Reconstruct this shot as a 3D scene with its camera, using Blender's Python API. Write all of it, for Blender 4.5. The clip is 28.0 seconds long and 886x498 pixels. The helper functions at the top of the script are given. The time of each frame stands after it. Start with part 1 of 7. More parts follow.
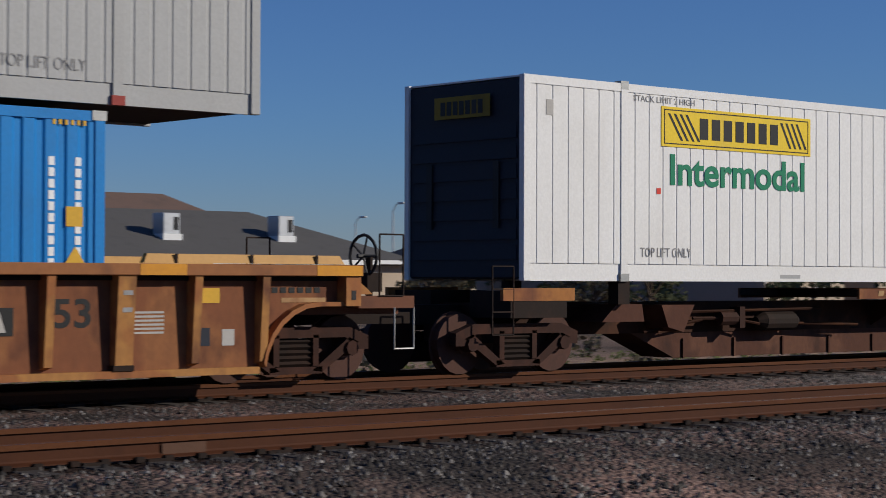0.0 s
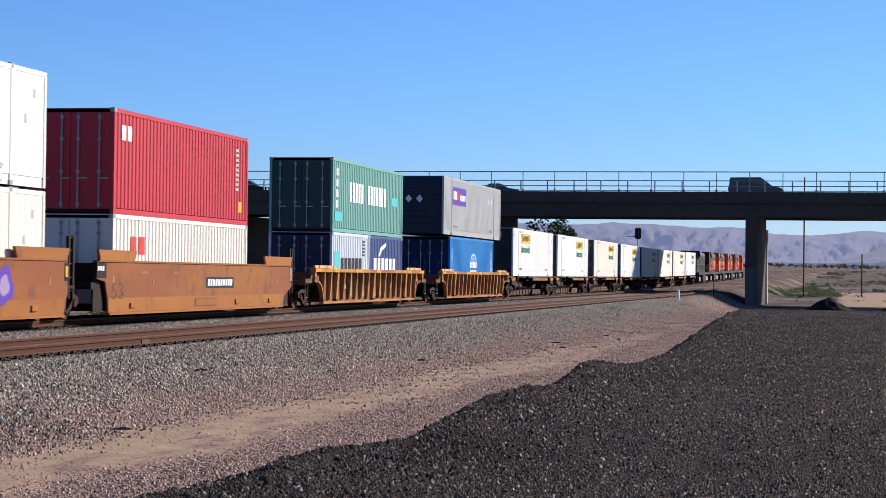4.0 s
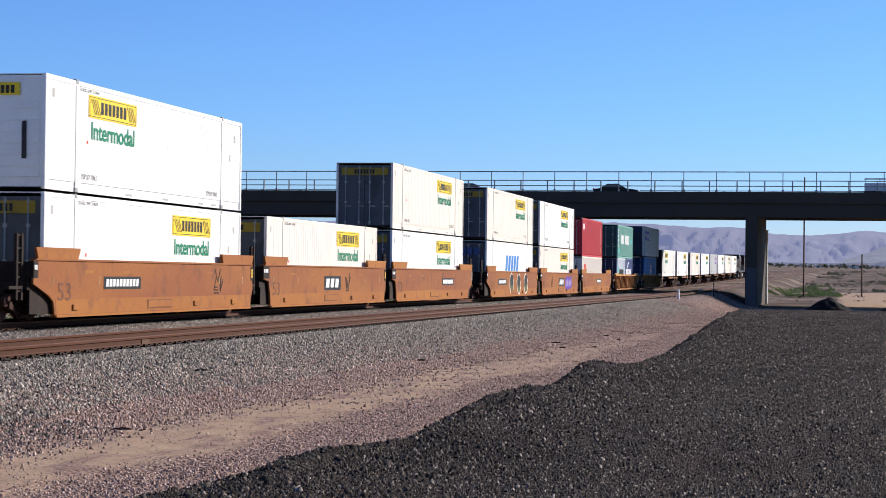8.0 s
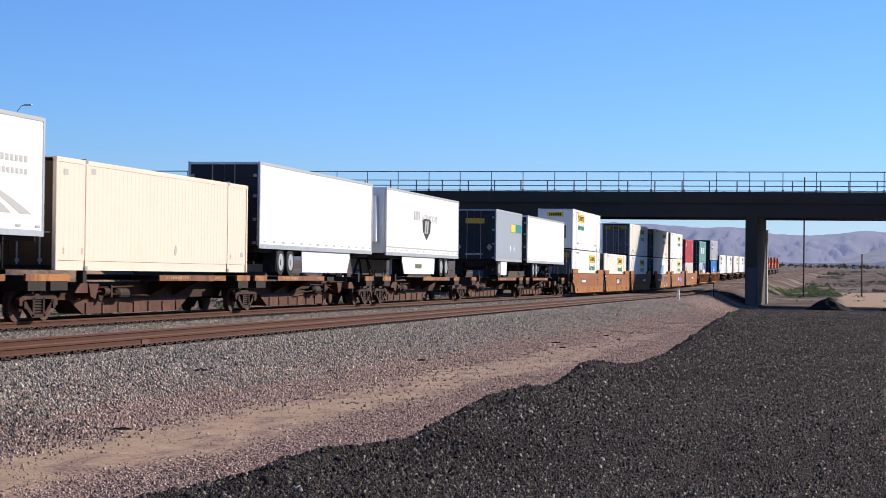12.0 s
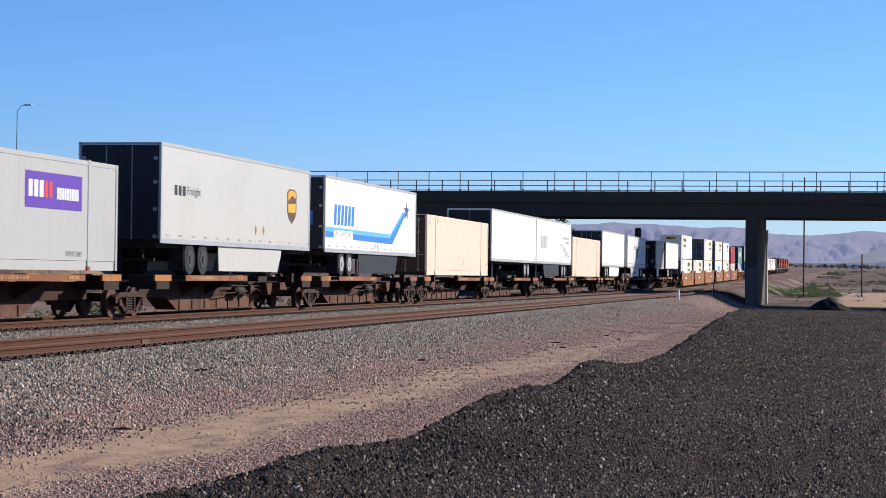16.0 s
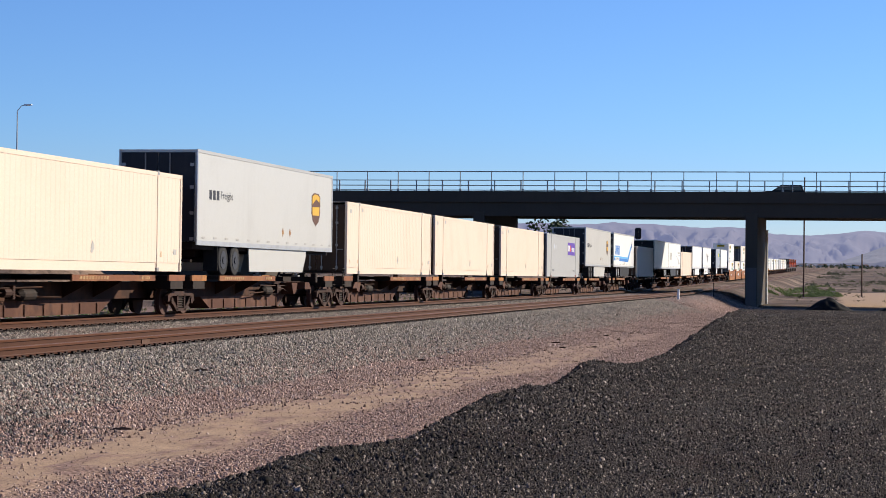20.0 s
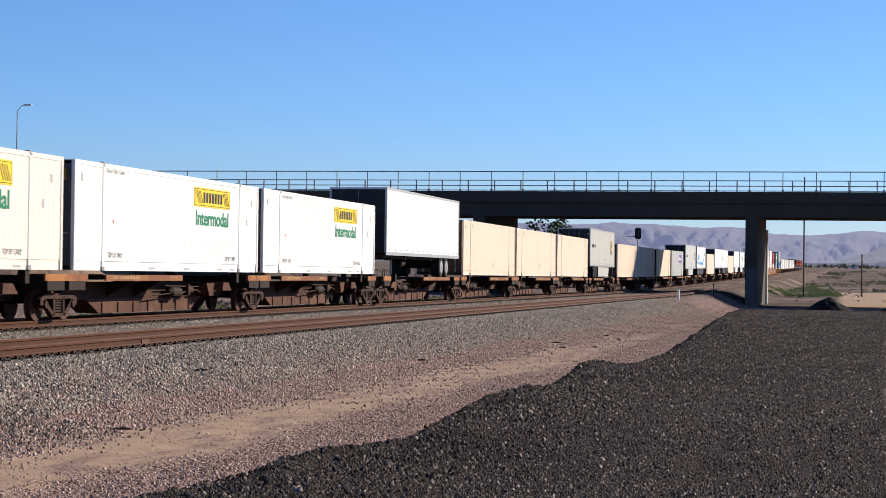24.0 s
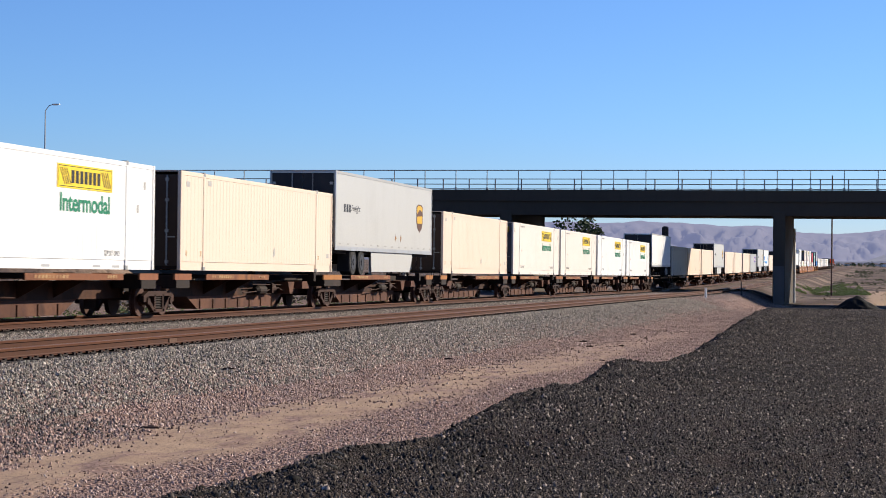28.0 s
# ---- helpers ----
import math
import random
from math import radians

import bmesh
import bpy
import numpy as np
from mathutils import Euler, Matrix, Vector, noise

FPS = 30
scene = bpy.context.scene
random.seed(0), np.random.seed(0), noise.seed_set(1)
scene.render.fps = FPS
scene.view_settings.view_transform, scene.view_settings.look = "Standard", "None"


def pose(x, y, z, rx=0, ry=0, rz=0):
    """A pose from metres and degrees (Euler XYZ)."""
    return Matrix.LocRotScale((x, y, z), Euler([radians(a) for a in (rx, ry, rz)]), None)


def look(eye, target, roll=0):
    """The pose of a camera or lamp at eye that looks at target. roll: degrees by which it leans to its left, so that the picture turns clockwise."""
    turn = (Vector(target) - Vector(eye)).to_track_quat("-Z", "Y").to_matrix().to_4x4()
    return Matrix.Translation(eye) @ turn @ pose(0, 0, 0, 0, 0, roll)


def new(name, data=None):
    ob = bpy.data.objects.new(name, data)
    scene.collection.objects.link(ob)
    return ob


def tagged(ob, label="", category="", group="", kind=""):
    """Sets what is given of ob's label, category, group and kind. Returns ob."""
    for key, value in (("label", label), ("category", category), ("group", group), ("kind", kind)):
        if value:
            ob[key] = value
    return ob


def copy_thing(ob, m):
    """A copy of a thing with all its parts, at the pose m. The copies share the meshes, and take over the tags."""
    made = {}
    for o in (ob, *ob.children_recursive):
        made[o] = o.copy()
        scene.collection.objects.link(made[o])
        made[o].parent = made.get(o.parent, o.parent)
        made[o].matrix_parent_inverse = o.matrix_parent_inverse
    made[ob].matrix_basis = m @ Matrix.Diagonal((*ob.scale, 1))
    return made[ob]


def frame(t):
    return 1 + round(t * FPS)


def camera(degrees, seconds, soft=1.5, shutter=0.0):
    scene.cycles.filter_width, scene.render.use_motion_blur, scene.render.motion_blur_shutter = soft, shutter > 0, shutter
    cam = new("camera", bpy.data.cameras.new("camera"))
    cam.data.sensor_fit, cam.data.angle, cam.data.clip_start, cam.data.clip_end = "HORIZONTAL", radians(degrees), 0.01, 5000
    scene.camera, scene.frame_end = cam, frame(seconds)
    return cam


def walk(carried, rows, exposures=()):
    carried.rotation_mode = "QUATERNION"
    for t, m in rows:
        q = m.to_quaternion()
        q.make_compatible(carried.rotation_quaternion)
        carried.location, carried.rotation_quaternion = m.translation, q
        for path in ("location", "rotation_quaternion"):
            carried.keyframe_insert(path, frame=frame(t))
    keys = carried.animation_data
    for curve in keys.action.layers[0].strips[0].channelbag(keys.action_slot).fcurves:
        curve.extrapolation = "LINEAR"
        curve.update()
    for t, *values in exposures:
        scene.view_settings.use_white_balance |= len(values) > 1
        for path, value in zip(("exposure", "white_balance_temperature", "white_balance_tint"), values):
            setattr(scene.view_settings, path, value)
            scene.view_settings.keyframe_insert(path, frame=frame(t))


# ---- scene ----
# World: rail head of the near track at z = 0, +Y along the tracks (the way the train goes), camera over the origin.
EYE = Vector((0.0, 0.0, 1.30))
FOV = 25.55


def aim(yaw, pitch, roll):
    """Camera pose: yaw left of +Y, pitch up, roll, in degrees."""
    a, p = radians(yaw), radians(pitch)
    way = Vector((-math.sin(a) * math.cos(p), math.cos(a) * math.cos(p), math.sin(p)))
    return look(EYE, EYE + way * 10, roll)


cam = camera(FOV, 28.0, soft=0.6, shutter=0.1)
REST = (11.727, 0.675, 0.70)
walk(cam, [
    (0.0, aim(48.633, 0.87, 0.12)), (0.1, aim(45.684, 0.853, 0.17)), (0.2, aim(42.818, 0.814, 0.24)),
    (0.3, aim(40.052, 0.803, 0.27)), (0.4, aim(37.309, 0.769, 0.32)), (0.5, aim(34.69, 0.764, 0.30)),
    (0.6, aim(32.75, 0.745, 0.29)), (0.7, aim(30.928, 0.734, 0.27)), (0.8, aim(29.049, 0.732, 0.27)),
    (0.9, aim(26.903, 0.728, 0.27)), (1.0, aim(24.80, 0.730, 0.28)), (1.2, aim(20.771, 0.736, 0.33)),
    (1.4, aim(17.15, 0.752, 0.42)), (1.5, aim(15.695, 0.761, 0.47)), (1.6, aim(14.55, 0.766, 0.49)),
    (1.8, aim(12.85, 0.772, 0.52)), (2.0, aim(11.906, 0.775, 0.54)), (2.2, aim(11.70, 0.755, 0.57)),
    (2.5, aim(11.678, 0.728, 0.60)), (3.0, aim(11.727, 0.685, 0.68)), (4.0, aim(*REST)), (20.0, aim(*REST)),
    (27.2, aim(11.727, 0.665, 0.70)), (27.5, aim(11.78, 0.65, 0.69)), (27.7, aim(11.92, 0.64, 0.68)), (28.0, aim(12.515, 0.63, 0.66)),
], exposures=[(0.0, -0.45, 6500.0, 10.0), (0.4, -0.32, 6500.0, 10.0), (0.8, -0.02, 6500.0, 10.0), (1.2, 0.2, 6500.0, 10.0), (1.6, 0.45, 6500.0, 10.0), (2.0, 0.58, 6500.0, 10.0), (3.0, 0.58, 6500.0, 10.0), (6.0, 0.6, 6500.0, 10.0), (9.0, 0.6, 6500.0, 10.0), (9.6, 0.54, 6500.0, 10.0), (10.0, 0.48, 6500.0, 10.0), (10.5, 0.54, 6500.0, 10.0), (11.0, 0.6, 6500.0, 10.0), (17.0, 0.60, 6600.0, 10.0), (18.5, 0.58, 6950.0, 10.0), (28.0, 0.60, 6950.0, 10.0)])

# ---- light ----
SUN = Vector((1.6, 1.5, 1.0)).normalized()
ELEV, ROT = math.asin(SUN.z), math.atan2(SUN.x, SUN.y)
world = bpy.data.worlds.new("sky")
world.use_nodes = True
scene.world = world
wn = world.node_tree.nodes
sky = wn.new("ShaderNodeTexSky")
sky.sky_type, sky.sun_disc, sky.sun_elevation, sky.sun_rotation = "NISHITA", False, ELEV, ROT
sky.altitude, sky.air_density, sky.dust_density, sky.ozone_density = 800.0, 1.0, 0.1, 3.0
tint = wn.new("ShaderNodeMix")
tint.data_type, tint.blend_type = "RGBA", "MULTIPLY"
tint.inputs[0].default_value, tint.inputs[7].default_value = 1.0, (0.62, 0.93, 1.5, 1.0)
world.node_tree.links.new(sky.outputs[0], tint.inputs[6])
# dust haze low over the desert horizon
wtc = wn.new("ShaderNodeTexCoord")
wsep = wn.new("ShaderNodeSeparateXYZ")
wlow = wn.new("ShaderNodeMapRange")
wlow.interpolation_type = "SMOOTHSTEP"
wlow.inputs[1].default_value, wlow.inputs[2].default_value, wlow.inputs[3].default_value, wlow.inputs[4].default_value = 0.0, 0.085, 1.0, 0.0
haze = wn.new("ShaderNodeMix")
haze.data_type, haze.blend_type = "RGBA", "MULTIPLY"
haze.inputs[7].default_value = (1.15, 0.94, 0.90, 1.0)
world.node_tree.links.new(wtc.outputs["Generated"], wsep.inputs[0])
world.node_tree.links.new(wsep.outputs[2], wlow.inputs[0])
world.node_tree.links.new(wlow.outputs[0], haze.inputs[0])
world.node_tree.links.new(tint.outputs[2], haze.inputs[6])
world.node_tree.links.new(haze.outputs[2], wn["Background"].inputs[0])
wn["Background"].inputs[1].default_value = 0.066
sun = new("sun", bpy.data.lights.new("sun", "SUN"))
sun.data.energy, sun.data.angle, sun.data.color = 5.0, radians(0.53), (1.0, 0.93, 0.82)
sun.matrix_world = look(SUN * 100, (0, 0, 0))


# ---- materials ----
def node_mat(name):
    m = bpy.data.materials.new(name)
    m.use_nodes = True
    return m, m.node_tree.nodes, m.node_tree.links, m.node_tree.nodes["Principled BSDF"]


def noise_ramp(n, k, vec, scale, lo, hi, detail=4.0, stretch=None):
    """A 0..1 mask from noise; lo and hi are where it begins and ends."""
    if stretch:
        mp = n.new("ShaderNodeMapping")
        mp.inputs["Scale"].default_value = stretch
        k.new(vec, mp.inputs[0])
        vec = mp.outputs[0]
    t = n.new("ShaderNodeTexNoise")
    t.inputs["Scale"].default_value, t.inputs["Detail"].default_value = scale, detail
    k.new(vec, t.inputs["Vector"])
    r = n.new("ShaderNodeMapRange")
    r.inputs[1].default_value, r.inputs[2].default_value = lo, hi
    k.new(t.outputs[0], r.inputs[0])
    return r.outputs[0]


def mix(n, k, fac, a, b):
    m = n.new("ShaderNodeMix")
    m.data_type = "RGBA"
    for socket, value in ((m.inputs[0], fac), (m.inputs[6], a), (m.inputs[7], b)):
        if isinstance(value, (tuple, float)):
            socket.default_value = value
        else:
            k.new(value, socket)
    return m.outputs[2]


def bump(n, k, height, strength, distance, shader):
    b = n.new("ShaderNodeBump")
    b.inputs["Strength"].default_value, b.inputs["Distance"].default_value = strength, distance
    k.new(height, b.inputs["Height"])
    k.new(b.outputs[0], shader.inputs["Normal"])


def paint(name, col, dirt=(0.16, 0.12, 0.09, 1), amount=0.5, rough=0.45, scale=0.8, metal=0.0, streak=0.35):
    """Weathered paint: blotches of dirt, fine grain and streaks that run down."""
    m, n, k, p = node_mat(name)
    tc = n.new("ShaderNodeTexCoord")
    oi = n.new("ShaderNodeObjectInfo")
    add = n.new("ShaderNodeVectorMath")
    add.operation = "MULTIPLY_ADD"
    add.inputs[1].default_value = (1, 1, 1)
    comb = n.new("ShaderNodeCombineXYZ")
    big = n.new("ShaderNodeMath")
    big.operation = "MULTIPLY"
    big.inputs[1].default_value = 90.0
    k.new(oi.outputs["Random"], big.inputs[0])
    k.new(big.outputs[0], comb.inputs[1])
    k.new(tc.outputs["Object"], add.inputs[0])
    k.new(comb.outputs[0], add.inputs[2])
    v = add.outputs[0]
    blot = noise_ramp(n, k, v, scale, 0.52, 0.78)
    run = noise_ramp(n, k, v, 3.2, 0.55, 0.85, 3.0, (1.0, 1.0, 0.08))
    grain = noise_ramp(n, k, v, 24.0, 0.3, 0.7, 2.0)
    dark = tuple(c * 0.91 for c in col[:3]) + (1,)
    c0 = mix(n, k, grain, col, dark)
    f1 = n.new("ShaderNodeMath")
    f1.operation = "MULTIPLY"
    f1.inputs[1].default_value = amount
    k.new(blot, f1.inputs[0])
    f2 = n.new("ShaderNodeMath")
    f2.operation = "MULTIPLY"
    f2.inputs[1].default_value = streak
    k.new(run, f2.inputs[0])
    c1 = mix(n, k, f1.outputs[0], c0, dirt)
    c2 = mix(n, k, f2.outputs[0], c1, dirt)
    k.new(c2, p.inputs["Base Color"])
    p.inputs["Roughness"].default_value, p.inputs["Metallic"].default_value = rough, metal
    p.inputs["Specular IOR Level"].default_value = 0.5 if rough < 0.3 else 0.18
    bump(n, k, grain, 0.08, 0.01, p)
    return m


def patchy(name, col, second, third, scale=0.6, stretch=(1, 1, 1), lo=0.5, hi=0.56, rough=0.7):
    """Old paint worn in patches: the main coat, a second coat that shows in places, and rust."""
    m, n, k, p = node_mat(name)
    tc = n.new("ShaderNodeTexCoord")
    oi = n.new("ShaderNodeObjectInfo")
    sh = n.new("ShaderNodeVectorMath")
    sh.operation = "SCALE"
    sh.inputs[0].default_value = (13, 71, 29)
    k.new(oi.outputs["Random"], sh.inputs["Scale"])
    ad = n.new("ShaderNodeVectorMath")
    k.new(tc.outputs["Object"], ad.inputs[0])
    k.new(sh.outputs[0], ad.inputs[1])
    v = ad.outputs[0]
    grain = noise_ramp(n, k, v, 9.0, 0.35, 0.7, 5.0)
    c = mix(n, k, noise_ramp(n, k, v, scale, lo, hi, 5.0, stretch), col, second)
    c = mix(n, k, noise_ramp(n, k, v, 1.9, 0.55, 0.72, 6.0, (1, 1, 0.7)), c, third)
    half = n.new("ShaderNodeMath")
    half.operation = "MULTIPLY"
    half.inputs[1].default_value = 0.32
    k.new(grain, half.inputs[0])
    c = mix(n, k, half.outputs[0], c, third)
    k.new(c, p.inputs["Base Color"])
    p.inputs["Roughness"].default_value = rough
    p.inputs["Specular IOR Level"].default_value = 0.12
    bump(n, k, grain, 0.15, 0.01, p)
    return m


RUST = (0.13, 0.055, 0.03, 1)
M = {
    "white": paint("white_paint", (0.78, 0.77, 0.74, 1), (0.42, 0.37, 0.30, 1), 0.16, 0.4, 0.5, 0, 0.14),
    "cream": paint("cream_paint", (0.725, 0.578, 0.455, 1), (0.50, 0.385, 0.27, 1), 0.22, 0.5, 0.5, 0, 0.15),
    "tan": paint("tan_paint", (0.73, 0.662, 0.585, 1), (0.5, 0.41, 0.31, 1), 0.2, 0.5, 0.5, 0, 0.15),
    "grey": paint("light_grey_paint", (0.40, 0.40, 0.39, 1), (0.25, 0.23, 0.2, 1), 0.22, 0.45, 0.6, 0, 0.2),
    "silver": paint("silver_skin", (0.52, 0.51, 0.475, 1), (0.3, 0.28, 0.25, 1), 0.2, 0.4, 0.5, 0.15, 0.2),
    "bluegrey": paint("blue_grey_paint", (0.33, 0.36, 0.405, 1), (0.3, 0.28, 0.25, 1), 0.2, 0.4, 0.5, 0.1, 0.2),
    "blue": paint("blue_paint", (0.010, 0.205, 0.54, 1), (0.04, 0.08, 0.15, 1), 0.25, 0.5, 0.7, 0, 0.2),
    "lilac": paint("lilac_spray", (0.30, 0.22, 0.42, 1), (0.35, 0.2, 0.15, 1), 0.3, 0.6, 0.8),
    "navy": paint("navy_paint", (0.06, 0.09, 0.23, 1), (0.08, 0.06, 0.06, 1), 0.3, 0.5, 0.7),
    "green": paint("green_paint", (0.165, 0.37, 0.315, 1), (0.13, 0.22, 0.18, 1), 0.3, 0.5, 0.7),
    "red": paint("red_paint", (0.50, 0.035, 0.05, 1), (0.16, 0.04, 0.03, 1), 0.3, 0.5, 0.7),
    "paleblue": paint("pale_grey_paint", (0.55, 0.60, 0.66, 1), (0.3, 0.2, 0.15, 1), 0.25, 0.5, 0.7),
    # Ends of containers, darker than the sides: grime, and shade put into the colour.
    "door_green": paint("grimy_shaded_green_door", (0.022, 0.06, 0.055, 1), (0.04, 0.06, 0.055, 1), 0.5, 0.6, 0.9),
    "door_navy": paint("grimy_shaded_navy_door", (0.016, 0.022, 0.055, 1), (0.04, 0.04, 0.05, 1), 0.5, 0.6, 0.9),
    "door_brown": paint("grimy_shaded_brown_door", (0.060, 0.036, 0.024, 1), (0.03, 0.02, 0.015, 1), 0.6, 0.7, 0.9),
    "door_blue": paint("grimy_shaded_blue_door", (0.005, 0.020, 0.09, 1), (0.02, 0.03, 0.06, 1), 0.5, 0.6, 0.9),
    "sill": patchy("dirty_shaded_sill", (0.036, 0.013, 0.007, 1), (0.066, 0.025, 0.012, 1), (0.022, 0.011, 0.007, 1), 0.9),
    # Dirty container ends with their shade put into the colour as well.
    "slate": paint("grimy_shaded_slate_end", (0.022, 0.026, 0.038, 1), (0.03, 0.03, 0.035, 1), 0.5, 0.6, 0.9),
    "grime_shade": paint("grimy_shaded_end_paint", (0.085, 0.088, 0.095, 1), (0.03, 0.028, 0.026, 1), 0.7, 0.6, 1.1),
    "foot_red": paint("red_corner_casting", (0.30, 0.05, 0.04, 1), RUST, 0.4, 0.6, 3.0),
    "steel": paint("dull_steel", (0.30, 0.30, 0.29, 1), RUST, 0.3, 0.45, 2.0, 0.5),
    "zinc": paint("galvanised_rail", (0.45, 0.46, 0.47, 1), (0.2, 0.18, 0.15, 1), 0.3, 0.4, 2.0, 0.5),
    "brown": paint("weathered_brown_car", (0.155, 0.062, 0.034, 1), (0.075, 0.035, 0.024, 1), 0.8, 0.75, 1.3),
    "yellow_car": patchy("faded_yellow_car", (0.36, 0.15, 0.045, 1), (0.23, 0.085, 0.04, 1), (0.12, 0.05, 0.03, 1), 0.45),
    "chord": patchy("worn_yellow_chord", (0.30, 0.125, 0.05, 1), (0.46, 0.21, 0.045, 1), (0.16, 0.07, 0.038, 1), 0.5, (1, 0.5, 1)),
    "rib": patchy("worn_rib", (0.40, 0.19, 0.06, 1), (0.32, 0.125, 0.046, 1), (0.13, 0.055, 0.033, 1), 0.8),
    "sheet": patchy("rusty_side_sheet", (0.20, 0.076, 0.036, 1), (0.26, 0.108, 0.045, 1), (0.10, 0.04, 0.024, 1), 0.8, (1, 1, 0.6)),
    "pale_patch": patchy("pale_bare_patch", (0.40, 0.25, 0.12, 1), (0.32, 0.17, 0.08, 1), (0.16, 0.075, 0.045, 1), 1.2),
    "orange_car": patchy("orange_well", (0.285, 0.105, 0.029, 1), (0.235, 0.076, 0.029, 1), (0.155, 0.060, 0.032, 1), 0.5, (1, 0.25, 1), 0.42, 0.62),
    "orange_low": patchy("orange_well_lower", (0.335, 0.130, 0.028, 1), (0.275, 0.098, 0.028, 1), (0.20, 0.078, 0.032, 1), 0.5, (1, 0.25, 1), 0.42, 0.62),
    "undergear": paint("dark_undergear", (0.019, 0.0115, 0.0085, 1), (0.050, 0.023, 0.014, 1), 0.6, 0.8, 2.0),
    "truck_iron": paint("dusty_cast_iron", (0.036, 0.0145, 0.0095, 1), (0.088, 0.032, 0.019, 1), 0.6, 0.8, 2.5),
    "wheel": paint("rusty_wheel", (0.075, 0.032, 0.022, 1), (0.03, 0.02, 0.016, 1), 0.5, 0.7, 3.0),
    "rubber": paint("tyre_rubber", (0.018, 0.018, 0.019, 1), (0.08, 0.07, 0.06, 1), 0.5, 0.85, 3.0),
    "black": paint("black_paint", (0.02, 0.02, 0.022, 1), (0.07, 0.06, 0.05, 1), 0.4, 0.55, 1.5),
    "darkskirt": paint("dark_skirt", (0.016, 0.018, 0.024, 1), (0.05, 0.045, 0.04, 1), 0.4, 0.5, 1.0),
    "loco_orange": paint("locomotive_orange", (0.78, 0.125, 0.022, 1), (0.30, 0.08, 0.04, 1), 0.4, 0.5, 0.6),
    "sign_yellow": paint("sign_yellow", (0.80, 0.56, 0.03, 1), (0.4, 0.3, 0.1, 1), 0.15, 0.5, 1.5),
    # Placard on the shaded ends, its dimness put into the yellow.
    "sign_shaded": paint("shaded_yellow_sign", (0.30, 0.20, 0.02, 1), (0.10, 0.07, 0.03, 1), 0.5, 0.6, 1.5),
    "belly": patchy("sunlit_red_brown_belly", (0.085, 0.034, 0.021, 1), (0.12, 0.052, 0.031, 1), (0.045, 0.020, 0.014, 1), 0.7),
    "guide": paint("faded_yellow_guide", (0.50, 0.27, 0.075, 1), (0.28, 0.14, 0.05, 1), 0.5, 0.55, 2.0),
    "fresh_yellow": paint("fresh_yellow_patch", (0.62, 0.27, 0.025, 1), (0.36, 0.15, 0.035, 1), 0.5, 0.5, 2.0),
    "tan_stain": paint("faint_rust_stain", (0.50, 0.33, 0.19, 1), (0.40, 0.25, 0.15, 1), 0.5, 0.7, 4.0),
    "lamp_grey": paint("pale_lamp_paint", (0.42, 0.43, 0.44, 1), (0.3, 0.3, 0.3, 1), 0.2, 0.5, 1.0),
    "stencil": paint("worn_stencil", (0.27, 0.265, 0.26, 1), (0.42, 0.41, 0.40, 1), 0.6, 0.6, 6.0),
    "sign_green": paint("sign_green", (0.01, 0.20, 0.10, 1), (0.05, 0.2, 0.12, 1), 0.1, 0.5, 1.5),
    "sign_purple": paint("sign_purple", (0.10, 0.04, 0.34, 1), (0.1, 0.06, 0.2, 1), 0.1, 0.5, 1.5),
    "sign_white": paint("sign_white", (0.80, 0.80, 0.79, 1), (0.5, 0.5, 0.48, 1), 0.1, 0.5, 1.5),
    "sign_black": paint("sign_black", (0.02, 0.02, 0.02, 1), (0.08, 0.07, 0.06, 1), 0.1, 0.5, 1.5),
    "sign_red": paint("sign_red", (0.65, 0.05, 0.03, 1), (0.3, 0.08, 0.05, 1), 0.1, 0.5, 1.5),
    "sign_blue": paint("sign_blue", (0.03, 0.20, 0.55, 1), (0.05, 0.15, 0.3, 1), 0.1, 0.5, 1.5),
    "sign_cyan": paint("sign_cyan", (0.08, 0.48, 0.47, 1), (0.05, 0.3, 0.3, 1), 0.1, 0.5, 1.5),
    "sign_grey": paint("sign_grey", (0.42, 0.40, 0.37, 1), (0.3, 0.3, 0.28, 1), 0.1, 0.5, 1.5),
    "teal": paint("teal_band", (0.02, 0.20, 0.20, 1), (0.05, 0.12, 0.12, 1), 0.15, 0.5, 1.5),
    "gold": paint("gold_shield", (0.62, 0.36, 0.04, 1), (0.3, 0.17, 0.05, 1), 0.1, 0.5, 1.5),
    "shield_brown": paint("brown_shield", (0.11, 0.05, 0.03, 1), (0.06, 0.03, 0.02, 1), 0.1, 0.5, 1.5),
    "concrete": paint("dark_concrete", (0.068, 0.054, 0.042, 1), (0.042, 0.034, 0.027, 1), 0.5, 0.85, 0.25, 0, 0.4),
    "rail_steel": paint("rusty_rail_web", (0.066, 0.0215, 0.0085, 1), (0.032, 0.0115, 0.006, 1), 0.5, 0.7, 1.5),
    "rail_head": paint("rail_head", (0.105, 0.038, 0.015, 1), (0.06, 0.022, 0.010, 1), 0.5, 0.5, 1.5, 0.3),
    "tie": paint("weathered_tie", (0.06, 0.05, 0.044, 1), (0.035, 0.03, 0.027, 1), 0.6, 0.9, 2.0),
    "asphalt": paint("road_asphalt", (0.05, 0.05, 0.052, 1), (0.08, 0.08, 0.08, 1), 0.4, 0.9, 1.0),
    "wood": paint("pole_wood", (0.13, 0.085, 0.06, 1), (0.07, 0.05, 0.04, 1), 0.5, 0.9, 2.0),
    "stucco": paint("beige_stucco", (0.45, 0.36, 0.27, 1), (0.3, 0.24, 0.19, 1), 0.3, 0.9, 0.6),
    "roof_brown": paint("brown_shingle", (0.15, 0.10, 0.08, 1), (0.09, 0.07, 0.06, 1), 0.5, 0.9, 1.2),
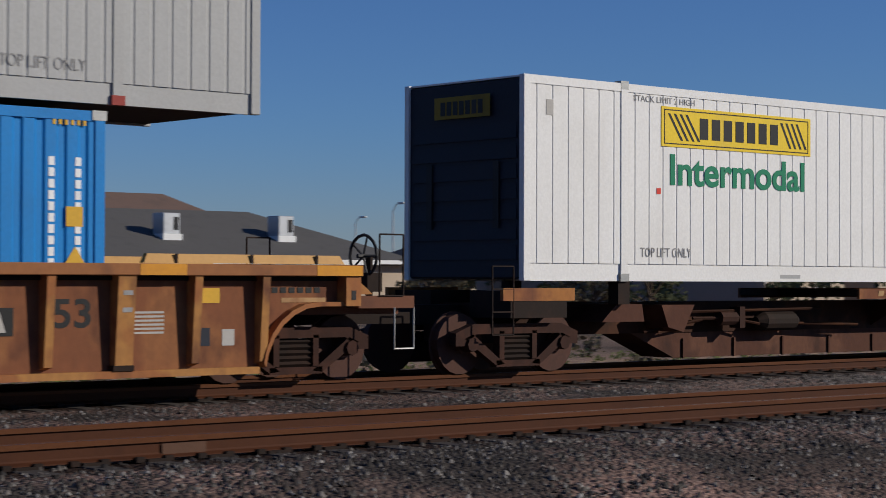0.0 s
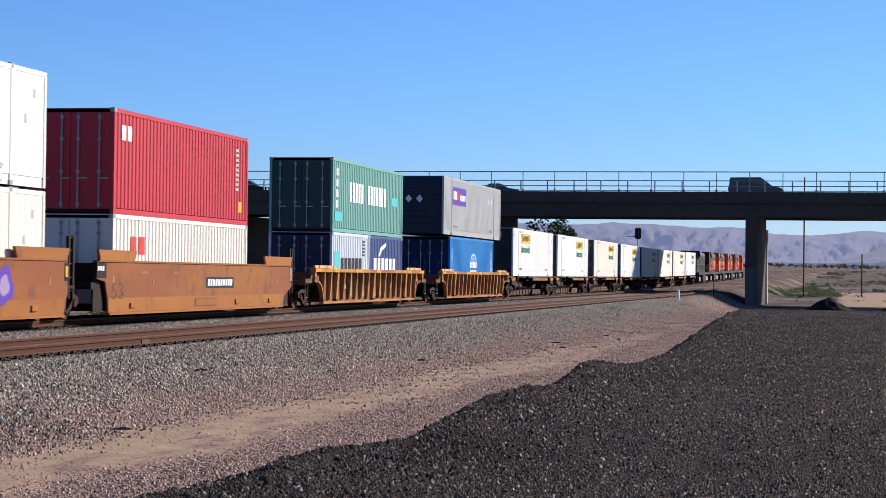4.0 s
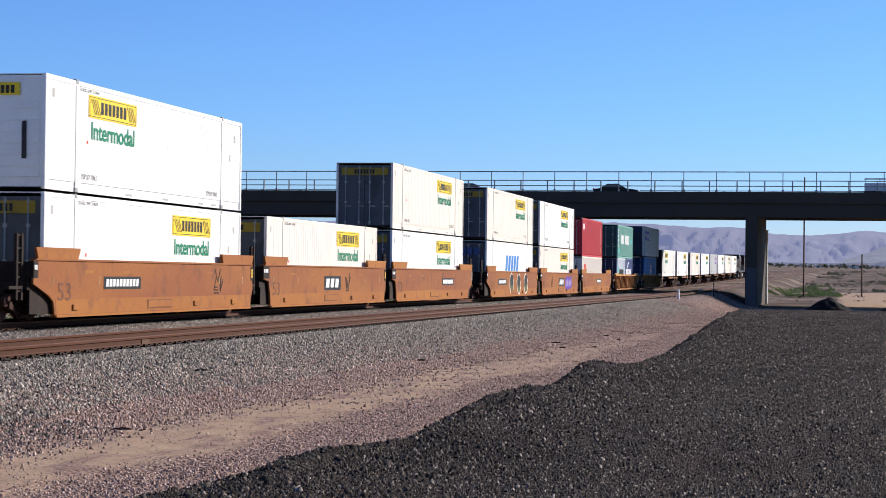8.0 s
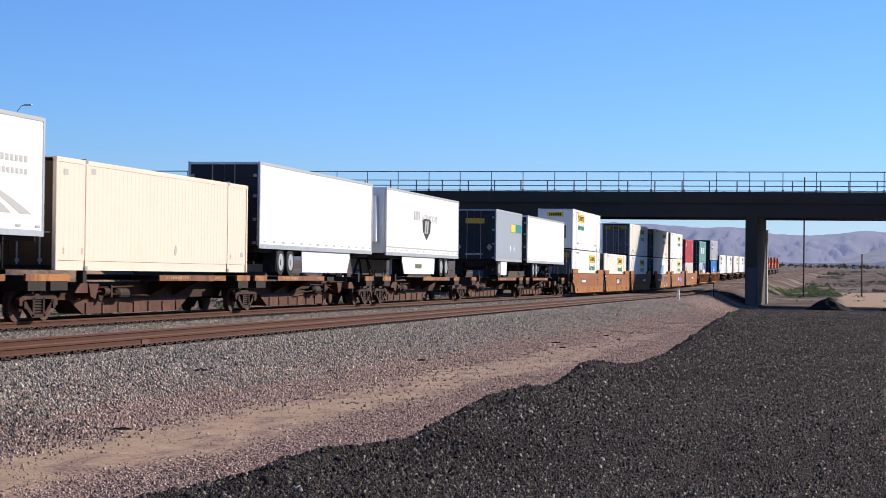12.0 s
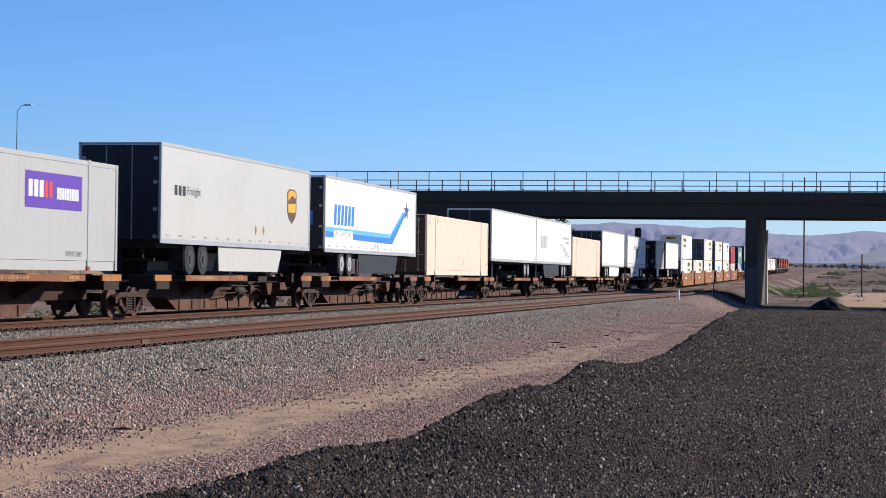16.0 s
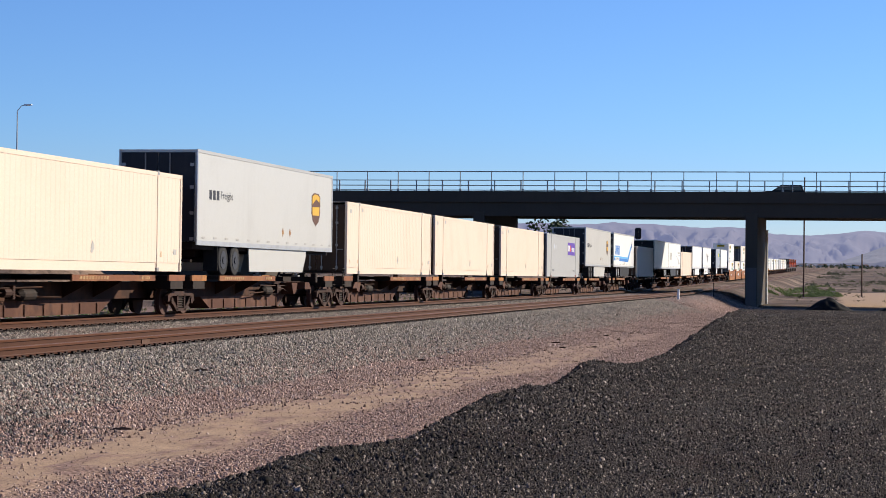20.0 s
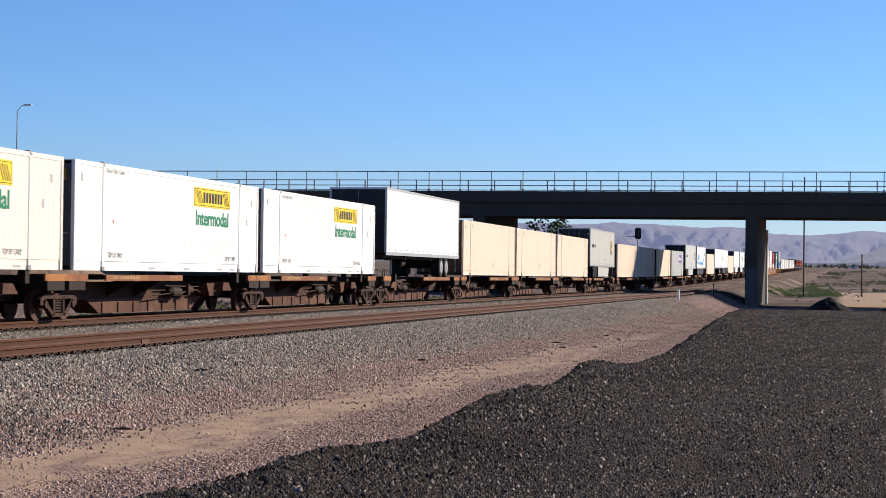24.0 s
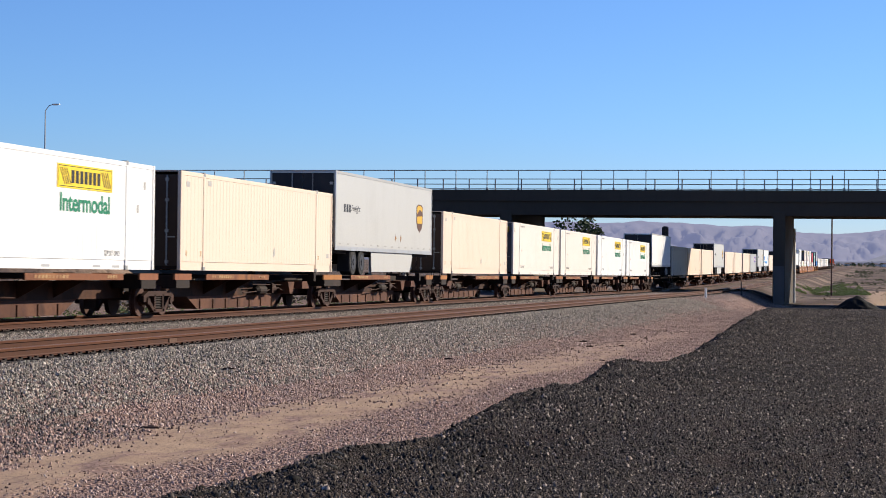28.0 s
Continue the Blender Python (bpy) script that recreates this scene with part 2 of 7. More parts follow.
    "roof_grey": paint("grey_shingle", (0.105, 0.10, 0.095, 1), (0.07, 0.07, 0.065, 1), 0.5, 0.9, 1.2),
    "trim": paint("white_trim", (0.72, 0.72, 0.70, 1), (0.4, 0.38, 0.34, 1), 0.2, 0.6, 1.0),
    "block": paint("block_wall", (0.33, 0.27, 0.22, 1), (0.22, 0.18, 0.15, 1), 0.4, 0.95, 0.7),
    "bark": paint("bark", (0.11, 0.08, 0.055, 1), (0.05, 0.04, 0.03, 1), 0.5, 0.95, 3.0),
    "leaf_dark": paint("dark_foliage", (0.035, 0.055, 0.022, 1), (0.02, 0.03, 0.012, 1), 0.5, 0.8, 2.0),
    "leaf_olive": paint("olive_foliage", (0.105, 0.115, 0.055, 1), (0.07, 0.065, 0.04, 1), 0.5, 0.8, 2.0),
    "scrub": paint("dry_scrub", (0.15, 0.125, 0.075, 1), (0.09, 0.08, 0.05, 1), 0.5, 0.9, 0.5),
    "glass": paint("dark_glass", (0.02, 0.025, 0.03, 1), (0.05, 0.05, 0.05, 1), 0.1, 0.08, 1.0),
    "car_grey": paint("grey_car_paint", (0.09, 0.095, 0.105, 1), (0.06, 0.06, 0.06, 1), 0.1, 0.3, 1.0, 0.0),
    "car_dark": paint("dark_car_paint", (0.010, 0.010, 0.012, 1), (0.02, 0.02, 0.02, 1), 0.1, 0.3, 1.0, 0.0),
    "car_white": paint("white_car_paint", (0.65, 0.65, 0.64, 1), (0.4, 0.4, 0.38, 1), 0.1, 0.3, 1.0),
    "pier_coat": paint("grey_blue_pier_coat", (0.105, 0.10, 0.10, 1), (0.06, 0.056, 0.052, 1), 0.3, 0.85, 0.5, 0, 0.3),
    "lamp_lens": paint("lamp_lens", (0.75, 0.75, 0.72, 1), (0.6, 0.6, 0.55, 1), 0.1, 0.2, 1.0),
}

for rust in ("rail_steel", "rail_head"):
    M[rust].node_tree.nodes["Principled BSDF"].inputs["Specular IOR Level"].default_value = 0.14


# ---- mesh helpers ----
def box(bm, x0, x1, y0, y1, z0, z1, taper=None):
    """A block; taper (dx0, dx1, dy0, dy1) draws the top in."""
    a = taper or (0, 0, 0, 0)
    vs = [bm.verts.new(p) for p in ((x0, y0, z0), (x1, y0, z0), (x1, y1, z0), (x0, y1, z0),
          (x0 + a[0], y0 + a[2], z1), (x1 - a[1], y0 + a[2], z1), (x1 - a[1], y1 - a[3], z1), (x0 + a[0], y1 - a[3], z1))]
    for f in ((0, 3, 2, 1), (4, 5, 6, 7), (0, 1, 5, 4), (1, 2, 6, 5), (2, 3, 7, 6), (3, 0, 4, 7)):
        bm.faces.new([vs[i] for i in f])


def prism(bm, pts, axis, a, b):
    """A polygon (pts in the two other axes, in xyz order) drawn out along an axis."""
    def at(p, h):
        return {"x": (h, p[0], p[1]), "y": (p[0], h, p[1]), "z": (p[0], p[1], h)}[axis]
    v0, v1 = [bm.verts.new(at(p, a)) for p in pts], [bm.verts.new(at(p, b)) for p in pts]
    n = len(pts)
    for i in range(n):
        bm.faces.new((v0[i], v0[(i + 1) % n], v1[(i + 1) % n], v1[i]))
    bm.faces.new(v0[::-1])
    bm.faces.new(v1)


def tube(bm, p, q, r, n=6, r1=None):
    p, q = Vector(p), Vector(q)
    w = (q - p).normalized()
    u = w.orthogonal().normalized()
    v = w.cross(u)
    r1 = r if r1 is None else r1
    rings = [[bm.verts.new(c + (u * math.cos(i * math.tau / n) + v * math.sin(i * math.tau / n)) * rr) for i in range(n)]
             for c, rr in ((p, r), (q, r1))]
    for i in range(n):
        bm.faces.new((rings[0][i], rings[0][(i + 1) % n], rings[1][(i + 1) % n], rings[1][i]))
    bm.faces.new(rings[0][::-1])
    bm.faces.new(rings[1])


def finish(bm, material, name, bevel=0.0):
    if bevel:
        bmesh.ops.bevel(bm, geom=bm.edges[:], offset=bevel, segments=1, affect="EDGES")
    bmesh.ops.recalc_face_normals(bm, faces=bm.faces[:])
    me = bpy.data.meshes.new(name)
    bm.to_mesh(me)
    bm.free()
    me.materials.append(material)
    return me


def part(name, bm, material, parent=None, label="", bevel=0.0):
    """Links a bmesh as one mesh object under a thing or a part."""
    ob = new(name, finish(bm, material, name, bevel))
    ob.parent = parent
    return tagged(ob, label)


def blk(name, material, parent, *dims, label="", bevel=0.0, taper=None):
    bm = bmesh.new()
    box(bm, *dims, taper=taper)
    return part(name, bm, material, parent, label, bevel)


def thing(name, label, category, group="", kind=""):
    return tagged(new(name), label, category, group, kind)


def letters(text, height, width, material, parent, x, y, z, name="lettering", face=1, label="", bold=0.0):
    """Raised text on a side that faces +X (face 1) or an end that faces -Y (face 0); y, z: its lower left corner."""
    cu = bpy.data.curves.new("text", "FONT")
    cu.body, cu.extrude, cu.offset = text, 0.0015, bold
    tmp = bpy.data.objects.new("text", cu)
    me = bpy.data.meshes.new_from_object(tmp)
    bpy.data.objects.remove(tmp)
    bpy.data.curves.remove(cu)
    co = np.empty(len(me.vertices) * 3)
    me.vertices.foreach_get("co", co)
    co = co.reshape(-1, 3)
    lo, hi = co.min(0), co.max(0)
    u = (co[:, 0] - lo[0]) / (hi[0] - lo[0]) * width
    w = (co[:, 1] - lo[1]) / (hi[1] - lo[1]) * height
    out = np.stack([x + co[:, 2], y + u, z + w], 1) if face else np.stack([y + u, x - co[:, 2], z + w], 1)
    me.vertices.foreach_set("co", out.ravel())
    me.name = name
    me.materials.clear()
    me.materials.append(material)
    ob = new(name, me)
    ob.parent = parent
    return tagged(ob, label, kind="stuff" if height < 0.2 else "")


def bars(material, parent, x, y, z, width, height, n, name="lettering_bar", slant=0.0):
    """A row of n plain upright bars that stand for a mark that is not spelled."""
    step = width / n
    bm = bmesh.new()
    for i in range(n):
        y0 = y + i * step
        prism(bm, [(y0, z), (y0 + step * 0.68, z), (y0 + step * 0.68 + slant, z + height), (y0 + slant, z + height)], "x", x, x + 0.006)
    return part(name, bm, material, parent)


# ---- the lie of the land ----
def track_z(y):
    if y < 170:
        return -0.0015 * max(y, -50)
    d = y - 170
    return -0.255 + 0.0065 * (d - 60 * (1 - math.exp(-d / 60)))


X_TRAIN, X_NEAR = -21.0, -14.5
SPEED, SLOWING = 23.7336, -0.03957


def run(t):
    return SPEED * (t - 14) + 0.5 * SLOWING * (t - 14) ** 2


MOVERS = []


def on_track(ob, s, z=0.0):
    """Puts a thing on the train: s is its place along the track at 14 s, z its height over the rails."""
    MOVERS.append((ob, s, z))
    return ob


# ---- ground ----
def toe(y):
    return -9.6 + 0.030 * min(max(y - 28, 0), 52) + 0.35 * noise.noise((y * 0.13, 7.0, 0.0)) + 0.15 * noise.noise((y * 0.6, 5.0, 0.0))


EDGE_Y = (0, 17.7, 19.8, 20.6, 22.4, 26.1, 29.1, 30.6, 33.9, 36.5, 39.8, 41.0, 42.4, 44.3, 49.3, 55.6, 62.6, 73, 85, 125, 160)
EDGE_X = (-6.6, -6.45, -6.25, -5.85, -5.40, -5.62, -5.75, -5.50, -5.40, -5.55, -5.80, -5.40, -4.85, -4.75, -4.75, -4.95, -5.15, -5.55, -6.0, -7.1, -8.0)


def black_edge(y):
    """Foot of the tipped millings: a row of long lobes, each ending in a blunt step."""
    return float(np.interp(y, EDGE_Y, EDGE_X)) + 0.04 * noise.noise((y * 0.9, 1.0, 0.0)) + 0.03 * noise.noise((y * 2.6, 6.0, 0.0))


def smooth(a, b, v):
    t = min(max((v - a) / (b - a), 0.0), 1.0)
    return t * t * (3 - 2 * t)


def ground_z(x, y):
    base = track_z(y)
    t = toe(y)
    e = black_edge(y)
    far, dip = smooth(142, 166, y), smooth(100, 176, y)
    rel = -0.205 if x < -12.75 else -0.205 - 0.635 * smooth(-12.75, t, x)
    rise = 0.42 + 0.10 * noise.noise((y * 0.5, 3.0, 8.0))
    rel += ((0.07 + 0.19 * smooth(19.5, 24.0, y)) * min(max((x - e) / rise, 0.0), 1.0) + 0.11 * smooth(e + 0.4, e + 1.6, x)) * (1 - far)
    rel -= 0.75 * dip * smooth(-13.5, -9.5, x) * (1 - smooth(300, 700, y))
    rel -= 0.55 * smooth(-24.0, -27.0, x)
    if x < -30:
        rel += 0.7 * smooth(-30, -60, x)
    if e < x < e + 2.5 and y < 150:
        berm = max(0.0, noise.noise((x * 1.1, y * 0.28, 11.0)) + 0.18) * math.exp(-((x - e - 0.62) / 0.40) ** 2)
        rel += 0.30 * berm * (1 - far)
    rough = 0.05 if x > e else (0.03 if x > -12 else 0.010)
    if -12.9 < x < 14 and y < 165:
        if x > e + 0.6:
            rel += 0.030 * noise.noise((x * 1.5, y * 0.12, 0)) + 0.022 * noise.noise((x * 2.6, y * 1.1, 3)) + 0.012 * noise.noise((x * 6.0, y * 3.0, 4))
        else:
            rel += rough * (noise.noise((x * 1.3, y * 1.3, 0)) + 0.6 * noise.noise((x * 3.1, y * 3.1, 3)))
    if y > 230 and x > -8:
        rel += 0.12 * noise.noise((x * 0.03, y * 0.012, 9)) * smooth(230, 330, y)
    return base + rel


def lines(*spans):
    out = []
    for a, b, step in spans:
        out += list(np.arange(a, b - 1e-6, step))
    return out + [spans[-1][1]]


def ground_material():
    m, n, k, p = node_mat("railside_ground")
    tc = n.new("ShaderNodeTexCoord")
    v = tc.outputs["Object"]

    def attr(name):
        a = n.new("ShaderNodeAttribute")
        a.attribute_name = name
        return a.outputs["Fac"]

    def edge(name, wobble, width, scale=1.1):
        t = n.new("ShaderNodeTexNoise")
        t.inputs["Scale"].default_value, t.inputs["Detail"].default_value = scale, 6.0
        k.new(v, t.inputs["Vector"])
        a = n.new("ShaderNodeMath")
        a.operation = "MULTIPLY_ADD"
        a.inputs[1].default_value = wobble
        k.new(t.outputs[0], a.inputs[0])
        k.new(attr(name), a.inputs[2])
        r = n.new("ShaderNodeMapRange")
        r.inputs[1].default_value, r.inputs[2].default_value = wobble * 0.5 - width, wobble * 0.5 + width
        k.new(a.outputs[0], r.inputs[0])
        return r.outputs[0]

    def stones(scale, cols, rnd=1.0):
        vo = n.new("ShaderNodeTexVoronoi")
        vo.inputs["Scale"].default_value = scale
        k.new(v, vo.inputs["Vector"])
        sep = n.new("ShaderNodeSeparateColor")
        k.new(vo.outputs["Color"], sep.inputs[0])
        cr = n.new("ShaderNodeValToRGB")
        cr.color_ramp.interpolation = "LINEAR"
        el = cr.color_ramp.elements
        el[0].position, el[0].color = 0.0, cols[0]
        el[1].position, el[1].color = 1.0, cols[-1]
        for i, c in enumerate(cols[1:-1]):
            x = el.new((i + 1) / (len(cols) - 1))
            x.color = c
        k.new(sep.outputs[0], cr.inputs[0])
        return cr.outputs[0], vo.outputs["Distance"]

    def half(mask):
        m2 = n.new("ShaderNodeMath")
        m2.operation = "MULTIPLY"
        m2.inputs[1].default_value = 0.6
        k.new(mask, m2.inputs[0])
        return m2.outputs[0]

    # Darker than the loose stones: shade in the gaps put into the colour.
    ballast, h1 = stones(17.0, [(0.03, 0.028, 0.027, 1), (0.20, 0.185, 0.172, 1), (0.08, 0.075, 0.071, 1), (0.33, 0.285, 0.265, 1), (0.12, 0.093, 0.085, 1)])
    # Nearest stretch of ballast: dim light put into the colour.
    ballast = mix(n, k, edge("d_dim", 3.0, 7.0, 0.35), ballast, (0.045, 0.038, 0.034, 1))
    pink, h2 = stones(24.0, [(0.10, 0.060, 0.048, 1), (0.29, 0.18, 0.145, 1), (0.18, 0.122, 0.103, 1), (0.40, 0.265, 0.21, 1)])
    black, h3 = stones(34.0, [(0.00568, 0.004556, 0.003828, 1), (0.0426, 0.03377, 0.02838, 1), (0.00852, 0.0067, 0.005676, 1), (0.1278, 0.1018, 0.08712, 1), (0.01846, 0.01474, 0.01254, 1), (0.0781, 0.06298, 0.05412, 1)])
    d1 = noise_ramp(n, k, v, 0.9, 0.35, 0.65)
    d2 = noise_ramp(n, k, v, 14.0, 0.3, 0.75)
    dirt = mix(n, k, d1, (0.49, 0.335, 0.215, 1), (0.40, 0.268, 0.175, 1))
    dirt = mix(n, k, d2, dirt, (0.31, 0.215, 0.15, 1))
    dirt = mix(n, k, noise_ramp(n, k, v, 45.0, 0.52, 0.66, 2.0), dirt, (0.22, 0.155, 0.115, 1))
    dirt = mix(n, k, noise_ramp(n, k, v, 1.7, 0.48, 0.66, 5.0, (1.6, 0.5, 1)), dirt, pink)
    sxyz = n.new("ShaderNodeSeparateXYZ")
    k.new(v, sxyz.inputs[0])
    away = n.new("ShaderNodeMapRange")
    away.inputs[1].default_value, away.inputs[2].default_value, away.inputs[4].default_value = 42.0, 78.0, 0.8
    k.new(sxyz.outputs[1], away.inputs[0])
    dirt = mix(n, k, away.outputs[0], dirt, pink)
    desert = mix(n, k, noise_ramp(n, k, v, 0.05, 0.4, 0.6), (0.145, 0.105, 0.085, 1), (0.25, 0.18, 0.14, 1))
    desert = mix(n, k, noise_ramp(n, k, v, 0.22, 0.5, 0.62, 6.0), desert, (0.065, 0.056, 0.044, 1))
    desert = mix(n, k, noise_ramp(n, k, v, 0.035, 0.52, 0.6, 5.0, (0.3, 1, 1)), desert, (0.10, 0.072, 0.06, 1))
    rosy = n.new("ShaderNodeMapRange")
    rosy.inputs[1].default_value, rosy.inputs[2].default_value = -2.2, 0.6
    k.new(attr("d_rosy"), rosy.inputs[0])
    spread = n.new("ShaderNodeMath")
    spread.operation, spread.use_clamp = "MULTIPLY_ADD", True
    spread.inputs[1].default_value = 0.7
    k.new(noise_ramp(n, k, v, 0.5, 0.42, 0.62), spread.inputs[0])
    k.new(rosy.outputs[0], spread.inputs[2])
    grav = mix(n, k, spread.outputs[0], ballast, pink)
    sandy = edge("d_toe", 2.0, 0.5)
    stony = edge("d_strip", 1.2, 0.35)
    near = mix(n, k, sandy, grav, dirt)
    near = mix(n, k, stony, near, pink)
    dusty = mix(n, k, half(noise_ramp(n, k, v, 0.8, 0.47, 0.60, 4.0)), black, (0.052, 0.034, 0.026, 1))
    dusty = mix(n, k, half(noise_ramp(n, k, v, 0.32, 0.53, 0.64, 4.0, (0.5, 0.6, 1))), dusty, (0.007, 0.006, 0.005, 1))
    dusty = mix(n, k, half(noise_ramp(n, k, v, 1.0, 0.52, 0.70, 4.0, (1.1, 0.05, 1))), dusty, (0.060, 0.048, 0.041, 1))
    tipped = edge("d_black", 0.24, 0.03, 2.0)
    near = mix(n, k, tipped, near, dusty)
    near = mix(n, k, edge("d_bed", 0.5, 0.2), near, mix(n, k, d2, (0.040, 0.025, 0.019, 1), (0.02, 0.014, 0.012, 1)))
    near = mix(n, k, edge("d_left", 2.0, 0.5), near, dirt)
    col = mix(n, k, edge("d_far", 6.0, 2.0, 0.3), near, desert)
    col = mix(n, k, edge("d_tan", 2.5, 0.5, 0.25), col, mix(n, k, d2, (0.45, 0.32, 0.22, 1), (0.36, 0.25, 0.17, 1)))
    k.new(col, p.inputs["Base Color"])
    p.inputs["Roughness"].default_value = 0.92
    p.inputs["Specular IOR Level"].default_value = 0.05
    flat = n.new("ShaderNodeMix")
    flat.inputs[3].default_value = 0.25
    only = n.new("ShaderNodeMath")
    only.operation, only.use_clamp = "SUBTRACT", True
    k.new(sandy, only.inputs[0])
    k.new(stony, only.inputs[1])
    k.new(only.outputs[0], flat.inputs[0])
    k.new(h1, flat.inputs[2])
    coarse = n.new("ShaderNodeMix")
    k.new(tipped, coarse.inputs[0])
    k.new(flat.outputs[0], coarse.inputs[2])
    k.new(h3, coarse.inputs[3])
    proud = n.new("ShaderNodeMath")
    proud.operation = "SUBTRACT"
    proud.inputs[0].default_value = 1.0
    k.new(coarse.outputs[0], proud.inputs[1])
    bump(n, k, proud.outputs[0], 0.8, 0.045, p)
    return m


def build_ground():
    xs = lines((-3200, -400, 200), (-400, -80, 20), (-80, -30, 4), (-30, -23, 0.7), (-23, -12.6, 0.26), (-12.6, -8.6, 0.28), (-8.6, -6.7, 0.15), (-6.7, -4.6, 0.08), (-4.6, -3.4, 0.15), (-3.4, 1.6, 0.16), (1.6, 3, 0.35), (3, 14, 0.9), (14, 60, 5), (60, 400, 30), (400, 3200, 200))
    ys = lines((-900, -100, 100), (-100, 8, 9), (8, 14, 0.8), (14, 40, 0.22), (40, 75, 0.5), (75, 160, 1.6), (160, 340, 5), (340, 1000, 20), (1000, 4600, 150))
    nx, ny = len(xs), len(ys)
    co = np.empty((ny, nx, 3))
    at = {q: np.empty((ny, nx)) for q in ("d_toe", "d_strip", "d_black", "d_left", "d_far", "d_rosy", "d_bed", "d_dim", "d_tan")}
    for j, y in enumerate(ys):
        t, e = toe(y), black_edge(y)
        for i, x in enumerate(xs):
            co[j, i] = (x, y, ground_z(x, y))
            at["d_toe"][j, i] = x - t
            at["d_strip"][j, i] = x - (t + (e - t) * 0.55)
            at["d_black"][j, i] = min(x - e, 160 - y)
            at["d_left"][j, i] = -25.5 - x
            at["d_rosy"][j, i] = x - t + 0.02 * max(0.0, y - 45) if x > -13.2 else -9.0
            at["d_bed"][j, i] = 1.36 - min(abs(x - X_NEAR), abs(x - X_TRAIN))
            at["d_dim"][j, i] = 23.5 - y
            at["d_tan"][j, i] = min(x + 0.5 + 0.012 * (y - 205), (320 - y) * 0.1, (y - 196) * 0.1)
            at["d_far"][j, i] = max(y - 176, x - 25, -36 - x)
    me = bpy.data.meshes.new("ground")
    q = (np.arange(ny - 1)[:, None] * nx + np.arange(nx - 1)[None, :]).ravel()
    me.from_pydata(co.reshape(-1, 3).tolist(), [], np.stack([q, q + 1, q + nx + 1, q + nx], 1).tolist())
    for name, vals in at.items():
        me.attributes.new(name, "FLOAT", "POINT").data.foreach_set("value", vals.ravel().astype(np.float32))
    me.polygons.foreach_set("use_smooth", [True] * len(me.polygons))
    me.materials.append(ground_material())
    tagged(new("ground", me), "stony railside ground of ballast, tan dirt and black millings", "ground", kind="structure")


build_ground()


def stone_material(name, cols, gloss=0.12, rough=0.85):
    m, n, k, p = node_mat(name)
    g = n.new("ShaderNodeNewGeometry")
    cr = n.new("ShaderNodeValToRGB")
    el = cr.color_ramp.elements
    el[0].color, el[1].color = cols[0], cols[-1]
    for i, c in enumerate(cols[1:-1]):
        el.new((i + 1) / (len(cols) - 1)).color = c
    k.new(g.outputs["Random Per Island"], cr.inputs[0])
    tc = n.new("ShaderNodeTexCoord")
    k.new(mix(n, k, noise_ramp(n, k, tc.outputs["Object"], 40.0, 0.4, 0.7), cr.outputs[0], cols[0]), p.inputs["Base Color"])
    p.inputs["Roughness"].default_value = rough
    p.inputs["Specular IOR Level"].default_value = gloss
    return m


def scatter(name, label, material, count, place, size, seed, sink=0.25, flat=1.0):
    """Many small broken stones as one mesh; place(rng, n) gives their x, y."""
    rng = np.random.default_rng(seed)
    x, y = place(rng, count)
    z = np.array([ground_z(a, b) for a, b in zip(x, y)])
    count = len(x)
    s = size[0] + (size[1] - size[0]) * rng.random(count) ** 2.2
    # a broken chip: four corners below, a short uneven ridge on top
    turn = rng.random((count, 1)) * math.tau + np.array([[0.0, 1.57, 3.14, 4.71]]) + rng.normal(0, 0.25, (count, 4))
    reach = 0.42 + 0.22 * rng.random((count, 4))
    v = np.zeros((count, 6, 3))
    v[:, :4, 0], v[:, :4, 1], v[:, :4, 2] = reach * np.cos(turn), reach * np.sin(turn), -0.35
    v[:, 4:, :2] = 0.5 * (v[:, 0:2, :2] + v[:, [3, 2], :2]) * (0.35 + 0.45 * rng.random((count, 2, 1)))
    v[:, 4:, 2] = 0.10 + 0.36 * rng.random((count, 2))
    v *= (0.8 + 0.5 * rng.random((count, 1, 3))) * s[:, None, None]
    lean = rng.normal(0, 0.35, (count, 2))
    v[:, :, 2] = (v[:, :, 2] + v[:, :, 0] * lean[:, :1] + v[:, :, 1] * lean[:, 1:]) * flat
    v += np.stack([x, y, z + s * (0.40 - sink)], 1)[:, None, :]
    faces = np.array([(0, 1, 5), (0, 5, 4), (2, 3, 4), (2, 4, 5), (1, 2, 5), (3, 0, 4)])
    loops = (faces[None] + (np.arange(count) * 6)[:, None, None]).reshape(-1).astype(np.int32)
    me = bpy.data.meshes.new(name)
    me.vertices.add(count * 6)
    me.vertices.foreach_set("co", v.ravel().astype(np.float32))
    me.loops.add(len(loops))
    me.loops.foreach_set("vertex_index", loops)
    me.polygons.add(count * 6)
    me.polygons.foreach_set("loop_start", np.arange(0, len(loops), 3, dtype=np.int32))
    me.update(calc_edges=True)
    me.materials.append(material)
    return tagged(new(name, me), label, "stones", kind="stuff")


def along(x_of, y0, y1, power, fray=0.0):
    """Places thinned with distance: y from y0 to y1, x between the two bounds that x_of gives."""
    def place(rng, n):
        y = y0 + (y1 - y0) * rng.random(n) ** power
        lo, hi = np.array([x_of(b) for b in y]).T
        x = lo + (hi - lo) * rng.random(n) + fray * rng.normal(size=n)
        seen = np.degrees(np.arctan2(-x, y))
        keep = (seen > -2.5) & (seen < 63.0) & ((seen < 26.5) | (rng.random(len(y)) < 0.45))
        return x[keep], y[keep]
    return place


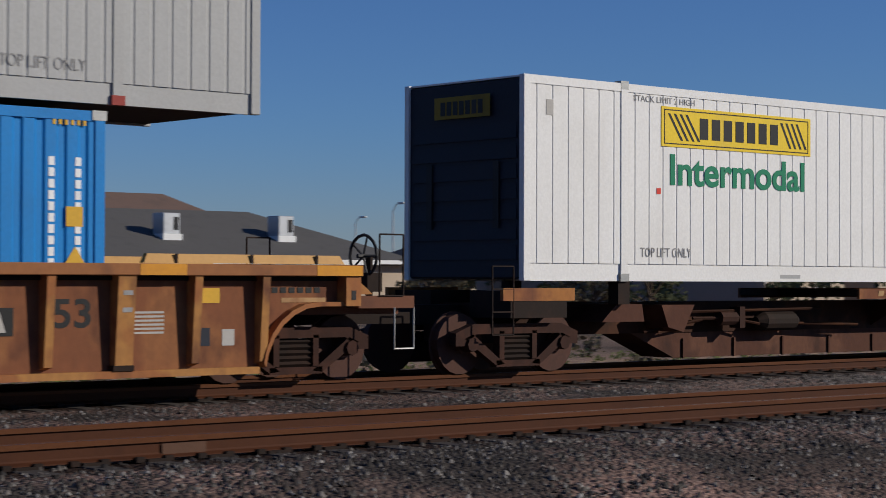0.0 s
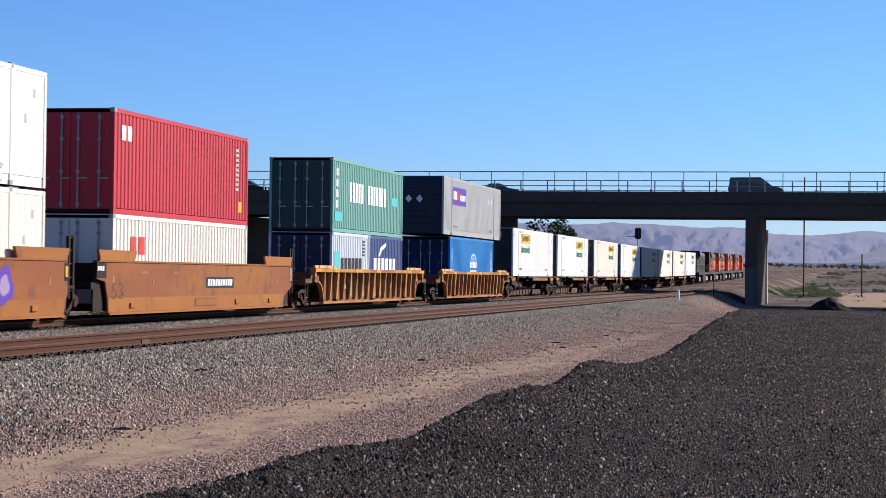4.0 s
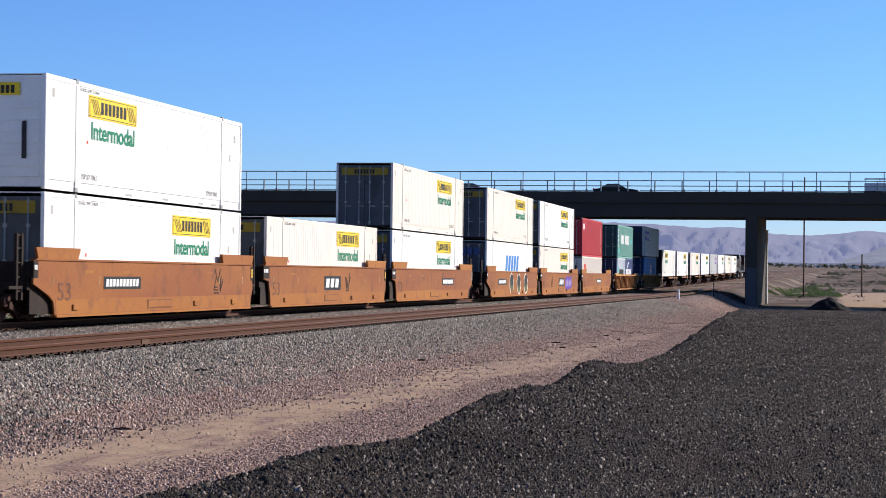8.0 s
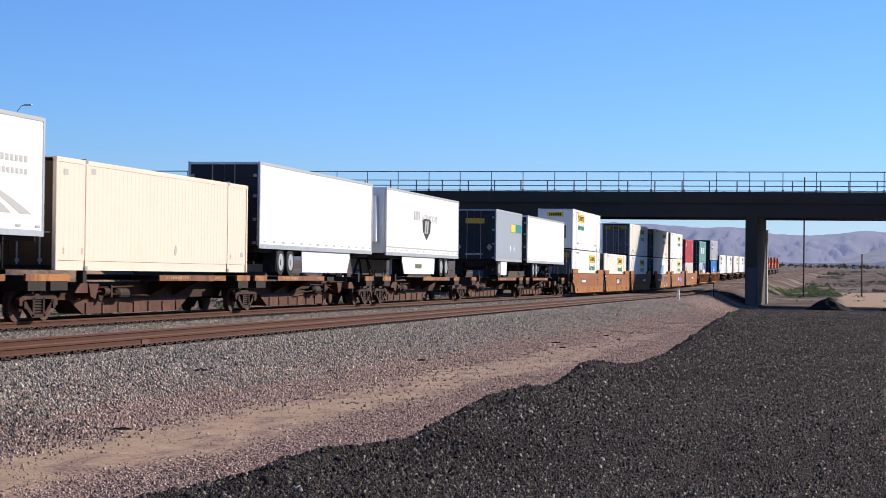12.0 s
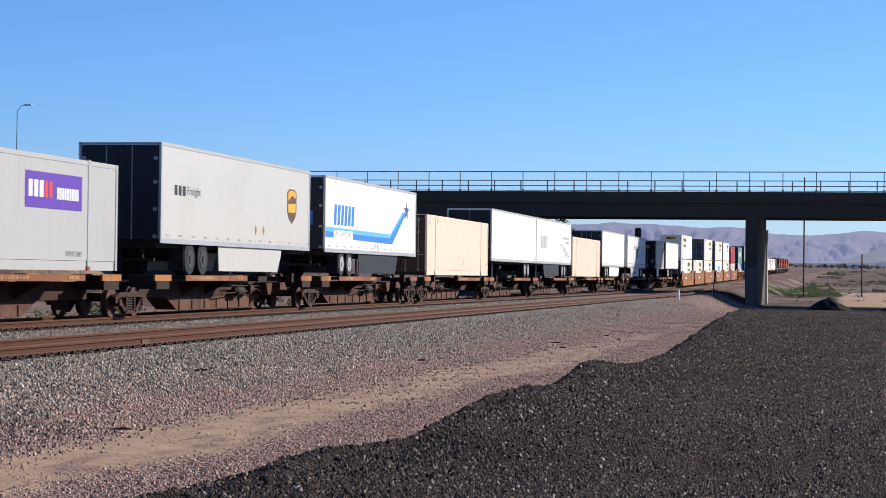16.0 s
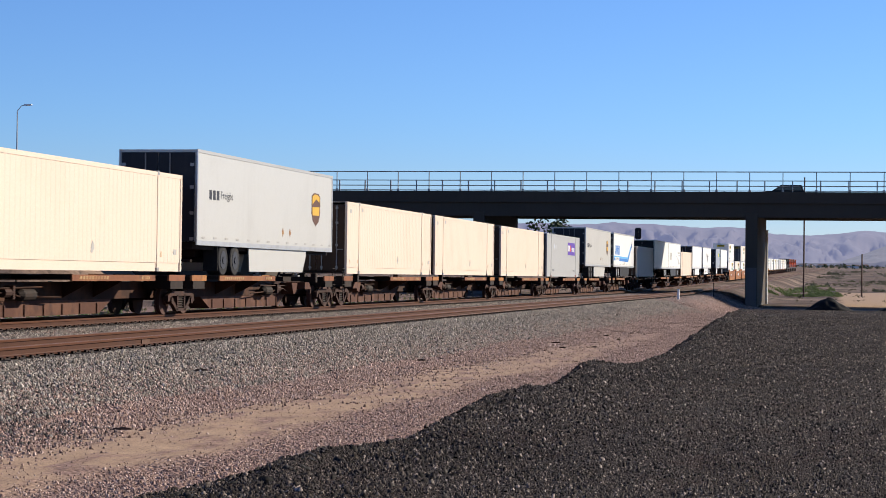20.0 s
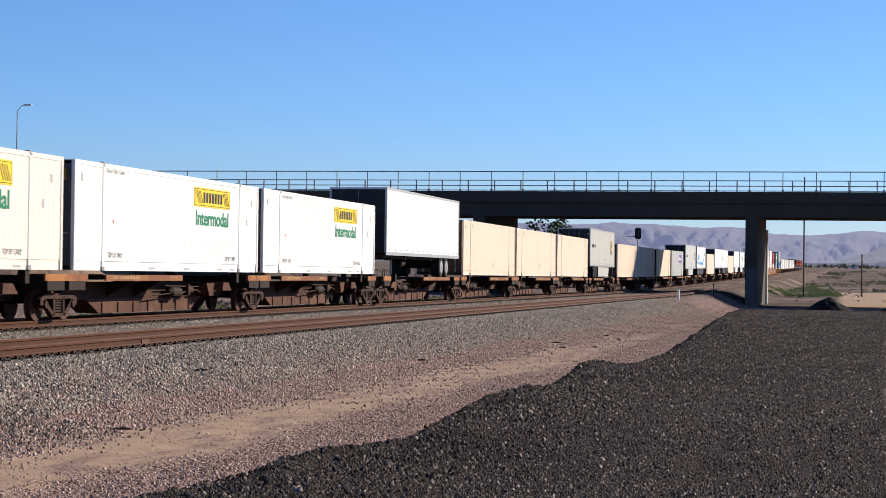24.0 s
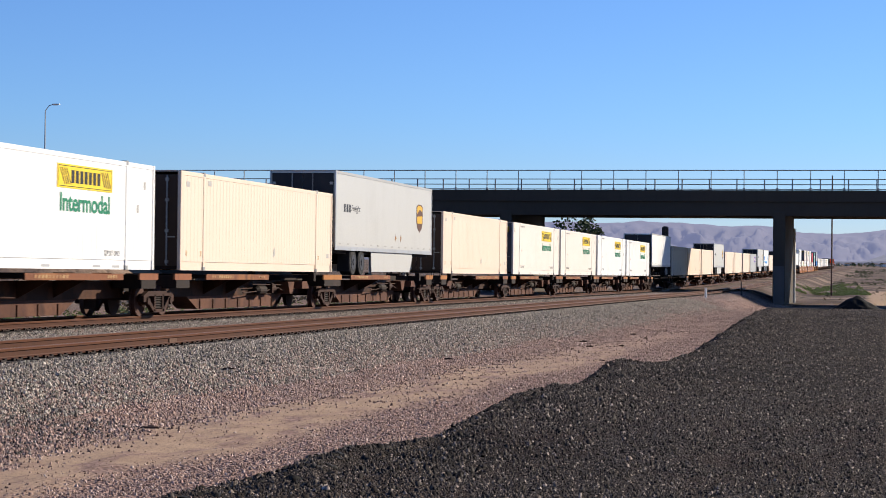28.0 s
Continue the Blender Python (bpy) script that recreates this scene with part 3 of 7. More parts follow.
BALLAST = stone_material("ballast_stone", [(0.045, 0.040, 0.034, 1), (0.36, 0.32, 0.265, 1), (0.11, 0.098, 0.082, 1), (0.56, 0.495, 0.41, 1), (0.26, 0.185, 0.15, 1), (0.72, 0.645, 0.54, 1)])
PINKISH = stone_material("pink_gravel", [(0.09, 0.053, 0.043, 1), (0.49, 0.325, 0.26, 1), (0.20, 0.135, 0.11, 1), (0.70, 0.53, 0.44, 1), (0.33, 0.205, 0.162, 1)])
MILLINGS = stone_material("black_millings_lump", [(0.0068, 0.00559, 0.004864, 1), (0.068, 0.0533, 0.04352, 1), (0.01632, 0.01274, 0.01024, 1), (0.136, 0.1066, 0.08704, 1), (0.0272, 0.02132, 0.01728, 1), (0.4488, 0.3575, 0.2944, 1)], 0.12, 0.75)
# Darker copy of BALLAST for the near stretch, dim light put into the colour.
DIMMED = stone_material("dimmed_ballast", [(0.015, 0.013, 0.012, 1), (0.13, 0.115, 0.10, 1), (0.035, 0.030, 0.028, 1), (0.36, 0.33, 0.30, 1), (0.07, 0.054, 0.047, 1), (0.03, 0.026, 0.024, 1)], 0.2, 0.75)


def middle(y):
    return toe(y) - 2.0 - 0.015 * max(0.0, y - 45)


scatter("ballast_stones", "grey crushed ballast stones on the shoulder of the track", BALLAST, 98000, along(lambda y: (-13.32, middle(y) + 1.0), 20, 135, 1.4), (0.036, 0.076), 3)
scatter("ballast_stones", "pinkish grey crushed ballast on the lower shoulder", PINKISH, 66000, along(lambda y: (middle(y), toe(y)), 19, 140, 1.5, 0.42), (0.032, 0.066), 13)
scatter("ballast_stones", "grey crushed ballast stones between the two tracks", BALLAST, 22000, along(lambda y: (-19.7, -15.9), 27, 120, 1.2), (0.035, 0.07), 4)
scatter("ballast_stones", "darker ballast stones between the two tracks, dimness put into their colour", DIMMED, 7000, along(lambda y: (-19.7, -15.9), 8, 29, 1.0), (0.035, 0.07), 24)
scatter("ballast_stones", "darker ballast stones on the shoulder, dimness put into their colour", DIMMED, 25000, along(lambda y: (-13.32, toe(y) - 0.4), 6, 25, 1.0, 0.3), (0.030, 0.070), 23)
scatter("ballast_stones", "pinkish coarse ballast beside the bridge", PINKISH, 7000, along(lambda y: (-13.2, -8.2), 128, 205, 1.0, 0.2), (0.05, 0.10), 33)
scatter("gravel_stones", "pinkish gravel at the edge of the dirt strip", PINKISH, 28000, along(lambda y: (toe(y) + (black_edge(y) - toe(y)) * 0.62, black_edge(y) - 0.22), 13, 110, 1.6, 0.30), (0.018, 0.048), 5)
scatter("gravel_stones", "scattered small stones on the tan dirt strip", PINKISH, 9000, along(lambda y: (toe(y), black_edge(y) - 0.2), 12, 100, 1.5), (0.010, 0.030), 6)
scatter("millings_lumps", "loose black asphalt millings and lumps", MILLINGS, 165000, along(lambda y: (black_edge(y) + 0.05, 0.5 + 0.022 * y), 13.5, 95, 1.9), (0.012, 0.038), 7, 0.2)
scatter("millings_lumps", "larger black clods along the edge of the millings", MILLINGS, 5200, along(lambda y: (black_edge(y) + 0.10, black_edge(y) + 2.6), 13, 100, 2.2), (0.030, 0.095), 8, 0.3)


scatter("millings_lumps", "coarse black clods farther out on the millings", MILLINGS, 34000, along(lambda y: (black_edge(y) + 0.2, 0.5 + 0.022 * y), 16, 130, 1.25), (0.020, 0.062), 17, 0.28)
scatter("ballast_stones", "coarser ballast stones farther along the shoulder", BALLAST, 15000, along(lambda y: (-13.32, toe(y) - 1.2), 30, 135, 1.0), (0.045, 0.095), 18)
scatter("ballast_stones", "coarser pinkish stones farther along the slope", PINKISH, 9000, along(lambda y: (toe(y) - 2.0, black_edge(y) - 0.2), 30, 135, 1.0, 0.3), (0.03, 0.075), 19)


CRUST = stone_material("broken_black_crust", [(0.010, 0.0088, 0.007, 1), (0.030, 0.026, 0.021, 1), (0.016, 0.014, 0.011, 1), (0.050, 0.043, 0.034, 1)], 0.1, 0.7)
scatter("crust_slabs", "broken black asphalt crust along the edge of the millings", CRUST, 1300, along(lambda y: (black_edge(y) + 0.25, black_edge(y) + 1.1), 14, 125, 1.5, 0.08), (0.05, 0.170), 41, 0.35, 0.4)


# ---- railway tracks ----
def rail_mesh(name, x0, part_of, head):
    """Flat-bottom rail swept along the track; head: the head alone, else foot and web."""
    prof = [(-0.036, -0.045), (0.036, -0.045), (0.037, -0.008), (0.03, 0), (-0.03, 0), (-0.037, -0.008)] if head else \
           [(-0.075, -0.175), (0.075, -0.175), (0.075, -0.165), (0.02, -0.145), (0.010, -0.13), (0.010, -0.045), (-0.010, -0.045), (-0.010, -0.13), (-0.02, -0.145), (-0.075, -0.165)]
    ys = lines((-800, -100, 100), (-100, 170, 30), (170, 1400, 15))
    bm = bmesh.new()
    rings = [[bm.verts.new((x0 + a, y, track_z(y) + b)) for a, b in prof] for y in ys]
    for r, s in zip(rings, rings[1:]):
        for i in range(len(prof)):
            bm.faces.new((r[i], r[(i + 1) % len(prof)], s[(i + 1) % len(prof)], s[i]))
    return part(name, bm, M["rail_head"] if head else M["rail_steel"], part_of)


def railway(name, xc, label):
    tr = thing(name, label, "railway track", kind="structure")
    for side in (-1, 1):
        rail_mesh("rail_head", xc + side * 0.755, tr, True)
        rail_mesh("rail_web", xc + side * 0.755, tr, False)
    bm = bmesh.new()
    box(bm, -1.3, 1.3, -0.115, 0.115, -0.38, -0.196)
    tie = finish(bm, M["tie"], "tie", 0.012)
    bm = bmesh.new()
    for side in (-1, 1):
        for d in (-1, 1):
            for q in (-0.16, 0.12):
                box(bm, side * 0.755 + d * 0.085 - 0.024, side * 0.755 + d * 0.085 + 0.024, q - 0.035, q + 0.045, -0.196, -0.152)
        box(bm, side * 0.755 - 0.12, side * 0.755 + 0.12, -0.09, 0.09, -0.198, -0.172)
    clip = finish(bm, M["undergear"], "rail_clips")
    for i in range(290):
        y = 4 + i * 0.61
        for nm, me in (("tie", tie), ("rail_clips", clip)):
            ob = new(nm, me)
            ob.parent, ob.location = tr, (xc, y, track_z(y))
    return tr


railway("railway_track_near", X_NEAR, "empty rusty main line track on ties")
railway("railway_track_far", X_TRAIN, "main line track that carries the train")


M["rust_tag"] = paint("faded_orange_tag", (0.10, 0.05, 0.03, 1), RUST, 0.5, 0.7, 3.0)


def joint_marks():
    """Rail joint bars and paint marks on the near rail."""
    for y, m in ((19.4, "rust_tag"), (23.1, "rust_tag"), (9.2, "rust_tag"), (37.0, "rust_tag")):
        ob = blk("joint_bar", M[m], None, X_NEAR + 0.769, X_NEAR + 0.784, y - 0.22, y + 0.22, track_z(y) - 0.15, track_z(y) - 0.06)
        tagged(ob, "faded orange joint bar bolted to the rusty rail", "joint bar", "rail joints")


joint_marks()


# ---- bridge ----
YB, YB2 = 195.0, 219.0
Z_SOFFIT, Z_LEDGE, Z_PARAPET = 7.05, 8.45, 9.58


def build_bridge():
    br = thing("road_overpass", "dark concrete road overpass with a pipe railing", "bridge", kind="structure")
    for y0, y1 in ((YB, YB + 0.5), (YB2 - 0.5, YB2)):
        blk("girder", M["concrete"], br, -79, 70, y0 + 0.12, y1 - 0.12, Z_SOFFIT if y0 == YB else Z_SOFFIT + 0.40, Z_LEDGE)
        blk("parapet", M["concrete"], br, -84, 70, y0 - 0.1, y1 - 0.1, Z_LEDGE, Z_PARAPET)
    for i in range(7):
        y0 = YB + 2.5 + i * 3.0
        blk("girder", M["concrete"], br, -79, 70, y0, y0 + 0.6, Z_SOFFIT + 0.40, Z_LEDGE - 0.2)
    blk("deck", M["concrete"], br, -79, 70, YB + 0.4, YB2 - 0.4, Z_LEDGE - 0.2, Z_LEDGE + 0.25)
    for x in (-37.4, -10.0, 17.5, 45):
        blk("pier", M["concrete"], br, x, x + 1.2, YB + 0.05, YB + 20.4, -2.2, Z_SOFFIT + 0.42, bevel=0.06)
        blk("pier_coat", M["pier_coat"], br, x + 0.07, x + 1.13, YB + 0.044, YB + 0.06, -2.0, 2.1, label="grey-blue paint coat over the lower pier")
    # Drawn out to -63.5 as a dark block for the shade under the deck.
    blk("abutment", M["concrete"], br, -82, -63.5, YB + 0.45, YB2 - 0.45, -1.5, Z_SOFFIT + 0.02)
    bm = bmesh.new()
    box(bm, 0.01, 0.09, 0.01, 0.09, Z_PARAPET, 11.58)
    box(bm, -0.06, 0.16, -0.02, 0.14, Z_PARAPET, Z_PARAPET + 0.22)
    tall = finish(bm, M["steel"], "fence_post")
    bm = bmesh.new()
    box(bm, 0, 0.12, 0, 0.12, Z_PARAPET, 10.72)
    short = finish(bm, M["steel"], "rail_post")
    for i in range(30):
        ob = new("fence_post", tall)
        ob.parent, ob.location = br, (-84.2 + i * 3.24, YB + 0.03, 0)
    for i in range(36):
        ob = new("rail_post", short)
        ob.parent, ob.location = br, (-84.1 + i * 2.71, YB + 0.25, 0)
        ob = new("rail_post", short)
        ob.parent, ob.location = br, (-89.5 + i * 2.71, YB2 - 0.4, 0)
    for y, z, r in ((YB + 0.08, 11.55, 0.05), (YB + 0.31, 10.68, 0.045), (YB + 0.31, 10.15, 0.045), (YB2 - 0.34, 10.68, 0.045), (YB2 - 0.34, 10.15, 0.045)):
        bm = bmesh.new()
        tube(bm, (-84.2, y, z), (70, y, z), r, 6)
        part("handrail", bm, M["steel"], br)
    return br


build_bridge()


def build_embankment():
    """Earth ramps that carry the road up to the bridge, with a paved slope at the abutment."""
    for name, x0, x1, s in (("embankment_west", -81.5, -230, -1), ("embankment_east", 70, 230, 1)):
        bm = bmesh.new()
        n = 40
        rows = []
        for i in range(n + 1):
            x = x0 + (x1 - x0) * (i / n)
            top = max(0.0, Z_LEDGE + 0.25 - 0.062 * max(0.0, abs(x + 5) - 80))
            row = []
            for j, (yy, zz) in enumerate(((YB - 18, 0), (YB - 9, 0.5), (YB - 0.1, 1), (YB + 0.2, 1), (YB2 - 0.2, 1), (YB2 + 0.1, 1), (YB2 + 18, 0))):
                z = -0.7 + (top + 0.7) * zz + 0.25 * noise.noise((x * 0.2, yy * 0.2, 5)) * (zz < 1)
                row.append(bm.verts.new((x, yy, z)))
            rows.append(row)
        toe_row = [bm.verts.new((x0 - s * (9.0 if 0 < j < 6 else 0.0), v.co.y, -0.7)) for j, v in enumerate(rows[0])]
        for a, b in zip([toe_row] + rows, rows):
            for j in range(6):
                bm.faces.new((a[j], a[j + 1], b[j + 1], b[j]))
        part(name, bm, M["embankment"], None)
        ob = bpy.data.objects[name]
        tagged(ob, "bare brown earth embankment under the road", "embankment", kind="structure")
        bm = bmesh.new()
        end = x0 + s * 138
        zl = Z_LEDGE + 0.66 - 0.062 * (abs(end + 5) - 80)
        prism(bm, [(x0, Z_LEDGE + 0.1), (x0, Z_LEDGE + 0.66), (end, zl), (end, zl - 0.6)], "y", YB + 0.6, YB2 - 0.6)
        ob = part("road_" + name[11:], bm, M["asphalt"])
        tagged(ob, "asphalt road on the embankment", "road", kind="structure")
    ob = blk("road_deck", M["asphalt"], None, -81.4, 69.9, YB + 0.6, YB2 - 0.6, Z_LEDGE + 0.255, Z_LEDGE + 0.66)
    tagged(ob, "asphalt road over the bridge", "road", kind="structure")


M["embankment"] = paint("embankment_earth", (0.27, 0.19, 0.125, 1), (0.13, 0.10, 0.06, 1), 0.6, 0.95, 0.6)
build_embankment()


def rock_slope():
    """Spur of broken rock before the end of the bridge."""
    bm = bmesh.new()
    rows = []
    for i in range(73):
        a = math.tau * i / 72
        row = []
        for j in range(19):
            f = j / 18
            r = 18.0 * f
            x, y = -86.0 + r * math.cos(a), 176.0 - 0.85 * r * math.sin(a)
            wave = 0.8 * noise.noise((x * 0.35, y * 0.35, 2)) + 0.5 * noise.noise((x * 1.0, y * 1.0, 5)) + 0.3 * noise.noise((x * 2.6, y * 2.6, 9))
            row.append(bm.verts.new((x, y, -0.9 + 9.0 * (1 - f ** 1.4) + wave * (1 - f * f))))
        rows.append(row)
    for u, w in zip(rows, rows[1:]):
        for j in range(18):
            bm.faces.new((u[j], u[j + 1], w[j + 1], w[j]))
    ob = part("rock_slope", bm, M["rock"])
    tagged(ob, "broken brown rock spur beside the bridge", "slope", kind="structure")


M["rock"] = patchy("broken_brown_rock", (0.26, 0.175, 0.12, 1), (0.19, 0.125, 0.083, 1), (0.085, 0.06, 0.042, 1), 1.5)
rock_slope()


def ridge(az):
    """Height of the skyline over the plain, as a slope, towards an azimuth in degrees left of +Y."""
    u = az * 0.17
    h = 0.0208 + 0.0036 * smooth(1.5, 3.2, az) + 0.0014 * smooth(4.9, 5.7, az) + 0.0026 * math.exp(-((az + 0.55) / 0.75) ** 2)
    return h + 0.0011 * noise.noise((u * 4.1, 3.0, 0)) + 0.0006 * noise.noise((u * 9, 3.0, 4)) + 0.0004 * noise.noise((u * 24, 3.0, 6)) - 0.014 * smooth(20, 34, az)


def foothills(az):
    u = az * 0.17
    return 0.0062 + 0.004 * noise.noise((u * 1.7, 8.0, 0)) + 0.0022 * noise.noise((u * 5, 8.0, 2)) + 0.008 * math.exp(-((az + 1.1) / 1.1) ** 2)


def build_mountains():
    """Far desert ranges, hazy, beyond the plain."""
    for dist, line, seed, col, haze_glow in ((4500, ridge, 3.0, (0.036, 0.027, 0.025, 1), (0.108, 0.124, 0.222, 1)), (3700, foothills, 8.0, (0.030, 0.024, 0.022, 1), (0.080, 0.092, 0.152, 1))):
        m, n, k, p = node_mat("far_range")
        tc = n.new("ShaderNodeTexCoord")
        # Random darker mottling puts shaded relief into the colour.
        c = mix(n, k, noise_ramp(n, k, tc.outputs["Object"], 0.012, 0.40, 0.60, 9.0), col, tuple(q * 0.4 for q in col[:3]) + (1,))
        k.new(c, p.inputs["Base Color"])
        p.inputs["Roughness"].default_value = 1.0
        # No lamp: an even emission puts the haze of distance into the range.
        p.inputs["Emission Color"].default_value = haze_glow
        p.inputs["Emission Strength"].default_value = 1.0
        bm = bmesh.new()
        rows = []
        n_az = 1400
        for i in range(n_az + 1):
            deg = -45 + 125 * i / n_az
            az, u = radians(deg), radians(deg) * 10
            row = []
            for j in range(21):
                f = j / 20
                d = dist - 1000 * (1 - f)
                spur = u + 0.05 * noise.noise((u * 3, f * 4, seed + 5))
                wob = 0.22 - 0.52 * abs(noise.noise((spur * 4.5, f * 2.2, seed))) - 0.34 * abs(noise.noise((spur * 12, f * 4, seed))) + 0.16 * noise.noise((spur * 30, f * 8, seed)) + 0.12 * noise.noise((spur * 70, f * 16, seed))
                z = (20 if j else -10) + (line(deg) * dist - 19) * max(0, f ** 1.2 + wob * f * (1 - f) * 2.8)
                row.append(bm.verts.new((-math.sin(az) * d, math.cos(az) * d, z)))
            rows.append(row)
        for a, b in zip(rows, rows[1:]):
            for j in range(20):
                bm.faces.new((a[j], b[j], b[j + 1], a[j + 1]))
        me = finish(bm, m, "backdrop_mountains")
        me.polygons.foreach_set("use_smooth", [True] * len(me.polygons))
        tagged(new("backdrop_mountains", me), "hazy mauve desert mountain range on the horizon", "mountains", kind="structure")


build_mountains()


# ---- rolling stock ----
M["sky_mark"] = paint("light_blue_mark", (0.10, 0.42, 0.75, 1), (0.1, 0.3, 0.5, 1), 0.1, 0.5, 1.5)


def corrugated(y0, y1, z0, z1, x, period, groove, depth):
    """A side sheet with upright grooves, facing +X at x (or -X when x is negative)."""
    s = 1 if x > 0 else -1
    pts, y = [(y0, 0.0)], y0
    count = max(1, int((y1 - y0) / period))
    p = (y1 - y0) / count
    for i in range(count):
        a = y0 + i * p + (p - groove) / 2
        e = groove * 0.22
        pts += [(a, 0), (a + e, -depth), (a + groove - e, -depth), (a + groove, 0)]
    pts.append((y1, 0.0))
    bm = bmesh.new()
    rows = [[bm.verts.new((x + s * d, yy, z)) for yy, d in pts] for z in (z0, z1)]
    for i in range(len(pts) - 1):
        bm.faces.new((rows[0][i], rows[0][i + 1], rows[1][i + 1], rows[1][i]))
    return bm


def container(name, label, length, height, mat_key, end="wall", iso=False, group="freight containers", end_key=None, smooth_side=False):
    """Steel freight container; origin under its middle, at its base. end: what its rear (-Y) end shows."""
    m = M[mat_key]
    # end_key: darker paint for the ends, with their shade put into it.
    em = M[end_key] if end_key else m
    ob = thing(name, label, "container", group)
    w, h2 = 1.285, length / 2
    rail = 0.14 if iso else 0.26
    flute = {"cream": (0.30, 0.05, 0.004), "tan": (0.30, 0.045, 0.005), "grey": (0.25, 0.06, 0.011)}.get(mat_key, (0.30, 0.045, 0.010 if end_key == "slate" else 0.005))
    if smooth_side:
        flute = (0.30, 0.05, 0.002)
    inset = 0.0 if iso else 0.030
    for s in (1, -1):
        if iso:
            part("side_panel", corrugated(-h2 + 0.14, h2 - 0.14, 0.16, height - 0.1, s * (w - 0.012), 0.278, 0.14, 0.024), m, ob)
        else:
            for a, b in ((-h2 + 0.1, -h2 + 1.98), (-h2 + 2.12, h2 - 2.12), (h2 - 1.98, h2 - 0.1)):
                part("side_panel", corrugated(a, b, rail - 0.005, height - 0.1, s * (w - 0.012), *flute), m, ob)
            for y in (-h2 + 1.98, h2 - 2.12):
                blk("lift_post", m, ob, s * (w + 0.004) - 0.05 * (s > 0), s * (w + 0.004) + 0.05 * (s < 0), y, y + 0.14, 0, height - 0.02)
                blk("lift_fitting", M["steel"], ob, s * (w - 0.06) - 0.065, s * (w - 0.06) + 0.065, y - 0.01, y + 0.15, height - 0.09, height + 0.035)
                blk("foot_casting", M["foot_red"] if mat_key == "grey" else M["steel"], ob, s * (w - 0.05) - 0.062, s * (w - 0.05) + 0.062, y - 0.02, y + 0.16, -0.004, 0.11)
        blk("bottom_rail", m, ob, s * (w - inset) - 0.06 * (s > 0), s * (w - inset) + 0.06 * (s < 0), -h2 + 0.02, h2 - 0.02, 0.0, rail)
        blk("top_rail", m, ob, s * w - 0.06 * (s > 0), s * w + 0.06 * (s < 0), -h2 + 0.02, h2 - 0.02, height - 0.12, height)
        for e in (1, -1):
            blk("corner_post", m, ob, s * (w + 0.007) - 0.1 * (s > 0), s * (w + 0.007) + 0.1 * (s < 0), e * h2 - 0.14 * (e > 0), e * h2 + 0.14 * (e < 0), 0, height, bevel=0.008)
            if iso:
                blk("corner_casting", M["steel"], ob, s * (w - 0.05) - 0.062, s * (w - 0.05) + 0.062, e * (h2 - 0.08) - 0.095, e * (h2 - 0.08) + 0.095, height - 0.11, height + 0.006)
    blk("roof", m, ob, -w + 0.05, w - 0.05, -h2 + 0.05, h2 - 0.05, height - 0.03, height - 0.004)
    blk("floor", M["undergear"], ob, -w + 0.06, w - 0.06, -h2 + 0.06, h2 - 0.06, 0.03, 0.14)
    for e in (1, -1):
        if e > 0 or end == "wall":
            bm = bmesh.new()
            y = e * (h2 - 0.06)
            box(bm, -w + 0.09, w - 0.09, y - 0.02, y + 0.02, 0.05, height - 0.05)
            wall = part("end_wall", bm, em, ob)
            if e < 0 and not iso:
                for i in range(7):
                    z = 0.3 + i * (height - 0.9) / 7
                    blk("end_rib", em, wall, -w + 0.16, w - 0.16, y - 0.045, y + 0.02, z, z + 0.22, taper=(0.03, 0.03, 0.02, 0))
            elif e < 0:
                for i in range(9):
                    x = -w + 0.16 + i * 0.262
                    blk("end_rib", em, wall, x, x + 0.14, y - 0.045, y + 0.02, 0.15, height - 0.15)
        else:
            y = -h2 + 0.06
            for s in (1, -1):
                leaf = blk("door", em, ob, 0.01 if s > 0 else -w + 0.09, w - 0.09 if s > 0 else -0.01, y - 0.025, y + 0.025, 0.12, height - 0.12, bevel=0.006)
                for x in (0.24, 0.86):
                    bm = bmesh.new()
                    tube(bm, (s * x, y - 0.06, 0.14), (s * x, y - 0.06, height - 0.14), 0.022, 6)
                    box(bm, s * x - 0.02, s * x + 0.26, y - 0.075, y - 0.05, 0.95, 0.99)
                    for z in (0.2, 1.1, 2.0, height - 0.3):
                        box(bm, s * x - 0.05, s * x + 0.05, y - 0.07, y - 0.02, z, z + 0.09)
                    part("lock_rod", bm, M["steel"], leaf)
    return ob


W = 1.276


def intermodal_sign(ob, y, z):
    """Yellow placard with a dark ornament, over the green word."""
    sign = blk("sign_panel", M["sign_yellow"], ob, W, W + 0.008, y, y + 3.55, z, z + 0.60, label="yellow placard with black border and marks")
    bm = bmesh.new()
    for a, b, c, d in ((y + 0.06, y + 3.49, z + 0.04, z + 0.055), (y + 0.06, y + 3.49, z + 0.545, z + 0.56)):
        box(bm, W + 0.008, W + 0.012, a, b, c, d)
    for u in (y + 0.06, y + 3.475):
        box(bm, W + 0.008, W + 0.012, u, u + 0.015, z + 0.04, z + 0.56)
    for i in range(4):
        a = y + 0.14 + i * 0.13
        prism(bm, [(a, z + 0.5), (a + 0.05, z + 0.5), (a + 0.34, z + 0.1), (a + 0.29, z + 0.1)], "x", W + 0.008, W + 0.012)
        a = y + 2.78 + i * 0.13
        prism(bm, [(a, z + 0.5), (a + 0.05, z + 0.5), (a + 0.28, z + 0.1), (a + 0.23, z + 0.1)], "x", W + 0.008, W + 0.012)
    part("sign_border", bm, M["sign_black"], sign)
    bars(M["sign_black"], sign, W + 0.008, y + 0.86, z + 0.14, 1.95, 0.32, 7)
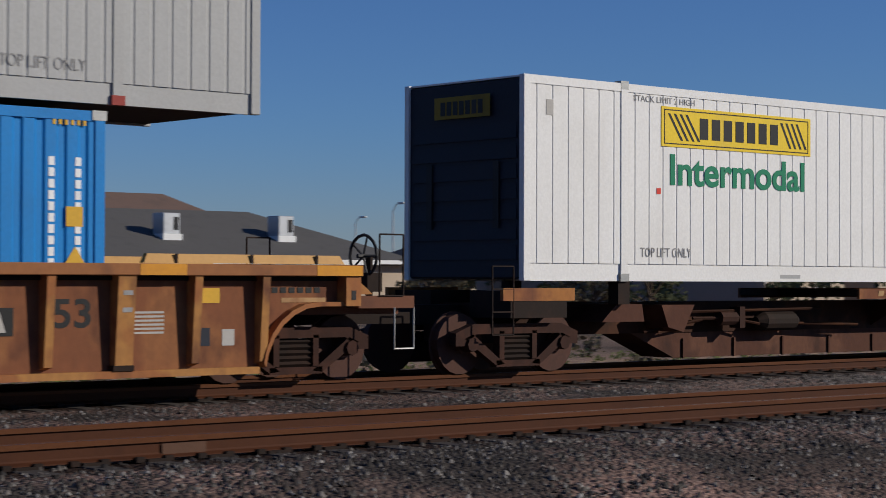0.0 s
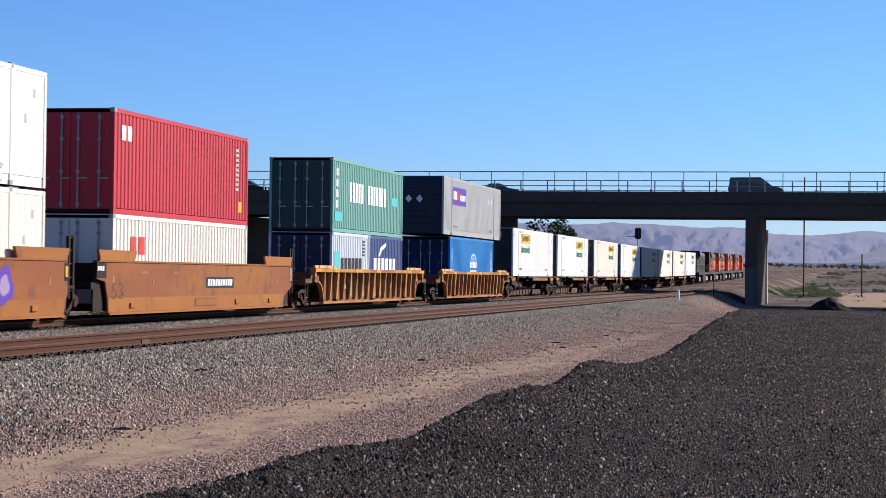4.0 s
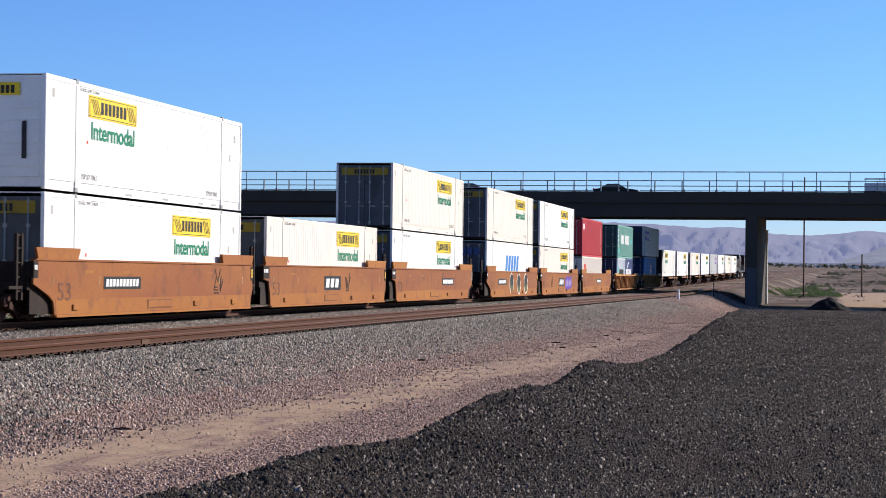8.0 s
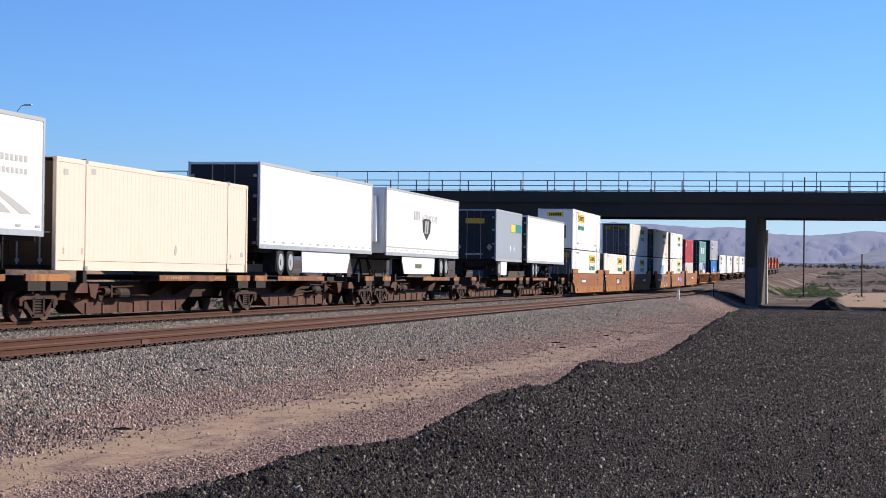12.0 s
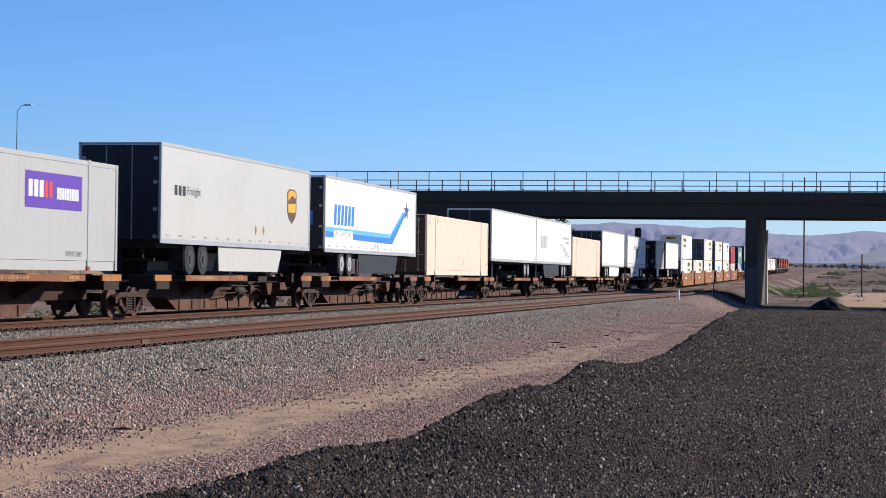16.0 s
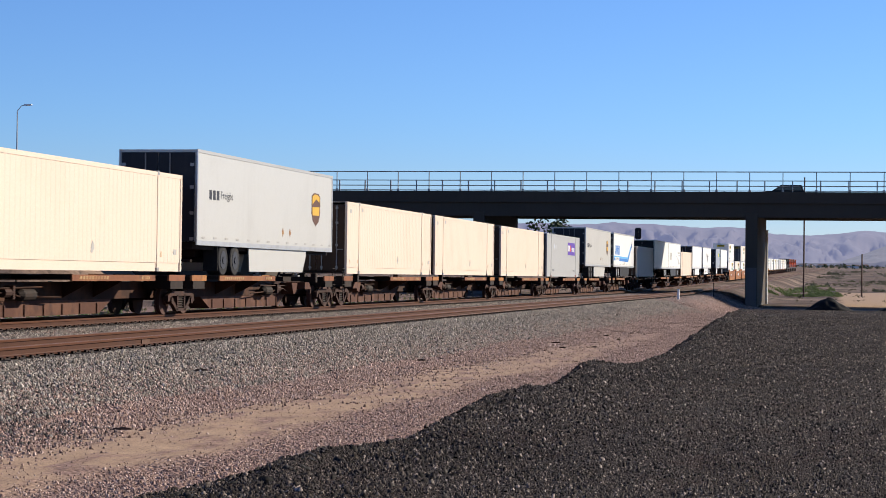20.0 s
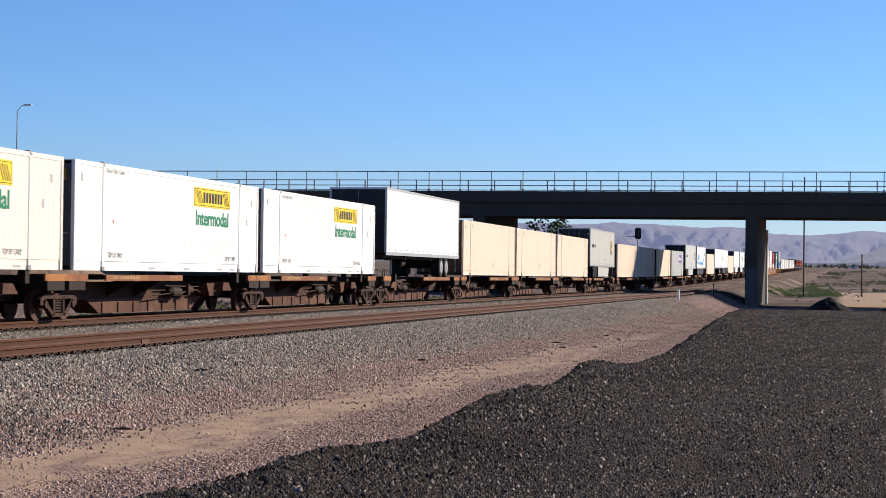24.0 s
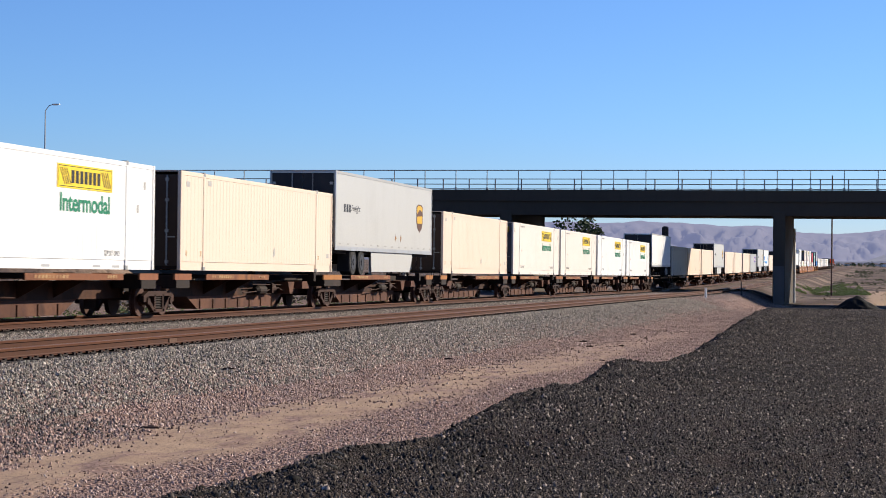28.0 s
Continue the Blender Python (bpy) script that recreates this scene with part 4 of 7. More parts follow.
    letters("Intermodal", 0.47, 3.2, M["sign_green"], ob, W + 0.006, y + 0.2, z - 0.58, label="green word on the side", bold=0.022)


def lift_text(ob, length):
    for y in (-length / 2 + 2.4, length / 2 - 3.6):
        letters("TOP LIFT ONLY", 0.14, 1.12, M["stencil"], ob, W + 0.004, y, 0.36, label="small black stencil")


L53, L40, L20 = 16.15, 12.19, 6.06


def end_sign(ob, length, z, w=0.60, key="sign_yellow"):
    sg = blk("end_sign", M[key], ob, -w, w, -length / 2 - 0.01, -length / 2 - 0.002, z, z + 0.32, label="yellow placard on the end")
    bm = bmesh.new()
    for i in range(7):
        box(bm, -0.46 + i * 0.135, -0.36 + i * 0.135, -length / 2 - 0.014, -length / 2 - 0.009, z + 0.05, z + 0.25)
    part("lettering_bar", bm, M["sign_black"], sg)


def hunt_box(mat_key, where, end, end_key=None):
    """White or cream domestic box with the placard near its rear ('r') or its front ('f')."""
    colour = {"white": "white", "tan": "off-white"}[mat_key]
    ob = container("freight_container", colour + " corrugated steel container with yellow placard and green word", L53, 2.9, mat_key, end, group="containers with yellow placards", end_key=end_key or ("grime_shade" if end == "door" else None))
    intermodal_sign(ob, -L53 / 2 + (2.85 if where == "r" else 9.5), 2.02)
    lift_text(ob, L53)
    letters("STACK LIMIT 2 HIGH", 0.09, 1.35, M["stencil"], ob, W + 0.002, -L53 / 2 + 2.25, 2.66, label="small black stencil")
    blk("label_patch", M["sign_red"], ob, W, W + 0.004, -L53 / 2 + 2.75, -L53 / 2 + 2.84, 1.30, 1.39)
    for y, z in ((-L53 / 2 + 0.45, 2.35), (L53 / 2 - 0.8, 2.2), (L53 / 2 - 1.3, 1.55)):
        blk("data_plate", M["sign_grey"], ob, W, W + 0.004, y, y + 0.14, z, z + 0.22)
    for y in (-2.4, 0.6, 3.8, 5.1):
        blk("scuff", M["grey"], ob, 1.2555, 1.2575, y, y + 0.5, 0.05, 0.11, label="grey scuff on the bottom rail")
    end_sign(ob, L53, 2.35, 1.05 if end == "door" else 0.60, "sign_shaded" if end_key == "slate" or end == "door" else "sign_yellow")
    if end == "wall":
        for s in (1, -1):
            blk("hatch", M["black"], ob, s * 0.72 - 0.06, s * 0.72 + 0.06, -L53 / 2 - 0.006, -L53 / 2 + 0.01, 0.75, 1.7)
    return ob


def cream_box():
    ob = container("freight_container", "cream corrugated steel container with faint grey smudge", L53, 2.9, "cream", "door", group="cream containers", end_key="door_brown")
    for y in (-L53 / 2 + 1.75, -L53 / 2 + 0.5, L53 / 2 - 1.8):
        blk("rust_stain", M["tan_stain"], ob, W - 0.002, W + 0.001, y, y + 0.10, 0.42, 0.58)
    for y, z in ((-L53 / 2 + 0.5, 2.45), (-L53 / 2 + 2.4, 2.55), (L53 / 2 - 0.7, 0.5)):
        blk("data_plate", M["sign_grey"], ob, W, W + 0.004, y, y + 0.30, z, z + 0.16, label="small grey stencil patch")
    for y in (0.9,):
        bm = bmesh.new()
        prism(bm, [(y, 0.50), (y + 0.10, 0.46), (y + 0.24, 0.58), (y + 0.22, 0.72), (y + 0.12, 0.80), (y + 0.03, 0.66)], "x", W - 0.004, W + 0.003)
        part("smudge", bm, M["sign_grey"], ob, "faint grey worn mark")
    return ob


def purple_box(where):
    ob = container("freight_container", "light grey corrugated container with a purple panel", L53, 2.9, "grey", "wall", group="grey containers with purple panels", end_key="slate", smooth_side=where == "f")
    y = -L53 / 2 + (2.25 if where == "r" else 10.0)
    pan = blk("sign_panel", M["sign_purple"], ob, W, W + 0.008, y, y + 3.6, 1.55, 2.45, label="purple panel with white and red marks")
    bars(M["sign_white"], pan, W + 0.008, y + 0.18, 1.82, 1.0, 0.42, 3)
    bars(M["sign_red"], pan, W + 0.008, y + 1.16, 1.82, 0.55, 0.42, 2)
    bars(M["sign_white"], pan, W + 0.008, y + 1.95, 1.80, 1.45, 0.30, 9)
    for i in range(2):
        bm = bmesh.new()
        u = (4.35 if where == "r" else -4.7) + i * 0.85
        prism(bm, [(u, 1.80), (u + 0.19, 2.05), (u, 2.30), (u - 0.19, 2.05)], "x", W, W + 0.004)
        part("diamond_holder", bm, M["paleblue"], ob, "pale diamond placard holder")
        bm = bmesh.new()
        u = 0.1 + i * 0.55 - 0.6
        prism(bm, [(u, 1.55), (u + 0.17, 1.75), (u, 1.95), (u - 0.17, 1.75)], "y", -L53 / 2 - 0.012, -L53 / 2 - 0.002)
        part("diamond_placard", bm, M["sign_white"], ob)
    # Purple band coloured navy, the shade on this end put into it.
    blk("end_band", M["door_navy"], ob, -1.1, 1.1, -L53 / 2 - 0.008, -L53 / 2 - 0.002, 2.3, 2.75)
    lift_text(ob, L53)
    return ob


def shipping_box(kind):
    """ISO boxes of the two older well cars and the red one."""
    spec = {"blue": ("bright blue corrugated container with a white arched mark", L40, 2.9, "blue"),
            "green": ("sea-green corrugated container with white marks", L40, 2.9, "green"),
            "pale": ("pale grey short container with black marks", L20, 2.59, "paleblue"),
            "navy": ("navy blue short container with white marks", L20, 2.59, "navy"),
            "red": ("red corrugated container with small white mark", L40, 2.9, "red"),
            "white": ("off-white corrugated container with a red mark", L40, 2.59, "tan")}[kind]
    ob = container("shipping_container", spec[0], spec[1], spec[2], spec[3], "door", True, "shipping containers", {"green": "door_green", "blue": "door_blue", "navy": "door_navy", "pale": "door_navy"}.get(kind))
    r = -spec[1] / 2
    if kind == "blue":
        for rad in (0.86, 0.56):
            bm = bmesh.new()
            for i in range(14):
                a0, a1 = math.pi * (0.10 + 0.80 * i / 14), math.pi * (0.10 + 0.80 * (i + 1) / 14)
                pts = [(r + 6.35 + rr * math.cos(a) * (1 if rad > 0.8 else 0.55), 1.56 + rr * 0.62 * math.sin(a)) for rr, a in ((rad, a0), (rad, a1), (rad - 0.1, a1), (rad - 0.1, a0))]
                prism(bm, pts, "x", W, W + 0.006)
            bmesh.ops.remove_doubles(bm, verts=bm.verts[:], dist=0.001)
            part("arch_mark", bm, M["sign_white"], ob, "white arched mark")
        bars(M["sign_white"], ob, W, r + 5.4, 1.34, 1.95, 0.34, 5)
        bars(M["sign_white"], ob, W, r + 5.5, 1.04, 1.75, 0.20, 8)
        for u in (11.45, 11.8, 0.5):
            for i in range(11):
                blk("code_mark", M["sign_white"], ob, W, W + 0.004, r + u, r + u + 0.075, 0.95 + i * 0.13, 1.05 + i * 0.13)
        blk("label_patch", M["gold"], ob, W, W + 0.006, r + 11.68, r + 11.9, 1.55, 1.78)
        bm = bmesh.new()
        prism(bm, [(r + 11.62, 1.05), (r + 11.98, 1.05), (r + 11.8, 1.32)], "x", W, W + 0.006)
        part("warning_triangle", bm, M["gold"], ob, "yellow warning triangle")
        bm = bmesh.new()
        for i in range(6):
            box(bm, W, W + 0.006, r + 11.5 + i * 0.08, r + 11.54 + i * 0.08, 2.72, 2.80)
        part("hazard_strip", bm, M["gold"], ob)
    elif kind == "green":
        bars(M["sign_white"], ob, W, r + 2.7, 1.25, 2.35, 0.80, 5)
        bars(M["sign_white"], ob, W, r + 5.75, 1.25, 3.3, 0.80, 7)
        for i in range(4):
            bars(M["sign_white"], ob, W, r + 0.55, 0.95 + i * 0.42, 0.36, 0.30, 2)
        blk("cyan_patch", M["sign_cyan"], ob, W, W + 0.005, r + 0.35, r + 1.45, 0.42, 0.80)
        blk("cyan_patch", M["sign_cyan"], ob, W, W + 0.005, r + 10.0, r + 11.2, 1.35, 1.72)
    elif kind == "pale":
        bars(M["sign_black"], ob, W, r + 1.45, 1.12, 3.5, 0.48, 6)
        blk("blue_patch", M["sign_cyan"], ob, W, W + 0.005, r + 0.4, r + 1.1, 1.2, 1.85)
        for i in range(5):
            blk("code_mark", M["sign_black"], ob, W, W + 0.004, r + 4.9, r + 5.3, 1.7 + i * 0.14, 1.77 + i * 0.14)
    elif kind == "navy":
        bars(M["sign_white"], ob, W, r + 0.75, 1.15, 4.2, 0.50, 6)
        bm = bmesh.new()
        prism(bm, [(r + 1.6, 1.75), (r + 1.95, 2.12), (r + 2.9, 2.32), (r + 2.9, 2.16), (r + 2.2, 1.98), (r + 1.75, 1.7)], "x", W, W + 0.006)
        part("swoosh_mark", bm, M["sign_white"], ob)
    elif kind == "red":
        bars(M["sign_white"], ob, W, r + 0.6, 2.05, 0.9, 0.42, 2)
        for i in range(9):
            blk("code_mark", M["sign_grey"], ob, W, W + 0.004, r + 10.9, r + 11.2, 1.1 + i * 0.16, 1.2 + i * 0.16)
        blk("label_patch", M["gold"], ob, W, W + 0.005, r + 11.2, r + 11.55, 0.4, 0.75)
    else:
        bars(M["sign_red"], ob, W, r + 1.4, 1.5, 1.3, 0.5, 2)
    return ob


def swift_box():
    ob = container("freight_container", "white corrugated container with slanted blue marks", L53, 2.9, "white", "door", group="freight containers", end_key="grime_shade")
    bars(M["sign_blue"], ob, W, -L53 / 2 + 6.2, 1.25, 4.7, 0.90, 5, slant=0.3)
    bm = bmesh.new()
    for i in range(5):
        box(bm, -0.95 + i * 0.38, -0.65 + i * 0.38, -L53 / 2 - 0.075, -L53 / 2 - 0.067, 2.1, 2.5)
    part("end_lettering_bar", bm, M["navy"], ob)
    return ob


# ---- bogies ----
def bogie(parent, y):
    """Three-piece freight truck as a part: side frames, bolster, springs, wheels."""
    bm = bmesh.new()
    box(bm, -0.75, 0.75, y - 0.2, y + 0.2, 0.42, 0.66)
    tr = part("bogie", bm, M["truck_iron"], parent, "dusty cast-iron freight truck")
    for s in (1, -1):
        bm = bmesh.new()
        x0, x1 = (0.93, 1.06) if s > 0 else (-1.06, -0.93)
        prism(bm, [(y - 1.18, 0.40), (y - 1.18, 0.58), (y - 0.85, 0.70), (y + 0.85, 0.70), (y + 1.18, 0.58), (y + 1.18, 0.40), (y + 1.0, 0.40), (y + 0.8, 0.56), (y + 0.36, 0.56),
                   (y - 0.36, 0.56), (y - 0.8, 0.56), (y - 1.0, 0.40)], "x", x0, x1)
        for d in (1, -1):
            prism(bm, [(y + d * 1.02, 0.5), (y + d * 0.86, 0.56), (y + d * 0.26, 0.14), (y + d * 0.42, 0.12)], "x", x0, x1)
            prism(bm, [(y + d * 0.36, 0.6), (y + d * 0.27, 0.6), (y + d * 0.27, 0.2), (y + d * 0.36, 0.2)], "x", x0, x1)
        box(bm, x0, x1, y - 0.42, y + 0.42, 0.10, 0.19)
        part("side_frame", bm, M["truck_iron"], tr)
        bm = bmesh.new()
        edge = [(0.90 + (0.14 if j % 2 else 0.10), 0.19 + j * 0.036) for j in range(11)]
        prism(bm, [(s * a, b) for a, b in edge] + [(s * 0.90, 0.55), (s * 0.90, 0.19)], "y", y - 0.25, y + 0.25)
        part("spring_nest", bm, M["undergear"], tr)
        for d in (1, -1):
            bm = bmesh.new()
            tube(bm, (s * 0.69, y + d * 0.89, 0.42), (s * 0.82, y + d * 0.89, 0.42), 0.42, 20)
            tube(bm, (s * 0.67, y + d * 0.89, 0.42), (s * 0.70, y + d * 0.89, 0.42), 0.455, 20)
            tube(bm, (s * 0.82, y + d * 0.89, 0.42), (s * 0.90, y + d * 0.89, 0.42), 0.13, 10)
            part("wheel", bm, M["wheel"], tr)
            bm = bmesh.new()
            tube(bm, (s * 0.90, y + d * 0.89, 0.42), (s * 1.10, y + d * 0.89, 0.42), 0.10, 8)
            part("axle_box", bm, M["truck_iron"], tr)
    return tr


def side_ladder(parent, x, y, z0, z1, width=0.4):
    bm = bmesh.new()
    for d in (0, width):
        tube(bm, (x, y + d, z0), (x, y + d, z1), 0.014, 5)
    n = int((z1 - z0) / 0.3)
    for i in range(n + 1):
        z = z0 + (z1 - z0) * i / max(n, 1)
        tube(bm, (x, y, z), (x, y + width, z), 0.012, 5)
    return part("grab_iron", bm, M["undergear"], parent)


def brake_wheel(parent, x, y, z):
    bm = bmesh.new()
    n = 16
    for i in range(n):
        a, b = math.tau * i / n, math.tau * (i + 1) / n
        tube(bm, (x + 0.28 * math.cos(a), y, z + 0.28 * math.sin(a)), (x + 0.28 * math.cos(b), y, z + 0.28 * math.sin(b)), 0.022, 5)
    for i in range(5):
        a = math.tau * i / 5
        tube(bm, (x, y, z), (x + 0.28 * math.cos(a), y, z + 0.28 * math.sin(a)), 0.014, 4)
    tube(bm, (x, y - 0.1, z), (x, y + 0.2, z), 0.03, 6)
    return part("brake_wheel", bm, M["black"], parent, "black hand-brake wheel")


def ribbed_well_car(patches=()):
    """Old stand-alone well car: brown sides between upright yellow ribs."""
    ob = thing("well_car", "weathered brown and yellow ribbed well car", "rail car", "ribbed well cars")
    h = 9.5
    for s in (1, -1):
        def span(a, b):
            return (a, b) if s > 0 else (-b, -a)
        bm = bmesh.new()
        arc = [(8.87 - 0.85 * math.sin(a), 0.12 + 0.85 * math.cos(a)) for a in (0.0, 0.25, 0.5, 0.75, 1.0, 1.25, 1.45)]
        half = [(h - 0.1, 1.40), (h - 0.1, 0.97)] + arc
        prism(bm, [(-y, z) for y, z in half] + half[::-1], "x", *span(1.335, 1.36))
        part("side_sheet", bm, M["sheet"], ob)
        for e in (1, -1):
            fl = bmesh.new()
            for (y0, z0), (y1, z1) in zip(half[1:], half[2:]):
                prism(fl, [(e * y0, z0), (e * y1, z1), (e * (y1 - 0.03), z1 + 0.055), (e * (y0 - 0.03), z0 + 0.055)], "x", *span(1.34, 1.50))
            bmesh.ops.remove_doubles(fl, verts=fl.verts[:], dist=0.001)
            part("arch_flange", fl, M["rib"], ob)
        blk("top_chord", M["chord"], ob, *span(1.335, 1.58), -h, h, 1.35, 1.49, bevel=0.01)
        for y0, y1 in ((6.15, 6.8), (8.75, 9.48), (-9.48, -8.7), (-6.7, -6.0), (0.1, 0.9), (-3.4, -2.2)):
            blk("chord_patch", M["fresh_yellow"], ob, *span(1.57, 1.584), y0, y1, 1.355, 1.485, label="brighter yellow stretch of the chord")
        # Dark strip that stands for the shadow under the overhanging chord.
        blk("chord_web", M["undergear"], ob, *span(1.35, 1.40), -h + 0.3, h - 0.3, 1.29, 1.35)
        blk("bottom_sill", M["rib"], ob, *span(1.30, 1.47), -7.95, 7.95, 0.15, 0.235)
        for i in range(-8, 9):
            y = i * 1.0
            wide = 0.12 if i in (-6, 0, 6) else 0.055
            bm = bmesh.new()
            prism(bm, [(s * 1.36, 0.27), (s * 1.475, 0.30), (s * 1.55, 1.35), (s * 1.36, 1.35)], "y", y - wide, y + wide)
            part("rib", bm, M["rib"], ob)
            if i in (-6, 0, 6):
                blk("rib_foot", M["undergear"], ob, *span(1.36, 1.49), y - 0.15, y + 0.13, 0.235, 0.30)
            if patches and i + 8 in patches:
                y1 = y + 1.0
                bm = bmesh.new()
                prism(bm, [(y + 0.09, 0.42), (y1 - 0.12, 0.38), (y1 - 0.09, 1.26), (y + 0.08, 1.28)], "x", *span(1.36, 1.364))
                part("bare_patch", bm, M["pale_patch"], ob, "pale worn patch on the rusty side")
        for e in (1, -1):
            blk("top_guide", M["guide"], ob, *span(1.40, 1.50), e * 7.75 - 1.5, e * 7.75 + 1.5, 1.50, 1.61, taper=(0, 0.03, 0.06, 0.06), label="faded yellow container guide")
            for k_ in (-1.0, 0.1, 1.1):
                blk("guide_bolt", M["undergear"], ob, *span(1.495, 1.507), e * 7.7 + k_ - 0.02, e * 7.7 + k_ + 0.02, 1.50, 1.61)
            blk("end_plate", M["rib"], ob, *span(1.335, 1.55), e * (h - 0.14) - 0.12, e * (h - 0.14) + 0.12, 0.97, 1.35)
            blk("plate_hole", M["black"], ob, *span(1.545, 1.556), e * (h - 0.14) - 0.035, e * (h - 0.14) + 0.035, 1.05, 1.17)
            blk("end_sill", M["brown"], ob, *span(1.20, 1.46), *sorted((e * (h + 0.02), e * (h + 0.95))), 0.94, 1.10)
            bm = bmesh.new()
            prism(bm, [(e * (h - 0.06), 1.35), (e * (h - 0.06), 1.12), (e * (h + 0.25), 1.12)], "x", *span(1.40, 1.46))
            part("corner_gusset", bm, M["rib"], ob)
            bm = bmesh.new()
            for yy in (h + 0.62, h + 0.95):
                tube(bm, (s * 1.45, e * yy, 0.40), (s * 1.45, e * yy, 0.95), 0.013, 5)
            tube(bm, (s * 1.45, e * (h + 0.62), 0.41), (s * 1.45, e * (h + 0.95), 0.41), 0.013, 5)
            part("step_stirrup", bm, M["steel"], ob)
    blk("well_floor", M["undergear"], ob, -1.34, 1.34, -h + 2.4, h - 2.4, 0.22, 0.335)
    for e in (1, -1):
        y0, y1 = sorted((e * (h - 2.2), e * (h + 0.9)))
        blk("end_platform", M["brown"], ob, -1.19, 1.19, y0, y1, 0.86, 1.02)
        blk("bulkhead", M["brown"], ob, -1.2, 1.2, e * (h - 2.25) - 0.06, e * (h - 2.25) + 0.06, 0.2, 1.35)
        blk("coupler", M["undergear"], ob, -0.14, 0.14, e * h - 0.2 if e > 0 else -h - 2.0, e * h + 2.0 if e > 0 else -h + 0.2, 0.70, 0.86)
        bogie(ob, e * 8.82)
        side_ladder(ob, 1.47, e * (h + 0.55) - 0.2, 1.1, 1.9)
        side_ladder(ob, -1.47, e * (h + 0.55) - 0.2, 1.1, 1.9)
    brake_wheel(ob, 0.95, h + 0.5, 1.62)
    bm = bmesh.new()
    tube(bm, (0.95, h + 0.6, 1.0), (0.95, h + 0.6, 1.62), 0.05, 6)
    box(bm, 0.8, 1.1, h + 0.45, h + 0.7, 1.15, 1.4)
    part("brake_stand", bm, M["undergear"], ob)
    letters("53", 0.34, 0.50, M["sign_black"], ob, 1.362, 5.12, 0.74, label="black stencilled number", bold=0.02)
    blk("mark_panel", M["sign_black"], ob, 1.361, 1.364, 3.05, 3.78, 0.66, 0.98)
    blk("mark_panel", M["sign_black"], ob, 1.361, 1.364, 4.05, 4.62, 0.66, 0.98)
    bars(M["sign_grey"], ob, 1.364, 3.10, 0.70, 0.70, 0.24, 2, slant=0.06)
    bars(M["sign_grey"], ob, 1.364, 4.10, 0.70, 0.50, 0.24, 2, slant=-0.08)
    blk("mark_panel", M["sign_black"], ob, 1.361, 1.364, -4.95, -4.1, 0.66, 0.92)
    bars(M["sign_grey"], ob, 1.364, -4.9, 0.70, 0.72, 0.18, 5)
    bars(M["sign_grey"], ob, 1.361, -4.85, 0.98, 0.55, 0.08, 5)
    for y0 in (6.0, -6.0):
        for z in (0.92, 1.12):
            face = 1.475 + 0.0714 * (z - 0.30)
            blk("stencil_patch", M["stencil"], ob, face - 0.01, face + 0.004, y0 - 0.05, y0 + 0.08, z, z + 0.08, label="dark stencil on a wide rib")
    for i in range(6):
        blk("stencil_row", M["sign_grey"], ob, 1.361, 1.364, 6.18, 6.62, 0.66 + i * 0.048, 0.685 + i * 0.048)
    blk("data_patch", M["sign_grey"], ob, 1.361, 1.364, 7.46, 7.64, 0.50, 0.70, label="small pale stencilled data panel")
    blk("data_patch", M["slate"], ob, 1.361, 1.364, 7.02, 7.28, 0.50, 0.72, label="small dark stencilled data panel")
    blk("data_patch", M["gold"], ob, 1.361, 1.364, 7.16, 7.42, 1.02, 1.20, label="small ochre panel")
    blk("data_patch", M["pale_patch"], ob, 1.361, 1.364, 8.35, 9.05, 1.02, 1.08, label="pale stencilled strip over the wheel arch")
    bars(M["sign_black"], ob, 1.361, 8.2, 1.14, 0.8, 0.07, 6)
    return ob


def smooth_well_car(front=True, rear=True, marks=(), joint=True):
    """One unit of a newer articulated well car: plain orange sides. joint: its front end shares a bogie with the next unit."""
    ob = thing("well_car", "orange smooth-sided well car unit, scuffed", "rail car", "orange well cars")
    fy = 8.75 if joint else 9.3
    ry = 9.2
    f_end = [(fy - 0.25, 0.14), (fy - 0.14, 0.5), (fy, 0.72)] if joint else [(fy - 1.1, 0.14), (fy - 0.85, 0.5), (fy, 0.80)]
    r_end = [(-ry, 0.95), (-ry + 0.95, 0.66), (-ry + 1.25, 0.5), (-ry + 1.35, 0.14)] if rear else [(-ry, 1.08), (-ry + 0.62, 1.0), (-ry + 0.8, 0.55), (-ry + 0.85, 0.14)]
    for s in (1, -1):
        x = s * 1.48

        def deep(inner, outer):
            """Span across the side, from inner (into the car) to outer (proud of the sheet)."""
            return (x - inner, x + outer) if s > 0 else (x - outer, x + inner)
        bm = bmesh.new()
        prism(bm, [(-ry + 0.05, 1.55)] + r_end + f_end + [(fy - 0.05, 1.55)], "x", *deep(0.06, 0.0))
        part("side_sheet", bm, M["orange_car"], ob)
        y0, y1 = r_end[-1][0] + 0.03, f_end[0][0] - 0.03
        blk("lower_strake", M["orange_low"], ob, *deep(0.02, 0.004), y0, y1, 0.17, 0.56, label="brighter orange lower strake")
        for yk in (-6.6, 2.9, 6.6):
            blk("side_bracket", M["orange_low"], ob, *deep(0.01, 0.05), yk - 0.17, yk + 0.17, 0.27, 0.42, bevel=0.012)
        hatch = blk("hatch", M["orange_low"], ob, *deep(0.01, 0.022), -1.2, 0.75, 0.27, 0.46, bevel=0.006)
        blk("hatch_edge", M["brown"], hatch, *deep(0.01, 0.016), -1.24, 0.79, 0.245, 0.485, label="rust line round the hatch")
        for yk in (-8.0, -4.9, 5.2, 7.6):
